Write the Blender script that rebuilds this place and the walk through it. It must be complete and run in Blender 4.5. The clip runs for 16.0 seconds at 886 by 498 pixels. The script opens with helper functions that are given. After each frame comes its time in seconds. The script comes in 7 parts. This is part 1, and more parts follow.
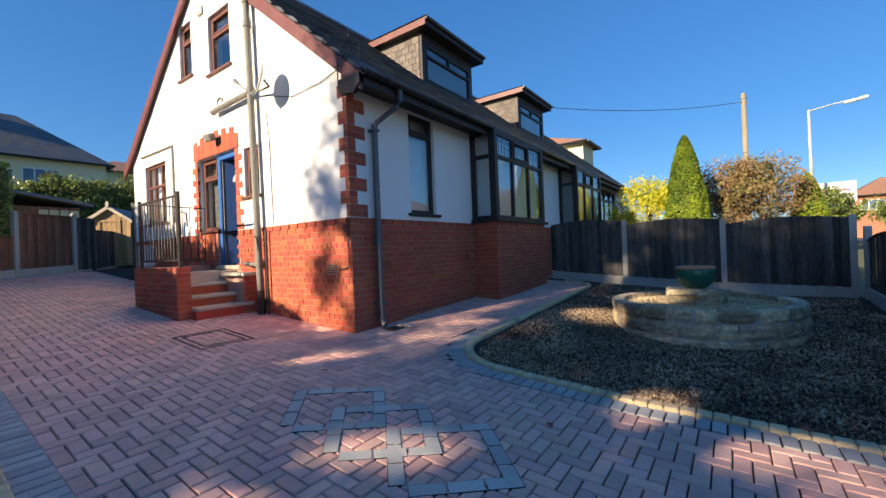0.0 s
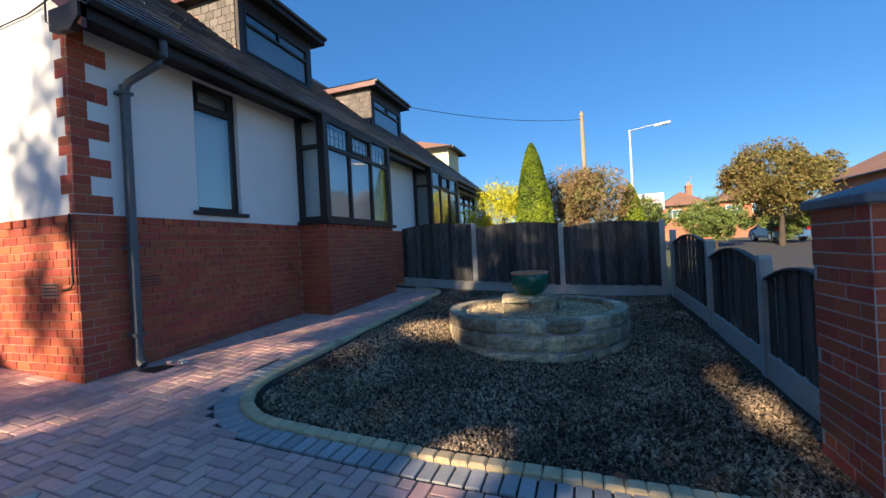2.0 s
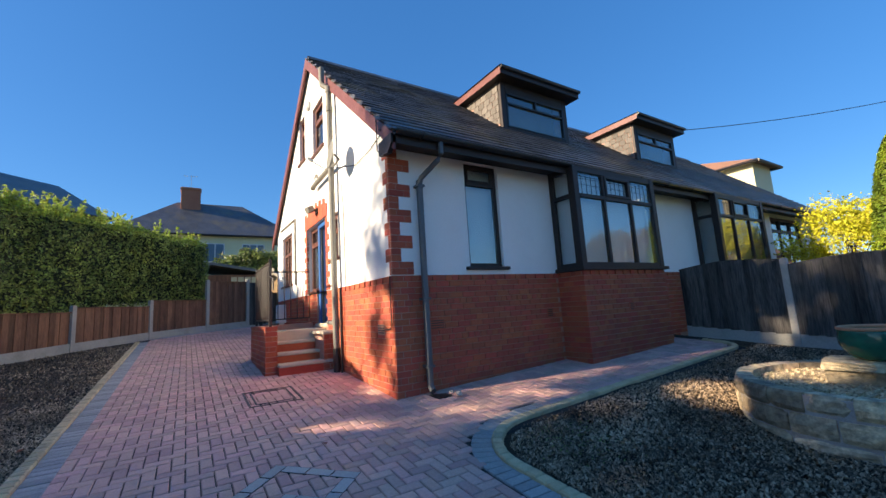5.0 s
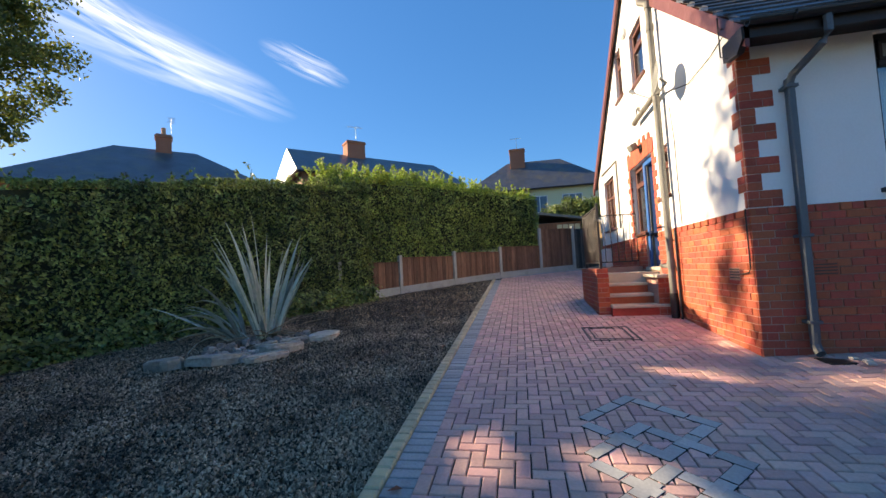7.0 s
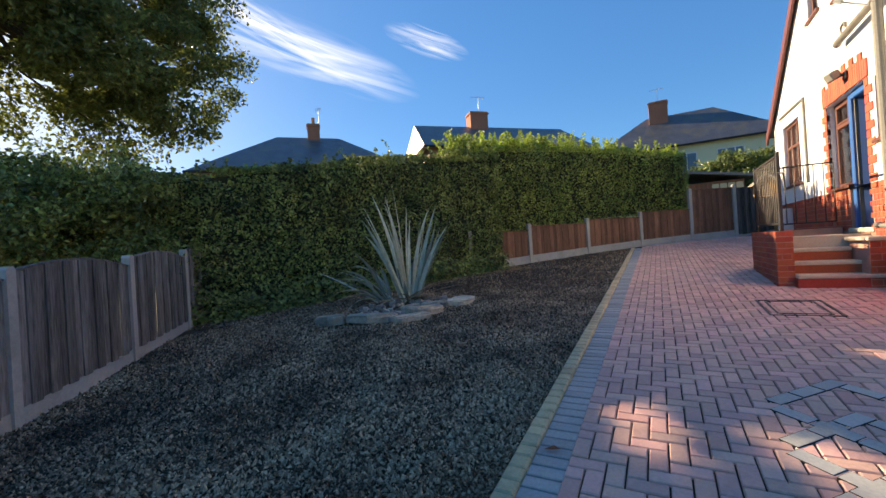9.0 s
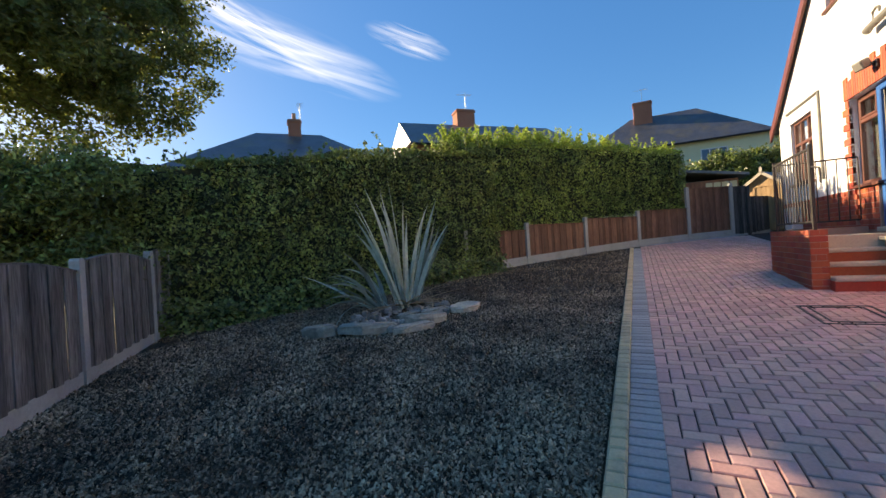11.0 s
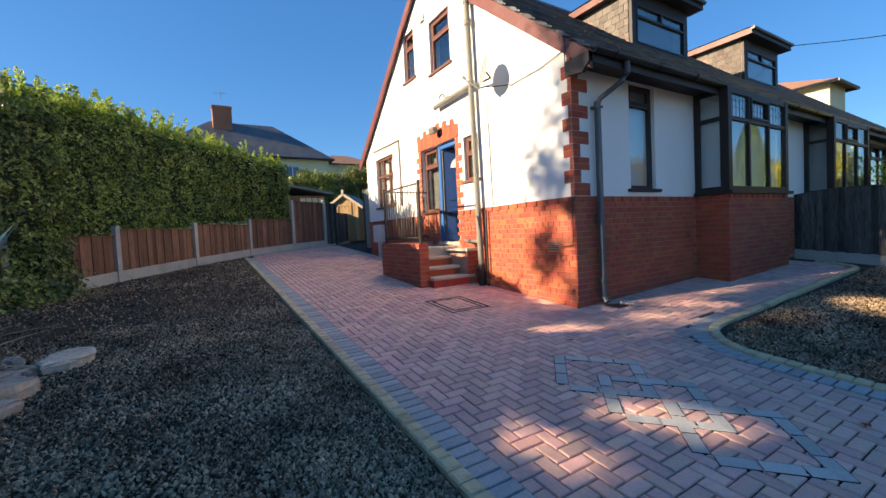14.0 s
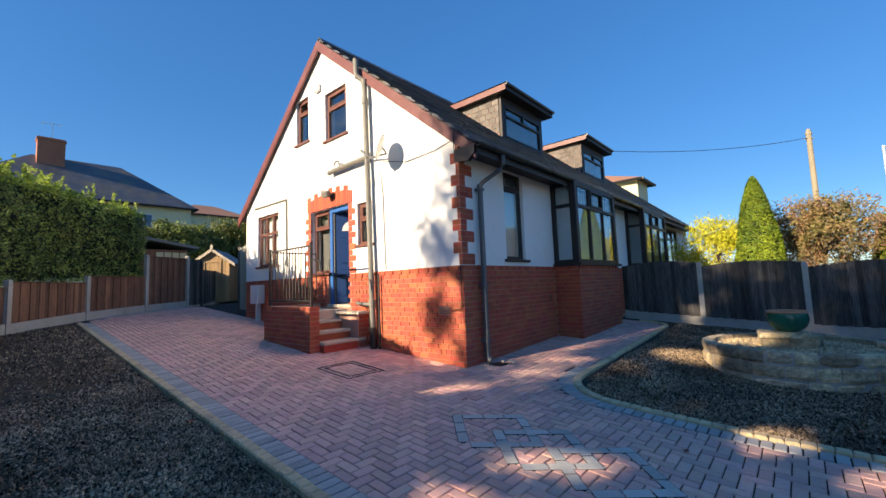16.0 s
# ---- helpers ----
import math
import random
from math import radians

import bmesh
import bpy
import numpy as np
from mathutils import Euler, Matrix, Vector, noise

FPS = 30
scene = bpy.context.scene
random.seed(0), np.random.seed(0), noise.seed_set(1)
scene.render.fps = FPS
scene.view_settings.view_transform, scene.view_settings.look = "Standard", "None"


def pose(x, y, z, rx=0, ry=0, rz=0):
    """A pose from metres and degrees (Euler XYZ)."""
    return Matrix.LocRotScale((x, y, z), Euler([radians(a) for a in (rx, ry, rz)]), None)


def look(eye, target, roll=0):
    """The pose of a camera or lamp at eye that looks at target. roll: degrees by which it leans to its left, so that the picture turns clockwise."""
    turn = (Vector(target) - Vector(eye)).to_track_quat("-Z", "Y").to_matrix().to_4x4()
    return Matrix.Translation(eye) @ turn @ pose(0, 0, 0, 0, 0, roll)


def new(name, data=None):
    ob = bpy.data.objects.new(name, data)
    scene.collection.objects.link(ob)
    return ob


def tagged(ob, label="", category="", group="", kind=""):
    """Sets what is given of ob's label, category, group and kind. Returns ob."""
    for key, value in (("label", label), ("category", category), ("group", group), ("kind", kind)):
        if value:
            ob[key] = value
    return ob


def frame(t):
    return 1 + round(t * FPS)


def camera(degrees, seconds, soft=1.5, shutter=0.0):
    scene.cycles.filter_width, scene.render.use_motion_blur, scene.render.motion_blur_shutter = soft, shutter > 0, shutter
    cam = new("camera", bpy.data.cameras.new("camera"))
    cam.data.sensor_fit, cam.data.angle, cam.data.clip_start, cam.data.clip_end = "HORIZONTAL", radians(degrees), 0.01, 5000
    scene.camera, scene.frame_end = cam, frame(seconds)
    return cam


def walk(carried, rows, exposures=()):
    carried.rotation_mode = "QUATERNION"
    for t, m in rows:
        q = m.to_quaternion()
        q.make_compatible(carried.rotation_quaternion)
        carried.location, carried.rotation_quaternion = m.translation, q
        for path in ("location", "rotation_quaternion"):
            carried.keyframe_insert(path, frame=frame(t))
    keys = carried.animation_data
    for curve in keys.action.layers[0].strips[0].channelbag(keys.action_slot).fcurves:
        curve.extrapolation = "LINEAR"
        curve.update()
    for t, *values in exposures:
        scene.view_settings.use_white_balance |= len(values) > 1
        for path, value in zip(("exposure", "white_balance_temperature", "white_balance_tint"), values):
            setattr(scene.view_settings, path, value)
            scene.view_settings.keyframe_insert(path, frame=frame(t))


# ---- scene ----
cam = camera(95.4, 16.0)
METRES, TURN = 5.394, 35.8
START = (4.251, -3.749, 1.107)
ROWS = [
    (0.0, 0.0, 0.0, 0.0, 0.0, 0.03, 2.33),
    (0.5, 0.0212, 0.0434, 0.0051, -5.04, -0.66, 2.43),
    (1.0, 0.0727, 0.0873, -0.0027, -9.5, -0.94, 2.7),
    (1.5, 0.1236, 0.1309, -0.0071, -12.93, -0.86, 2.94),
    (2.0, 0.1723, 0.1689, -0.003, -16.92, -0.1, 3.05),
    (2.5, 0.2216, 0.1893, -0.0005, -14.41, 1.0, 3.62),
    (3.0, 0.2506, 0.1828, 0.0027, -6.31, 3.51, 4.2),
    (5.5, 0.2509, 0.1348, 0.0058, 30.97, 7.53, 3.23),
    (6.0, 0.2471, 0.1298, 0.004, 42.01, 6.18, 2.97),
    (6.5, 0.2442, 0.1207, -0.0006, 53.78, 4.67, 2.87),
    (7.0, 0.2414, 0.1148, -0.0029, 65.18, 3.18, 3.0),
    (7.5, 0.2392, 0.1052, -0.005, 75.14, 1.94, 3.41),
    (8.0, 0.2353, 0.0974, -0.0076, 82.9, 1.01, 3.67),
    (10.5, 0.1425, 0.0583, -0.0238, 81.37, -1.01, 3.67),
    (11.0, 0.0892, 0.045, -0.0096, 79.97, 0.01, 3.68),
    (11.5, 0.0308, 0.0349, -0.0005, 74.85, 0.97, 3.15),
    (12.0, -0.0228, 0.026, 0.0101, 67.94, 1.49, 2.71),
    (12.5, -0.0887, 0.0253, 0.0125, 59.7, 1.19, 2.47),
    (13.0, -0.1288, 0.0025, 0.0163, 46.89, -0.38, 2.65),
    (13.5, -0.1409, -0.0452, 0.0216, 33.05, -2.03, 2.93),
    (14.0, -0.1379, -0.089, 0.015, 23.06, -2.44, 2.85),
    (14.5, -0.1634, -0.1306, 0.0207, 16.94, -0.54, 2.42),
    (15.0, -0.1795, -0.1552, 0.0272, 12.81, 2.32, 2.02),
    (15.5, -0.1783, -0.1584, 0.0341, 9.09, 4.26, 1.99),
    (16.0, -0.1744, -0.1573, 0.0347, 5.7, 5.11, 2.17),
]
walk(cam, [(t, pose(*START, 0, 0, TURN) @ pose(METRES * x, METRES * y, METRES * z, 90 + pitch, roll, yaw)) for t, x, y, z, yaw, pitch, roll in ROWS], [(0.0, 1.34, 7100, 11), (3.0, 1.47, 7100, 11), (5.5, 1.54, 7200, 11), (8.0, 1.68, 8000, 11), (10.5, 1.57, 8200, 11), (12.5, 1.65, 7900, 11), (14.5, 1.53, 7500, 11), (16.0, 1.4, 7200, 11)])

# ---- light ----
SUN_YAW, SUN_UP = 166.2, 20.8
sun_dir = Vector((-math.sin(radians(SUN_YAW)) * math.cos(radians(SUN_UP)), math.cos(radians(SUN_YAW)) * math.cos(radians(SUN_UP)), math.sin(radians(SUN_UP))))
world = bpy.data.worlds.new("sky")
scene.world = world
world.use_nodes = True
wn = world.node_tree.nodes
sky = wn.new("ShaderNodeTexSky")
sky.sky_type, sky.sun_disc = "NISHITA", False
sky.sun_elevation = radians(SUN_UP)
sky.sun_rotation = math.atan2(sun_dir.x, sun_dir.y)
sky.air_density, sky.dust_density, sky.ozone_density, sky.altitude = 0.8, 0.25, 5.0, 100
wn["Background"].inputs["Strength"].default_value = 0.13
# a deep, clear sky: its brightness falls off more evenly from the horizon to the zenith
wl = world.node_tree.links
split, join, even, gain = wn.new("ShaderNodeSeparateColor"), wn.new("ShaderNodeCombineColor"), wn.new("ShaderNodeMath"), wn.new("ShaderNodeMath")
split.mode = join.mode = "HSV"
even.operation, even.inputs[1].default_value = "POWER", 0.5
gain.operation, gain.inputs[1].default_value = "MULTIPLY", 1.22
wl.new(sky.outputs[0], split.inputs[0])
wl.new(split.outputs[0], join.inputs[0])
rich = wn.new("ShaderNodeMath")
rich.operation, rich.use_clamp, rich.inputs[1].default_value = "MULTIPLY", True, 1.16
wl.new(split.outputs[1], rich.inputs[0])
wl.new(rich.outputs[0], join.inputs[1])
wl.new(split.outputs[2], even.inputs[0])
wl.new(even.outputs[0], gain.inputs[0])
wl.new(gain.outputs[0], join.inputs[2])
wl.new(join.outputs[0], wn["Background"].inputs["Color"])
sun_lamp = bpy.data.lights.new("sun", "SUN")
sun_lamp.energy, sun_lamp.angle, sun_lamp.color = 4.1, radians(0.55), (1.0, 0.85, 0.66)
sun = new("sun", sun_lamp)
sun.matrix_world = look(sun_dir * 60, (0, 0, 0))
scene.view_settings.exposure = 0.95


# ---- ground heights ----
def gz(x, y):
    return -0.075 * max(min(x, 3.5), -45.0) - 0.03 * max(min(x, 30.0) - 3.5, 0) + 0.04 * max(min(y, 30.0), 0)


def gza(x, y):
    return -0.075 * np.clip(x, -45, 3.5) - 0.03 * np.maximum(np.minimum(x, 30) - 3.5, 0) + 0.04 * np.clip(y, 0, 30)


# ---- materials ----
def mat(name, a, b=None, rough=0.8, big=0.8, fine=30.0, bump=0.3, bump_scale=60.0, piece=0.0, metal=0.0, spec=0.5, contrast=1.0, stain=None, stain_scale=1.2, stain_amount=0.0, stretch=(1, 1, 1), translucent=0.0, hue=0.0):
    """A procedural surface: two colours mixed by noise at two scales, a change from piece to piece, stains, fine relief."""
    m = bpy.data.materials.new(name)
    m.use_nodes = True
    nt = m.node_tree
    N, L = nt.nodes, nt.links
    bs = N["Principled BSDF"]
    b = b or tuple(c * 0.75 for c in a)
    geo = N.new("ShaderNodeNewGeometry")
    mp = N.new("ShaderNodeMapping")
    mp.inputs["Scale"].default_value = stretch
    L.new(geo.outputs["Position"], mp.inputs["Vector"])

    def noise_node(scale, detail=4.0, rough_n=0.6):
        n = N.new("ShaderNodeTexNoise")
        n.inputs["Scale"].default_value, n.inputs["Detail"].default_value, n.inputs["Roughness"].default_value = scale, detail, rough_n
        L.new(mp.outputs["Vector"], n.inputs["Vector"])
        return n

    n1, n2 = noise_node(big), noise_node(fine)
    add = N.new("ShaderNodeMath")
    add.operation = "ADD"
    L.new(n1.outputs["Fac"], add.inputs[0])
    L.new(n2.outputs["Fac"], add.inputs[1])
    ramp = N.new("ShaderNodeMapRange")
    ramp.inputs["From Min"].default_value, ramp.inputs["From Max"].default_value = 1.0 - 0.3 / contrast, 1.0 + 0.3 / contrast
    L.new(add.outputs[0], ramp.inputs["Value"])
    mix = N.new("ShaderNodeMix")
    mix.data_type = "RGBA"
    mix.inputs["A"].default_value, mix.inputs["B"].default_value = (*a, 1), (*b, 1)
    L.new(ramp.outputs["Result"], mix.inputs["Factor"])
    colour = mix.outputs["Result"]
    if piece:
        info = N.new("ShaderNodeObjectInfo")
        both = N.new("ShaderNodeMath")
        both.operation = "ADD"
        L.new(info.outputs["Random"], both.inputs[0])
        L.new(geo.outputs["Random Per Island"], both.inputs[1])
        fr = N.new("ShaderNodeMath")
        fr.operation = "FRACT"
        L.new(both.outputs[0], fr.inputs[0])
        val = N.new("ShaderNodeMapRange")
        val.inputs["To Min"].default_value, val.inputs["To Max"].default_value = 1 - piece, 1 + piece
        L.new(fr.outputs[0], val.inputs["Value"])
        hs = N.new("ShaderNodeHueSaturation")
        L.new(val.outputs["Result"], hs.inputs["Value"])
        L.new(colour, hs.inputs["Color"])
        if hue:
            hm = N.new("ShaderNodeMapRange")
            hm.inputs["To Min"].default_value, hm.inputs["To Max"].default_value = 0.5 - hue, 0.5 + hue
            scr = N.new("ShaderNodeMath")
            scr.operation = "MULTIPLY"
            scr.inputs[1].default_value = 7.31
            L.new(fr.outputs[0], scr.inputs[0])
            fr2 = N.new("ShaderNodeMath")
            fr2.operation = "FRACT"
            L.new(scr.outputs[0], fr2.inputs[0])
            L.new(fr2.outputs[0], hm.inputs["Value"])
            L.new(hm.outputs["Result"], hs.inputs["Hue"])
        colour = hs.outputs["Color"]
    if stain:
        n3 = noise_node(stain_scale, 6.0, 0.7)
        sr = N.new("ShaderNodeMapRange")
        sr.inputs["From Min"].default_value, sr.inputs["From Max"].default_value = 0.5, 0.72
        sr.inputs["To Max"].default_value = stain_amount
        L.new(n3.outputs["Fac"], sr.inputs["Value"])
        sm = N.new("ShaderNodeMix")
        sm.data_type = "RGBA"
        L.new(sr.outputs["Result"], sm.inputs["Factor"])
        L.new(colour, sm.inputs["A"])
        sm.inputs["B"].default_value = (*stain, 1)
        colour = sm.outputs["Result"]
    L.new(colour, bs.inputs["Base Color"])
    rr = N.new("ShaderNodeMapRange")
    rr.inputs["To Min"].default_value, rr.inputs["To Max"].default_value = max(rough - 0.12, 0.03), min(rough + 0.12, 1)
    L.new(n2.outputs["Fac"], rr.inputs["Value"])
    L.new(rr.outputs["Result"], bs.inputs["Roughness"])
    bs.inputs["Metallic"].default_value = metal
    bs.inputs["Specular IOR Level"].default_value = spec
    if bump:
        nb = noise_node(bump_scale, 3.0)
        bp = N.new("ShaderNodeBump")
        bp.inputs["Strength"].default_value, bp.inputs["Distance"].default_value = bump, 0.01
        L.new(nb.outputs["Fac"], bp.inputs["Height"])
        L.new(bp.outputs["Normal"], bs.inputs["Normal"])
    if translucent:
        tr = N.new("ShaderNodeBsdfTranslucent")
        L.new(colour, tr.inputs["Color"])
        ms = N.new("ShaderNodeMixShader")
        ms.inputs["Fac"].default_value = translucent
        L.new(bs.outputs[0], ms.inputs[1])
        L.new(tr.outputs[0], ms.inputs[2])
        L.new(ms.outputs[0], N["Material Output"].inputs["Surface"])
    return m


def glass_mat(name, tint=(0.9, 0.95, 0.95)):
    m = bpy.data.materials.new(name)
    m.use_nodes = True
    N, L = m.node_tree.nodes, m.node_tree.links
    tr, gl, lw, ms = N.new("ShaderNodeBsdfTransparent"), N.new("ShaderNodeBsdfGlossy"), N.new("ShaderNodeLayerWeight"), N.new("ShaderNodeMixShader")
    pw, fr = N.new("ShaderNodeMath"), N.new("ShaderNodeMapRange")
    pw.operation, pw.inputs[1].default_value, lw.inputs["Blend"].default_value = "POWER", 4.0, 0.5
    fr.inputs["To Min"].default_value, fr.inputs["To Max"].default_value = 0.12, 0.97
    L.new(lw.outputs["Facing"], pw.inputs[0])
    L.new(pw.outputs[0], fr.inputs["Value"])
    tr.inputs["Color"].default_value = (*tint, 1)
    gl.inputs["Roughness"].default_value = 0.015
    L.new(fr.outputs["Result"], ms.inputs[0])
    L.new(tr.outputs[0], ms.inputs[1])
    L.new(gl.outputs[0], ms.inputs[2])
    L.new(ms.outputs[0], N["Material Output"].inputs["Surface"])
    return m


M_RENDER = mat("white_render", (0.86, 0.85, 0.83), (0.80, 0.795, 0.775), 0.9, 0.5, 40, 0.25, 120, stain=(0.66, 0.66, 0.63), stain_scale=0.9, stain_amount=0.3)
M_BRICK = mat("red_brick", (0.50, 0.105, 0.048), (0.37, 0.075, 0.038), 0.75, 2.5, 35, 0.5, 90, piece=0.16, hue=0.01, stain=(0.26, 0.075, 0.05), stain_scale=2.2, stain_amount=0.4)
M_MORTAR = mat("mortar", (0.52, 0.31, 0.235), (0.36, 0.19, 0.14), 0.95, 4, 60, 0.4, 150)
M_WMORTAR = mat("pale_mortar", (0.5, 0.45, 0.4), (0.38, 0.33, 0.3), 0.95, 4, 60, 0.4, 150)
M_PINK = mat("red_paving", (0.76, 0.45, 0.37), (0.58, 0.345, 0.29), 0.82, 0.7, 45, 0.5, 160, piece=0.17, hue=0.012, stain=(0.33, 0.235, 0.21), stain_scale=1.0, stain_amount=0.4)
M_BLUE = mat("blue_grey_paving", (0.45, 0.44, 0.415), (0.32, 0.315, 0.305), 0.8, 1.2, 50, 0.5, 160, piece=0.18, stain=(0.2, 0.2, 0.18), stain_scale=3, stain_amount=0.3)
M_MOTIF = mat("pale_grey_paving", (0.50, 0.50, 0.465), (0.37, 0.37, 0.345), 0.8, 1.2, 50, 0.5, 160, piece=0.16)
M_KERB = mat("buff_kerb", (0.70, 0.54, 0.31), (0.54, 0.42, 0.25), 0.85, 1.5, 50, 0.5, 140, piece=0.10, stain=(0.13, 0.11, 0.08), stain_scale=3, stain_amount=0.5)
M_SAND = mat("joint_sand", (0.035, 0.03, 0.028), (0.02, 0.018, 0.017), 1.0, 5, 80, 0.5, 200)
M_GRAVEL = mat("slate_chippings", (0.085, 0.062, 0.040), (0.016, 0.012, 0.009), 0.8, 1.0, 45, 1.0, 55, spec=0.25, contrast=1.6, stain=(0.15, 0.09, 0.045), stain_scale=0.7, stain_amount=0.4)
M_STONES = mat("slate_chips", (0.43, 0.315, 0.205), (0.052, 0.038, 0.027), 0.66, 1.2, 60, 0.3, 150, piece=0.95, spec=0.25, contrast=1.3, stain=(0.15, 0.09, 0.045), stain_scale=0.7, stain_amount=0.35)
M_EARTH = mat("earth", (0.13, 0.125, 0.06), (0.085, 0.10, 0.04), 0.95, 0.4, 12, 0.6, 40)
M_SLATE = mat("roof_slate", (0.085, 0.09, 0.10), (0.035, 0.038, 0.045), 0.42, 1.3, 30, 0.4, 70, piece=0.6, stain=(0.19, 0.15, 0.07), stain_scale=0.8, stain_amount=0.7)
M_CLADSLATE = mat("cladding_slate", (0.19, 0.17, 0.15), (0.10, 0.09, 0.08), 0.8, 2.0, 30, 0.4, 70, piece=0.25)
M_MAROON = mat("maroon_paint", (0.16, 0.036, 0.03), (0.11, 0.028, 0.024), 0.5, 1.5, 25, 0.15, 80, stain=(0.25, 0.13, 0.11), stain_scale=2.5, stain_amount=0.35)
M_DARKWOOD = mat("dark_brown_frame", (0.026, 0.016, 0.014), (0.018, 0.011, 0.010), 0.55, 3, 40, 0.12, 80)
M_BROWNWOOD = mat("red_brown_frame", (0.165, 0.058, 0.04), (0.115, 0.042, 0.03), 0.5, 3, 40, 0.15, 80)
M_BLACK = mat("black_plastic", (0.018, 0.018, 0.02), (0.012, 0.012, 0.013), 0.4, 2, 40, 0.1, 80)
M_IRON = mat("black_iron", (0.02, 0.02, 0.021), (0.035, 0.025, 0.02), 0.5, 6, 60, 0.2, 120)
M_GREYPIPE = mat("grey_pipe", (0.20, 0.195, 0.17), (0.14, 0.137, 0.12), 0.6, 2.5, 30, 0.15, 60, stain=(0.28, 0.26, 0.22), stain_scale=2, stain_amount=0.4)
M_DISH = mat("pale_grey_dish", (0.52, 0.53, 0.51), (0.44, 0.45, 0.43), 0.5, 3, 30, 0.1, 60)
M_BLUEGREYPIPE = mat("slate_grey_pipe", (0.11, 0.125, 0.135), (0.08, 0.09, 0.10), 0.45, 2.5, 30, 0.1, 60)
M_BLUEDOOR = mat("blue_paint", (0.018, 0.055, 0.185), (0.014, 0.042, 0.14), 0.35, 2, 30, 0.08, 60)
M_BLUEFRAME = mat("bright_blue_paint", (0.03, 0.14, 0.42), (0.025, 0.11, 0.34), 0.4, 2, 30, 0.08, 60)
M_WHITE = mat("white_plastic", (0.72, 0.72, 0.70), (0.64, 0.64, 0.62), 0.5, 2, 30, 0.08, 60)
M_CONC = mat("concrete", (0.50, 0.48, 0.43), (0.38, 0.365, 0.33), 0.9, 1.2, 30, 0.5, 90, stain=(0.2, 0.19, 0.15), stain_scale=2, stain_amount=0.45)
M_STEP = mat("step_stone", (0.64, 0.57, 0.45), (0.48, 0.42, 0.33), 0.85, 2, 40, 0.4, 90, stain=(0.2, 0.17, 0.13), stain_scale=3, stain_amount=0.4)
M_FENCEDARK = mat("black_stained_board", (0.115, 0.105, 0.098), (0.016, 0.015, 0.0145), 0.72, 1.5, 10, 0.8, 30, piece=0.55, contrast=1.3, stretch=(6, 6, 0.5), stain=(0.15, 0.14, 0.12), stain_scale=0.9, stain_amount=0.5)
M_FENCEBROWN = mat("brown_board", (0.27, 0.13, 0.075), (0.14, 0.068, 0.042), 0.8, 1.5, 10, 0.5, 30, piece=0.35, contrast=1.3, stretch=(6, 6, 0.6), stain=(0.05, 0.03, 0.022), stain_scale=0.9, stain_amount=0.5)
M_FENCEGREY = mat("weathered_board", (0.27, 0.25, 0.225), (0.075, 0.07, 0.064), 0.85, 1.5, 10, 0.6, 30, piece=0.35, contrast=1.3, stretch=(6, 6, 0.5))
M_GATE = mat("grey_green_board", (0.36, 0.36, 0.29), (0.22, 0.22, 0.175), 0.85, 1.5, 10, 0.4, 30, piece=0.15, stretch=(6, 6, 0.6))
M_HEDGE = mat("hedge_leaf", (0.27, 0.33, 0.085), (0.085, 0.125, 0.034), 0.34, 1.1, 4, 0.0, 1, piece=0.75, hue=0.025, translucent=0.25, contrast=1.4, stain=(0.30, 0.33, 0.06), stain_scale=1.6, stain_amount=0.45)
# brighter hedge leaf copy; the back hedge's light is in its colour
M_HEDGELIT = mat("lit_hedge_leaf", (0.34, 0.42, 0.10), (0.13, 0.19, 0.05), 0.38, 1.1, 4, 0.0, 1, piece=0.7, hue=0.025, translucent=0.35, contrast=1.4, stain=(0.42, 0.46, 0.09), stain_scale=1.6, stain_amount=0.45)
M_GARDEN = mat("garden_leaf", (0.23, 0.29, 0.07), (0.12, 0.17, 0.045), 0.5, 0.9, 3, 0.0, 1, piece=0.5, hue=0.03, translucent=0.3)
# lighter copy of the hedge leaf: sun on the top, put in as colour
M_HEDGETOPLIT = mat("sunlit_top_leaf", (0.42, 0.52, 0.09), (0.26, 0.35, 0.06), 0.5, 0.9, 4, 0.0, 1, piece=0.4, hue=0.02, translucent=0.4)
# near-black fill within foliage: the shade in there, put in as colour
M_SHADECORE = mat("shade_core", (0.035, 0.042, 0.018), (0.018, 0.024, 0.01), 0.95, 2, 20, 0.8, 30)
M_TREELEAF = mat("tree_leaf", (0.17, 0.20, 0.05), (0.09, 0.12, 0.03), 0.5, 0.5, 3, 0.0, 1, piece=0.45, hue=0.03, translucent=0.4)
M_RUSSET = mat("russet_leaf", (0.34, 0.20, 0.10), (0.20, 0.18, 0.06), 0.6, 0.9, 3, 0.0, 1, piece=0.5, hue=0.04, translucent=0.25, contrast=1.5)
M_OLIVE = mat("olive_leaf", (0.24, 0.22, 0.06), (0.20, 0.13, 0.05), 0.6, 0.6, 3, 0.0, 1, piece=0.45, hue=0.04, translucent=0.35)
M_YELLOW = mat("golden_leaf", (0.66, 0.62, 0.04), (0.48, 0.48, 0.035), 0.6, 0.6, 3, 0.0, 1, piece=0.35, hue=0.015, translucent=0.3)
M_LIME = mat("conifer_leaf", (0.34, 0.43, 0.035), (0.14, 0.22, 0.025), 0.65, 0.9, 3, 0.0, 1, piece=0.4, hue=0.02, translucent=0.25, contrast=1.4)
M_BARK = mat("bark", (0.08, 0.06, 0.045), (0.05, 0.038, 0.03), 0.95, 3, 25, 0.8, 30)
M_YUCCA = mat("blade_leaf", (0.46, 0.51, 0.42), (0.26, 0.32, 0.23), 0.45, 2, 12, 0.15, 30, piece=0.5, hue=0.02, translucent=0.2)
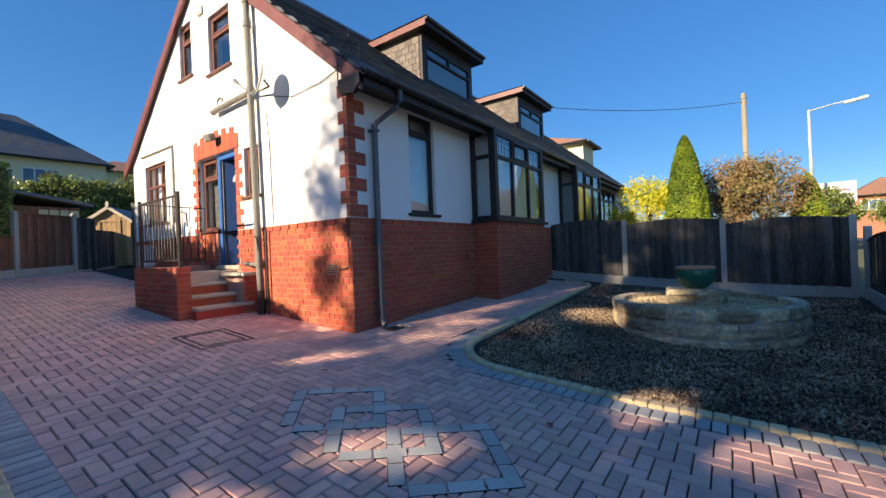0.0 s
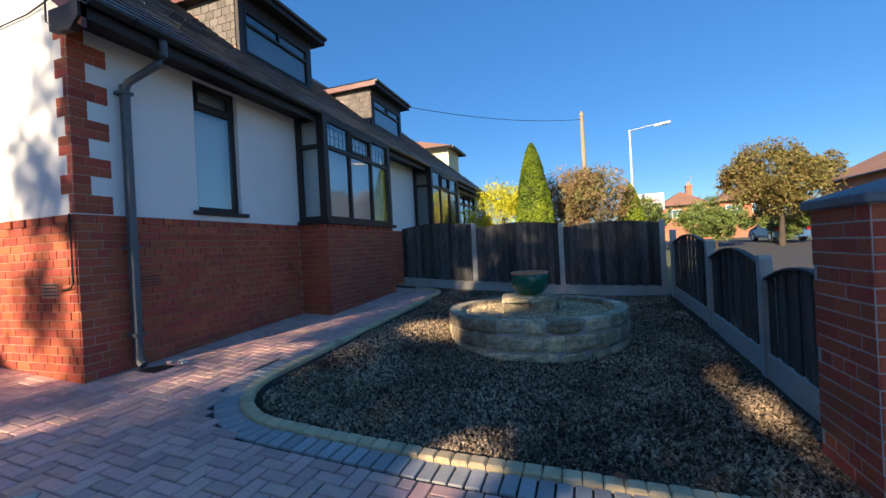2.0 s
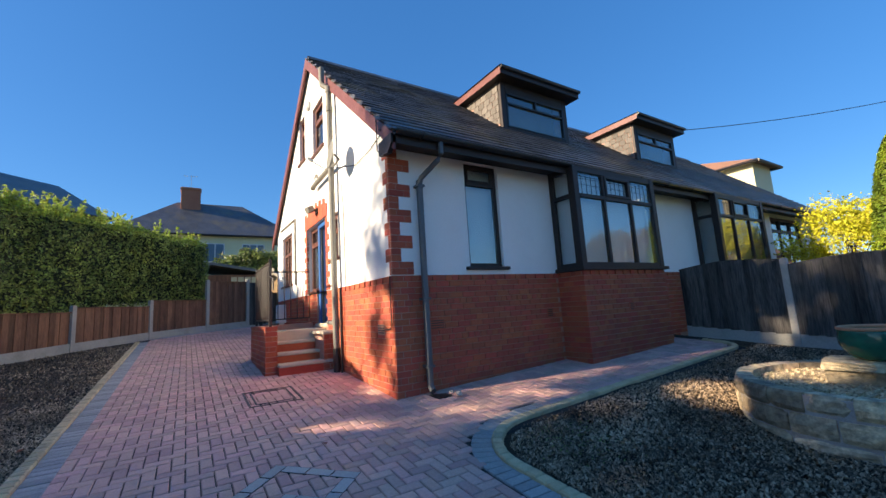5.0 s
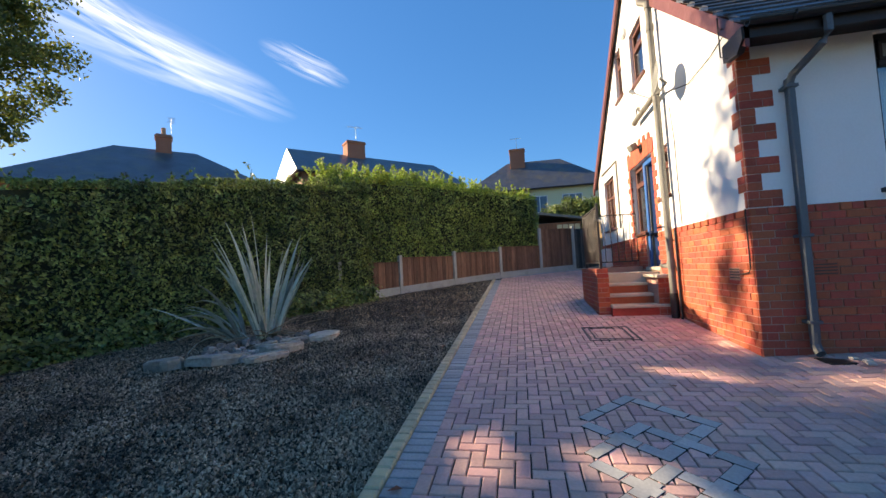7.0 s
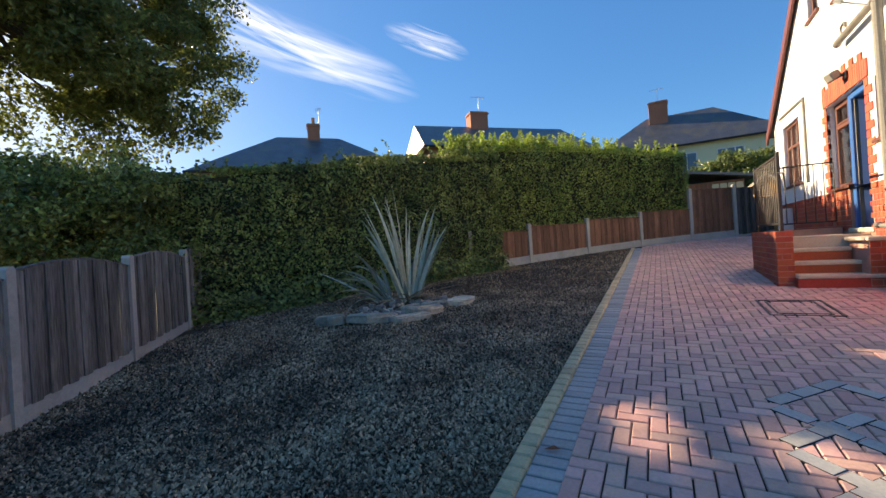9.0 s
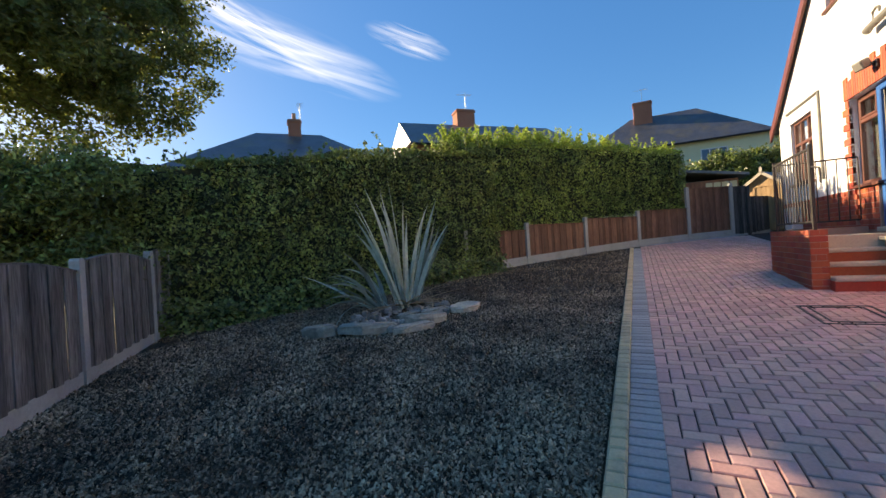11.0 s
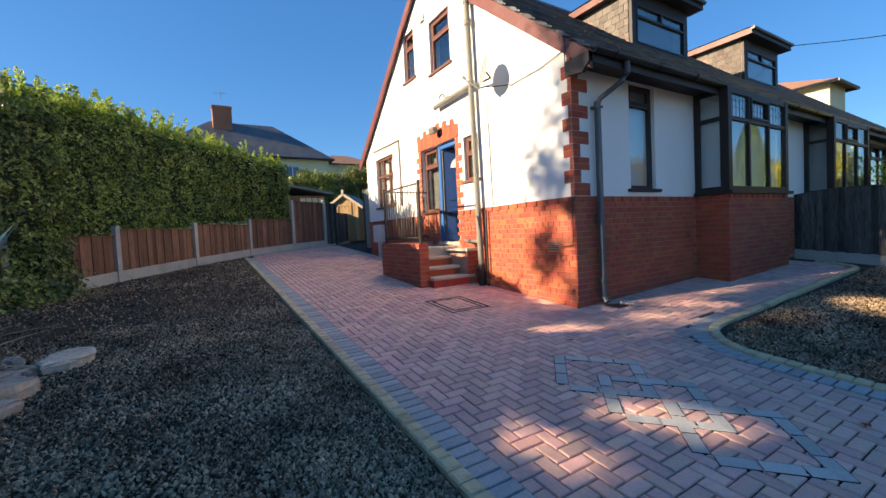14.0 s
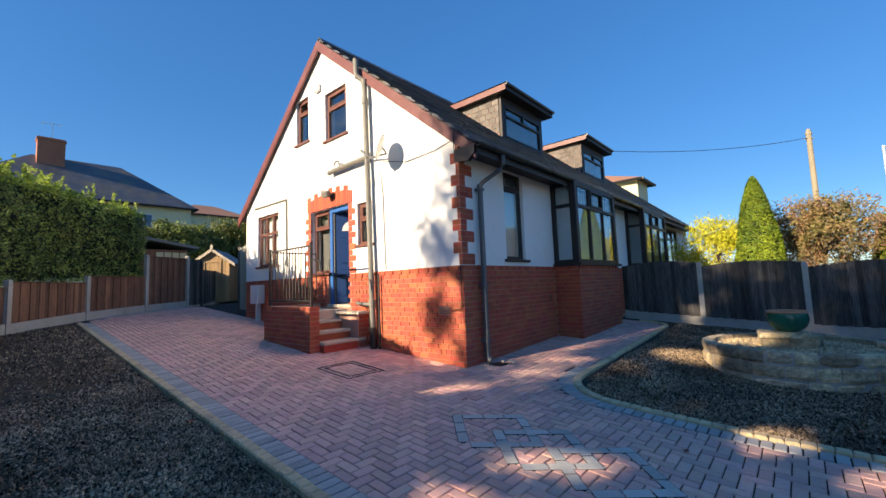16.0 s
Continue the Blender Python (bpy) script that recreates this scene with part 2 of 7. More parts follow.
M_DEADLEAF = mat("dry_leaf", (0.36, 0.27, 0.15), (0.24, 0.17, 0.09), 0.8, 2, 12, 0.15, 30, piece=0.3)
M_FALLEN = mat("fallen_leaf_red", (0.30, 0.08, 0.03), (0.22, 0.06, 0.025), 0.8, 5, 40, 0.1, 60)
M_ROCK = mat("pale_rock", (0.58, 0.50, 0.38), (0.32, 0.28, 0.22), 0.85, 4, 25, 0.7, 40, piece=0.25, stain=(0.09, 0.09, 0.07), stain_scale=5, stain_amount=0.5)
M_COBBLE = mat("grey_cobble", (0.38, 0.34, 0.29), (0.20, 0.18, 0.155), 0.8, 4, 25, 0.4, 40, piece=0.45)
M_SANDSTONE = mat("walling_stone", (0.68, 0.53, 0.33), (0.32, 0.25, 0.165), 0.9, 3.0, 18, 1.0, 30, piece=0.42, hue=0.01, contrast=1.6, stain=(0.10, 0.09, 0.07), stain_scale=4, stain_amount=0.75)
M_FILLCHIP = mat("tan_gravel", (0.70, 0.56, 0.36), (0.42, 0.33, 0.21), 0.85, 4, 40, 0.4, 60, piece=0.45)
M_SHEDWOOD = mat("shed_board", (0.52, 0.34, 0.17), (0.36, 0.23, 0.115), 0.75, 2, 14, 0.3, 40, piece=0.2, stretch=(5, 5, 0.6))
M_POT = mat("green_glaze", (0.010, 0.15, 0.095), (0.007, 0.09, 0.062), 0.12, 3, 20, 0.05, 30)
M_TERRA = mat("terracotta", (0.66, 0.30, 0.16), (0.52, 0.23, 0.12), 0.8, 3, 20, 0.2, 60)
M_COPING = mat("blue_coping", (0.20, 0.215, 0.225), (0.14, 0.15, 0.16), 0.7, 3, 30, 0.4, 60)
M_GLASS = glass_mat("window_glass")
# blind colour, kept pale to carry the sky's reflection in the front panes
M_BLINDSKY = mat("blind_sky", (0.82, 0.80, 0.80), (0.74, 0.72, 0.74), 0.9, 1.2, 10, 0.0, 1)
# dimness of unlit rooms put into the colour of floors and backing sheets
M_ROOMSHADE = mat("room_shade", (0.20, 0.18, 0.17), (0.15, 0.14, 0.13), 0.9, 1.2, 10, 0.0, 1)
M_CREAMWALL = mat("cream_render", (0.72, 0.68, 0.44), (0.64, 0.60, 0.40), 0.9, 0.5, 20, 0.1, 60)
M_HOUSEBRICK = mat("far_red_brick", (0.42, 0.17, 0.10), (0.32, 0.12, 0.075), 0.9, 0.6, 12, 0.2, 30)
M_TILE = mat("terracotta_tile", (0.30, 0.15, 0.095), (0.22, 0.12, 0.085), 0.85, 0.6, 14, 0.3, 20, piece=0.1)
M_ASPHALT = mat("asphalt", (0.06, 0.06, 0.062), (0.045, 0.045, 0.047), 0.9, 0.6, 60, 0.4, 90)
M_GALV = mat("galvanised_steel", (0.55, 0.57, 0.58), (0.45, 0.47, 0.48), 0.5, 2, 20, 0.1, 40, metal=0.4)
M_POLE = mat("pole_timber", (0.32, 0.28, 0.20), (0.23, 0.20, 0.14), 0.9, 2, 20, 0.3, 40, stretch=(4, 4, 0.3))
M_CARBLUE = mat("blue_car_paint", (0.05, 0.12, 0.22), (0.045, 0.10, 0.2), 0.25, 1, 10, 0.0, 1)
M_TYRE = mat("tyre_rubber", (0.02, 0.02, 0.02), (0.015, 0.015, 0.015), 0.9, 4, 40, 0.2, 60)
M_REDLAMP = mat("red_lens", (0.5, 0.02, 0.02), (0.4, 0.015, 0.015), 0.2, 4, 40, 0.0, 60)
M_PLATE = mat("yellow_plate", (0.75, 0.55, 0.05), (0.7, 0.5, 0.04), 0.4, 4, 40, 0.0, 60)
M_SIGN = mat("sign_face", (0.62, 0.64, 0.68), (0.55, 0.57, 0.62), 0.5, 1, 10, 0.0, 1)
M_SIGNPINK = mat("sign_bar", (0.45, 0.10, 0.22), (0.38, 0.08, 0.18), 0.5, 1, 10, 0.0, 1)
M_CHROME = mat("brushed_steel", (0.6, 0.6, 0.6), (0.5, 0.5, 0.5), 0.3, 4, 40, 0.05, 60, metal=0.9)


# ---- mesh helpers ----
ORIGIN = {}


def thing(name, loc, label, category, group="", kind=""):
    ob = new(name)
    ob.empty_display_size = 0.1
    ob.location = loc
    ORIGIN[ob.name] = Vector(loc)
    return tagged(ob, label, category, group, kind)


def mesh_of(name, bm, material, smooth=False):
    me = bpy.data.meshes.new(name)
    bmesh.ops.recalc_face_normals(bm, faces=bm.faces[:])
    bm.to_mesh(me)
    bm.free()
    for m in material if isinstance(material, (list, tuple)) else [material]:
        me.materials.append(m)
    if smooth:
        for p in me.polygons:
            p.use_smooth = True
    return me


def part(name, bm, material, parent, label="", smooth=False):
    """Links a bmesh, given in world coordinates, as one mesh under a thing or a part."""
    o = ORIGIN[parent.name]
    bmesh.ops.translate(bm, verts=bm.verts[:], vec=-o)
    ob = new(name, mesh_of(name, bm, material, smooth))
    ob.parent = parent
    ORIGIN[ob.name] = o
    return tagged(ob, label) if label else ob


def solid(name, bm, material, label, category, kind="", group="", smooth=False):
    """A thing or piece of the setting that is one mesh."""
    ob = new(name, mesh_of(name, bm, material, smooth))
    ORIGIN[ob.name] = Vector((0, 0, 0))
    return tagged(ob, label, category, group, kind)


def box(bm, x0, x1, y0, y1, z0, z1, bevel=0.0, m=None):
    r = bmesh.ops.create_cube(bm, size=1.0)
    vs = r["verts"]
    t = Matrix.Translation(((x0 + x1) / 2, (y0 + y1) / 2, (z0 + z1) / 2)) @ Matrix.Diagonal((abs(x1 - x0), abs(y1 - y0), abs(z1 - z0), 1))
    bmesh.ops.transform(bm, verts=vs, matrix=(m @ t) if m else t)
    if bevel:
        es = list({e for v in vs for e in v.link_edges})
        bmesh.ops.bevel(bm, geom=es, offset=bevel, segments=1, affect="EDGES", profile=0.5)
    return vs


def prism(bm, pts, axis, a, b):
    """Extrudes a polygon of 2D points along an axis from a to b."""
    def at(p, h):
        return {"x": (h, p[0], p[1]), "y": (p[0], h, p[1]), "z": (p[0], p[1], h)}[axis]
    lo, hi = [bm.verts.new(at(p, a)) for p in pts], [bm.verts.new(at(p, b)) for p in pts]
    bm.faces.new(lo)
    bm.faces.new(hi[::-1])
    for i in range(len(pts)):
        j = (i + 1) % len(pts)
        bm.faces.new((lo[i], lo[j], hi[j], hi[i]))


def tube(bm, pts, r, n=10, caps=True):
    """A round bar along a line of points; r is one radius or one for each point."""
    pts = [Vector(p) for p in pts]
    rs = r if isinstance(r, (list, tuple)) else [r] * len(pts)
    rings = []
    for i, p in enumerate(pts):
        d = (pts[min(i + 1, len(pts) - 1)] - pts[max(i - 1, 0)]).normalized()
        u = d.cross(Vector((0, 0, 1)) if abs(d.z) < 0.95 else Vector((1, 0, 0))).normalized()
        v = d.cross(u)
        rings.append([bm.verts.new(p + rs[i] * (math.cos(a) * u + math.sin(a) * v)) for a in (2 * math.pi * k / n for k in range(n))])
    for q, w in zip(rings, rings[1:]):
        for k in range(n):
            bm.faces.new((q[k], q[(k + 1) % n], w[(k + 1) % n], w[k]))
    if caps:
        bm.faces.new(rings[0][::-1])
        bm.faces.new(rings[-1])


def lathe(bm, profile, c, n=32):
    """Turns a profile of (radius, height) round the upright axis through c."""
    rings = [[bm.verts.new((c[0] + r * math.cos(2 * math.pi * k / n), c[1] + r * math.sin(2 * math.pi * k / n), c[2] + h)) for k in range(n)] for r, h in profile]
    for q, w in zip(rings, rings[1:]):
        for k in range(n):
            bm.faces.new((q[k], q[(k + 1) % n], w[(k + 1) % n], w[k]))
    bm.faces.new(rings[0][::-1])
    bm.faces.new(rings[-1])


def bm_new():
    return bmesh.new()


def raw(name, verts, faces, material):
    me = bpy.data.meshes.new(name)
    me.from_pydata(verts if isinstance(verts, list) else verts.tolist(), [], faces if isinstance(faces, list) else faces.tolist())
    me.materials.append(material)
    me.update()
    return me


def repeat_mesh(name, tv, tf, mats4, material):
    """One mesh of many copies of a small template; mats4 is an array of N 4x4 matrices."""
    tv = np.array([(*v, 1.0) for v in tv])
    allv = np.einsum("nij,vj->nvi", np.array(mats4), tv)[:, :, :3].reshape(-1, 3)
    faces = [[i + k * len(tv) for i in f] for k in range(len(mats4)) for f in tf]
    return raw(name, allv, faces, material)


def chamfered(lx, ly, h, c):
    """A block from z = 0 down to -h with chamfered upper edges, as vertices and faces."""
    a, b = lx / 2, ly / 2
    v = [(-a + c, -b + c, 0), (a - c, -b + c, 0), (a - c, b - c, 0), (-a + c, b - c, 0), (-a, -b, -c), (a, -b, -c), (a, b, -c), (-a, b, -c), (-a, -b, -h), (a, -b, -h), (a, b, -h), (-a, b, -h)]
    f = [(0, 1, 2, 3)]
    for k in range(4):
        j = (k + 1) % 4
        f += [(4 + k, 4 + j, j, k), (8 + k, 8 + j, 4 + j, 4 + k)]
    return v, f


def ground_frame(x, y, z=0.0, turn=0.0):
    """A pose on the sloping ground, turned round the upright."""
    e = 0.05
    gx, gy = (gz(x + e, y) - gz(x - e, y)) / (2 * e), (gz(x, y + e) - gz(x, y - e)) / (2 * e)
    m = Matrix(((1, 0, -gx, x), (0, 1, -gy, y), (gx, gy, 1, gz(x, y) + z), (0, 0, 0, 1)))
    return m @ pose(0, 0, 0, 0, 0, turn)


def pieces(parent, name, template, mats4, near, material, stuff_label):
    """The first `near` pieces as objects of their own on one mesh, the rest joined."""
    me = raw(name, [tuple(v) for v in template[0]], [tuple(q) for q in template[1]], material)
    o = ORIGIN[parent.name]
    for m in mats4[:near]:
        ob = new(name, me)
        ob.parent = parent
        ob.matrix_basis = Matrix.Translation(-o) @ m
    if len(mats4) > near:
        rest = repeat_mesh(name + "_field", template[0], template[1], [np.array(Matrix.Translation(-o) @ m) for m in mats4[near:]], material)
        ob = new(name + "_field", rest)
        ob.parent = parent
        tagged(ob, stuff_label, kind="stuff")


def leaf_cloud(name, points, normals, size, material, rng, spread=0.9, aspect=0.55):
    """Many small pointed leaves at points, each a folded diamond of two triangles."""
    n = len(points)
    nrm = normals + rng.normal(0, spread, (n, 3))
    nrm /= np.linalg.norm(nrm, axis=1)[:, None] + 1e-9
    d = rng.normal(0, 1, (n, 3))
    d -= (d * nrm).sum(1)[:, None] * nrm
    d /= np.linalg.norm(d, axis=1)[:, None] + 1e-9
    w = np.cross(nrm, d)
    s = size * rng.uniform(0.6, 1.35, n)[:, None]
    a, b = points - d * s * 0.5, points + d * s * 0.5
    c = points + w * s * aspect * 0.5 + nrm * s * 0.12
    e = points - w * s * aspect * 0.5 + nrm * s * 0.12
    verts = np.stack([a, c, b, e], 1).reshape(-1, 3)
    i = np.arange(n)[:, None] * 4
    faces = np.concatenate([i, i + 1, i + 2, i, i + 2, i + 3], 1).reshape(-1, 3)
    return raw(name, verts, faces, material)


# ---- ground ----
def grid_sheet(name, xs, ys, height, material):
    v = [(x, y, height(x, y)) for y in ys for x in xs]
    n = len(xs)
    f = [(j * n + i, j * n + i + 1, (j + 1) * n + i + 1, (j + 1) * n + i) for j in range(len(ys) - 1) for i in range(n - 1)]
    return raw(name, v, f, material)


far = [-2500, -900, -400, -200, -100, -60, -45]
gx = far + list(range(-40, 41, 2)) + [3.5, 50, 70, 110, 220, 500, 1000, 2500]
gy = far + list(range(-40, 41, 2)) + [50, 70, 110, 220, 500, 1000, 2500]
ground = new("ground", grid_sheet("ground", sorted(gx), sorted(gy), lambda x, y: gz(x, y) - 0.12, M_EARTH))
tagged(ground, "grass and bare earth running out past the gardens", "ground", kind="structure")
road_bm = bm_new()
for y0, y1 in ((-60, -30), (-30, 0), (0, 30), (30, 60)):
    q = [road_bm.verts.new((x, y, gz(x, y) - 0.08)) for x, y in ((9.5, y0), (17.5, y0), (17.5, y1), (9.5, y1))]
    road_bm.faces.new(q)
solid("road", road_bm, M_ASPHALT, "grey asphalt street beyond the garden fence", "road", kind="structure")

KERB_Y = -3.44
# fence line along the far side: posts from the bed to the back gate
WEST_POSTS = [(-5.1, -7.25), (-6.72, -6.05), (-8.40, -4.67), (-9.98, -3.22), (-11.05, -1.72), (-11.80, -0.40)]
EAST_POSTS = [(6.62, -5.15), (5.17, -6.40), (3.70, -7.62), (2.25, -8.85), (0.90, -10.02), (0.42, -10.42)]
BED_CORNER, BED_R = (1.55, 0.02), 0.75
PATH_END, PATH_R = 5.68, 0.58


def bed_edge(off):
    """The edge of the front bed, moved outwards by off: up the path side, round the corner, along the drive."""
    x0, y0 = BED_CORNER
    r_end = PATH_R - off
    pts = [(x0 - PATH_R + r_end * math.cos(radians(a)), PATH_END + r_end * math.sin(radians(a))) for a in range(110, -1, -10)]
    cx, cy = x0 + BED_R, y0 + BED_R
    for k in range(13):
        a = math.pi + k / 12 * math.pi / 2
        pts.append((cx + (BED_R + off) * math.cos(a), cy + (BED_R + off) * math.sin(a)))
    pts.append((9.0, y0 - off))
    return pts


def in_bed(x, y, off=0.0):
    x0, y0 = BED_CORNER
    cx, cy, r = x0 + BED_R, y0 + BED_R, BED_R + off
    if x < x0 - off or y < y0 - off:
        return False
    return not (x < cx and y < cy and (x - cx) ** 2 + (y - cy) ** 2 > r * r)


def west_x(y):
    """The x of the western fence at y."""
    p = WEST_POSTS
    for (xa, ya), (xb, yb) in zip(p, p[1:]):
        if ya <= y <= yb:
            return xa + (xb - xa) * (y - ya) / (yb - ya)
    return p[-1][0] if y > p[-1][1] else p[0][0]


def bumpy(x, y):
    return gz(x, y) - 0.02 + 0.025 * noise.noise(Vector((x * 0.9, y * 0.9, 0))) + 0.012 * noise.noise(Vector((x * 4, y * 4, 5)))


south = grid_sheet("gravel_bed", [x * 0.2 for x in range(-60, 49)], [KERB_Y - 0.04 - 0.2 * k for k in range(40)], bumpy, M_GRAVEL)
tagged(new("gravel_bed", south), "dark slate chippings covering the side garden bed", "gravel", kind="structure")
bx = [BED_CORNER[0] + 0.0 + 0.15 * k for k in range(32)]
v, f = [], []
for y in [BED_CORNER[1] + 0.15 * k for k in range(46)]:
    for x in bx:
        px, py = x, y
        cx, cy = BED_CORNER[0] + BED_R, BED_CORNER[1] + BED_R
        if px < cx and py < cy and math.hypot(px - cx, py - cy) > BED_R:
            s = BED_R / math.hypot(px - cx, py - cy)
            px, py = cx + (px - cx) * s, cy + (py - cy) * s
        v.append((px, py, bumpy(px, py)))
n = len(bx)
f = [(j * n + i, j * n + i + 1, (j + 1) * n + i + 1, (j + 1) * n + i) for j in range(45) for i in range(n - 1)]
tagged(new("gravel_bed", raw("gravel_bed", v, f, M_GRAVEL)), "dark slate chippings covering the front garden bed", "gravel", kind="structure")
strip = grid_sheet("gravel_bed", [0.02 + 0.153 * k for k in range(11)], [6.10 + 0.13 * k for k in range(5)], bumpy, M_GRAVEL)
tagged(new("gravel_bed", strip), "dark slate chippings between the path end and the fence", "gravel", kind="structure")


def chips(name, region, count, size, seed, label, material=None):
    """Loose stone chips scattered over a bed."""
    rng = np.random.default_rng(seed)
    pts = region(rng, count)
    z = np.array([bumpy(x, y) for x, y in pts])
    base = np.array([(0.6, 0, 0), (-0.55, 0.1, 0), (0.05, 0.42, 0), (-0.1, -0.45, 0), (0.05, 0.05, 0.5), (0, 0, -0.2)])
    tf = np.array([(0, 2, 4), (2, 1, 4), (1, 3, 4), (3, 0, 4)])
    k = len(pts)
    a = rng.uniform(0, 2 * np.pi, k)
    s = size * rng.uniform(0.5, 1.5, k) ** 1.2
    v = base[None] * s[:, None, None] * rng.uniform(0.7, 1.3, (k, 6, 3))
    t = rng.normal(0, 0.75, (k, 2))
    v[:, :, 2] += v[:, :, 0] * t[:, :1] + v[:, :, 1] * t[:, 1:]
    x = v[:, :, 0] * np.cos(a)[:, None] - v[:, :, 1] * np.sin(a)[:, None]
    y = v[:, :, 0] * np.sin(a)[:, None] + v[:, :, 1] * np.cos(a)[:, None]
    v = np.stack([x + pts[:, :1], y + pts[:, 1:], v[:, :, 2] + z[:, None] + 0.004], 2)[:, :5]
    faces = (tf[None] + (np.arange(k) * 5)[:, None, None]).reshape(-1, 3)
    ob = new(name, raw(name, v.reshape(-1, 3), faces, material or M_STONES))
    tagged(ob, label, "gravel", kind="stuff")


def south_region(rng, n):
    x = np.concatenate([rng.uniform(-2.5, 5.0, int(n * 0.75)), rng.uniform(-9.0, 6.5, n - int(n * 0.75))])
    y = KERB_Y - 0.08 - 6.0 * rng.uniform(0, 1, n) ** 1.4
    return np.stack([x, y], 1)


def front_region(rng, n):
    p = np.stack([rng.uniform(1.5, 6.0, n * 2), 0.05 + 6.4 * rng.uniform(0, 1, n * 2) ** 1.3], 1)
    ok = [in_bed(x, y, -0.07) and math.hypot(x - 3.83, y - 3.19) > 1.2 for x, y in p]
    return p[np.array(ok)][:n]


chips("loose_chippings", south_region, 150000, 0.026, 3, "loose dark slate chips lying over the side bed")
chips("loose_chippings", front_region, 65000, 0.026, 4, "loose dark slate chips lying over the front bed")


# ---- house walls ----
def wall(bm, axis, a, b, spans, top, bottom, openings):
    """Upright wall in strips; axis is its normal, a..b its thickness; top(u) and bottom(u) give its height; openings are (u0, u1, z0, z1)."""
    us = sorted(set(spans) | {u for o in openings for u in o[:2]})
    for u0, u1 in zip(us, us[1:]):
        mid = (u0 + u1) / 2
        cuts = sorted((o[2], o[3]) for o in openings if o[0] < mid < o[1])
        lo0, lo1 = bottom(u0), bottom(u1)
        for c0, c1 in cuts:
            prism(bm, [(u0, lo0), (u1, lo1), (u1, c0), (u0, c0)], axis, a, b)
            lo0 = lo1 = c1
        prism(bm, [(u0, lo0), (u1, lo1), (u1, top(u1)), (u0, top(u0))], axis, a, b)


PL = 1.6
EAVE_X, EAVE_Z, RIDGE_X, RIDGE_Z = 0.42, 3.46, -3.97, 7.10
SLOPE = (RIDGE_Z - EAVE_Z) / (EAVE_X - RIDGE_X)
HOUSE_END, PARTY = 17.3, 7.1
W_UP_A, W_UP_B = (-5.1, -4.55, 4.87, 5.97), (-3.83, -3.02, 4.64, 5.74)
W_LEFT, W_SMALL, DOORWAY = (-7.25, -6.05, 1.98, 3.36), (-2.70, -2.22, 2.17, 3.02), (-4.47, -2.99, 0.90, 3.08)


def gable_top(x):
    return RIDGE_Z - 0.10 - SLOPE * abs(x - RIDGE_X)


bm = bm_new()
wall(bm, "y", 0.0, 0.26, [-8.0, RIDGE_X, 0.0], gable_top, lambda x: PL, [W_UP_A, W_UP_B, W_LEFT, W_SMALL, (DOORWAY[0], DOORWAY[1], PL, DOORWAY[3])])
wall_gable = solid("wall_gable", bm, M_RENDER, "white painted render gable wall above a brick base", "wall", kind="structure")
bm = bm_new()
wall(bm, "y", 0.006, 0.26, [-8.0, 0.0], lambda x: PL, lambda x: gz(x, 0) - 0.3, [(DOORWAY[0], DOORWAY[1], 0.90, PL)])
wall_base_gable = solid("wall_base_gable", bm, M_MORTAR, "red brick plinth under the gable wall", "wall", kind="structure")
W_FRONT, BAY, BAY_X = (1.31, 1.99, 1.72, 3.38), (3.2, 5.65), 0.55
BAY2 = (8.25, 10.9)
bm = bm_new()
wall(bm, "x", -0.26, 0.0, [0.26, HOUSE_END], lambda y: 3.52, lambda y: PL, [W_FRONT, (BAY[0] + 0.1, BAY[1] - 0.1, PL, 3.45), (BAY2[0] + 0.1, BAY2[1] - 0.1, PL, 3.45), (11.5, 12.5, PL, 3.3), (13.0, 15.6, 1.75, 3.3)])
wall_front = solid("wall_front", bm, M_RENDER, "white painted render front wall in shade", "wall", kind="structure")
bm = bm_new()
wall(bm, "x", -0.26, -0.006, [0.26, BAY[0] + 0.1, BAY[1] - 0.1, HOUSE_END], lambda y: PL, lambda y: gz(0, y) - 0.3, [])
prism(bm, [(0.0, BAY[0] + 0.006), (BAY_X - 0.006, BAY[0] + 0.006), (BAY_X - 0.006, BAY[1] - 0.006), (0.0, BAY[1] - 0.006)], "z", -0.3, PL - 0.004)
prism(bm, [(0.0, BAY2[0]), (BAY_X, BAY2[0]), (BAY_X, BAY2[1]), (0.0, BAY2[1])], "z", -0.1, PL - 0.004)
wall_base_front = solid("wall_base_front", bm, M_MORTAR, "red brick plinth with a projecting bay base", "wall", kind="structure")
bm = bm_new()
wall(bm, "x", -8.0, -7.75, [0.26, HOUSE_END], lambda y: 3.5, lambda y: 0.2, [])
wall(bm, "y", HOUSE_END, HOUSE_END + 0.25, [-8.0, RIDGE_X, 0.0], gable_top, lambda x: 0.0, [])
solid("wall_back", bm, M_RENDER, "white rendered rear and far end walls", "wall", kind="structure")
bm = bm_new()
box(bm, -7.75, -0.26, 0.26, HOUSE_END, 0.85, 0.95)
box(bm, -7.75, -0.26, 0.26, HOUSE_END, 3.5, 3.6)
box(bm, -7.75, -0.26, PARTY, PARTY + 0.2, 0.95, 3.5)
solid("floor", bm, M_ROOMSHADE, "interior floors and party wall behind the windows, coloured as room shade", "floor", kind="structure")


# ---- windows ----
def bars(bm, plane, at, depth, rects):
    """Frame bars in an upright plane ("y" gable or "x" front), each (u0, u1, z0, z1)."""
    for u0, u1, z0, z1 in rects:
        if plane == "y":
            box(bm, u0, u1, at, at + depth, z0, z1, 0.006)
        else:
            box(bm, at - depth, at, u0, u1, z0, z1, 0.006)


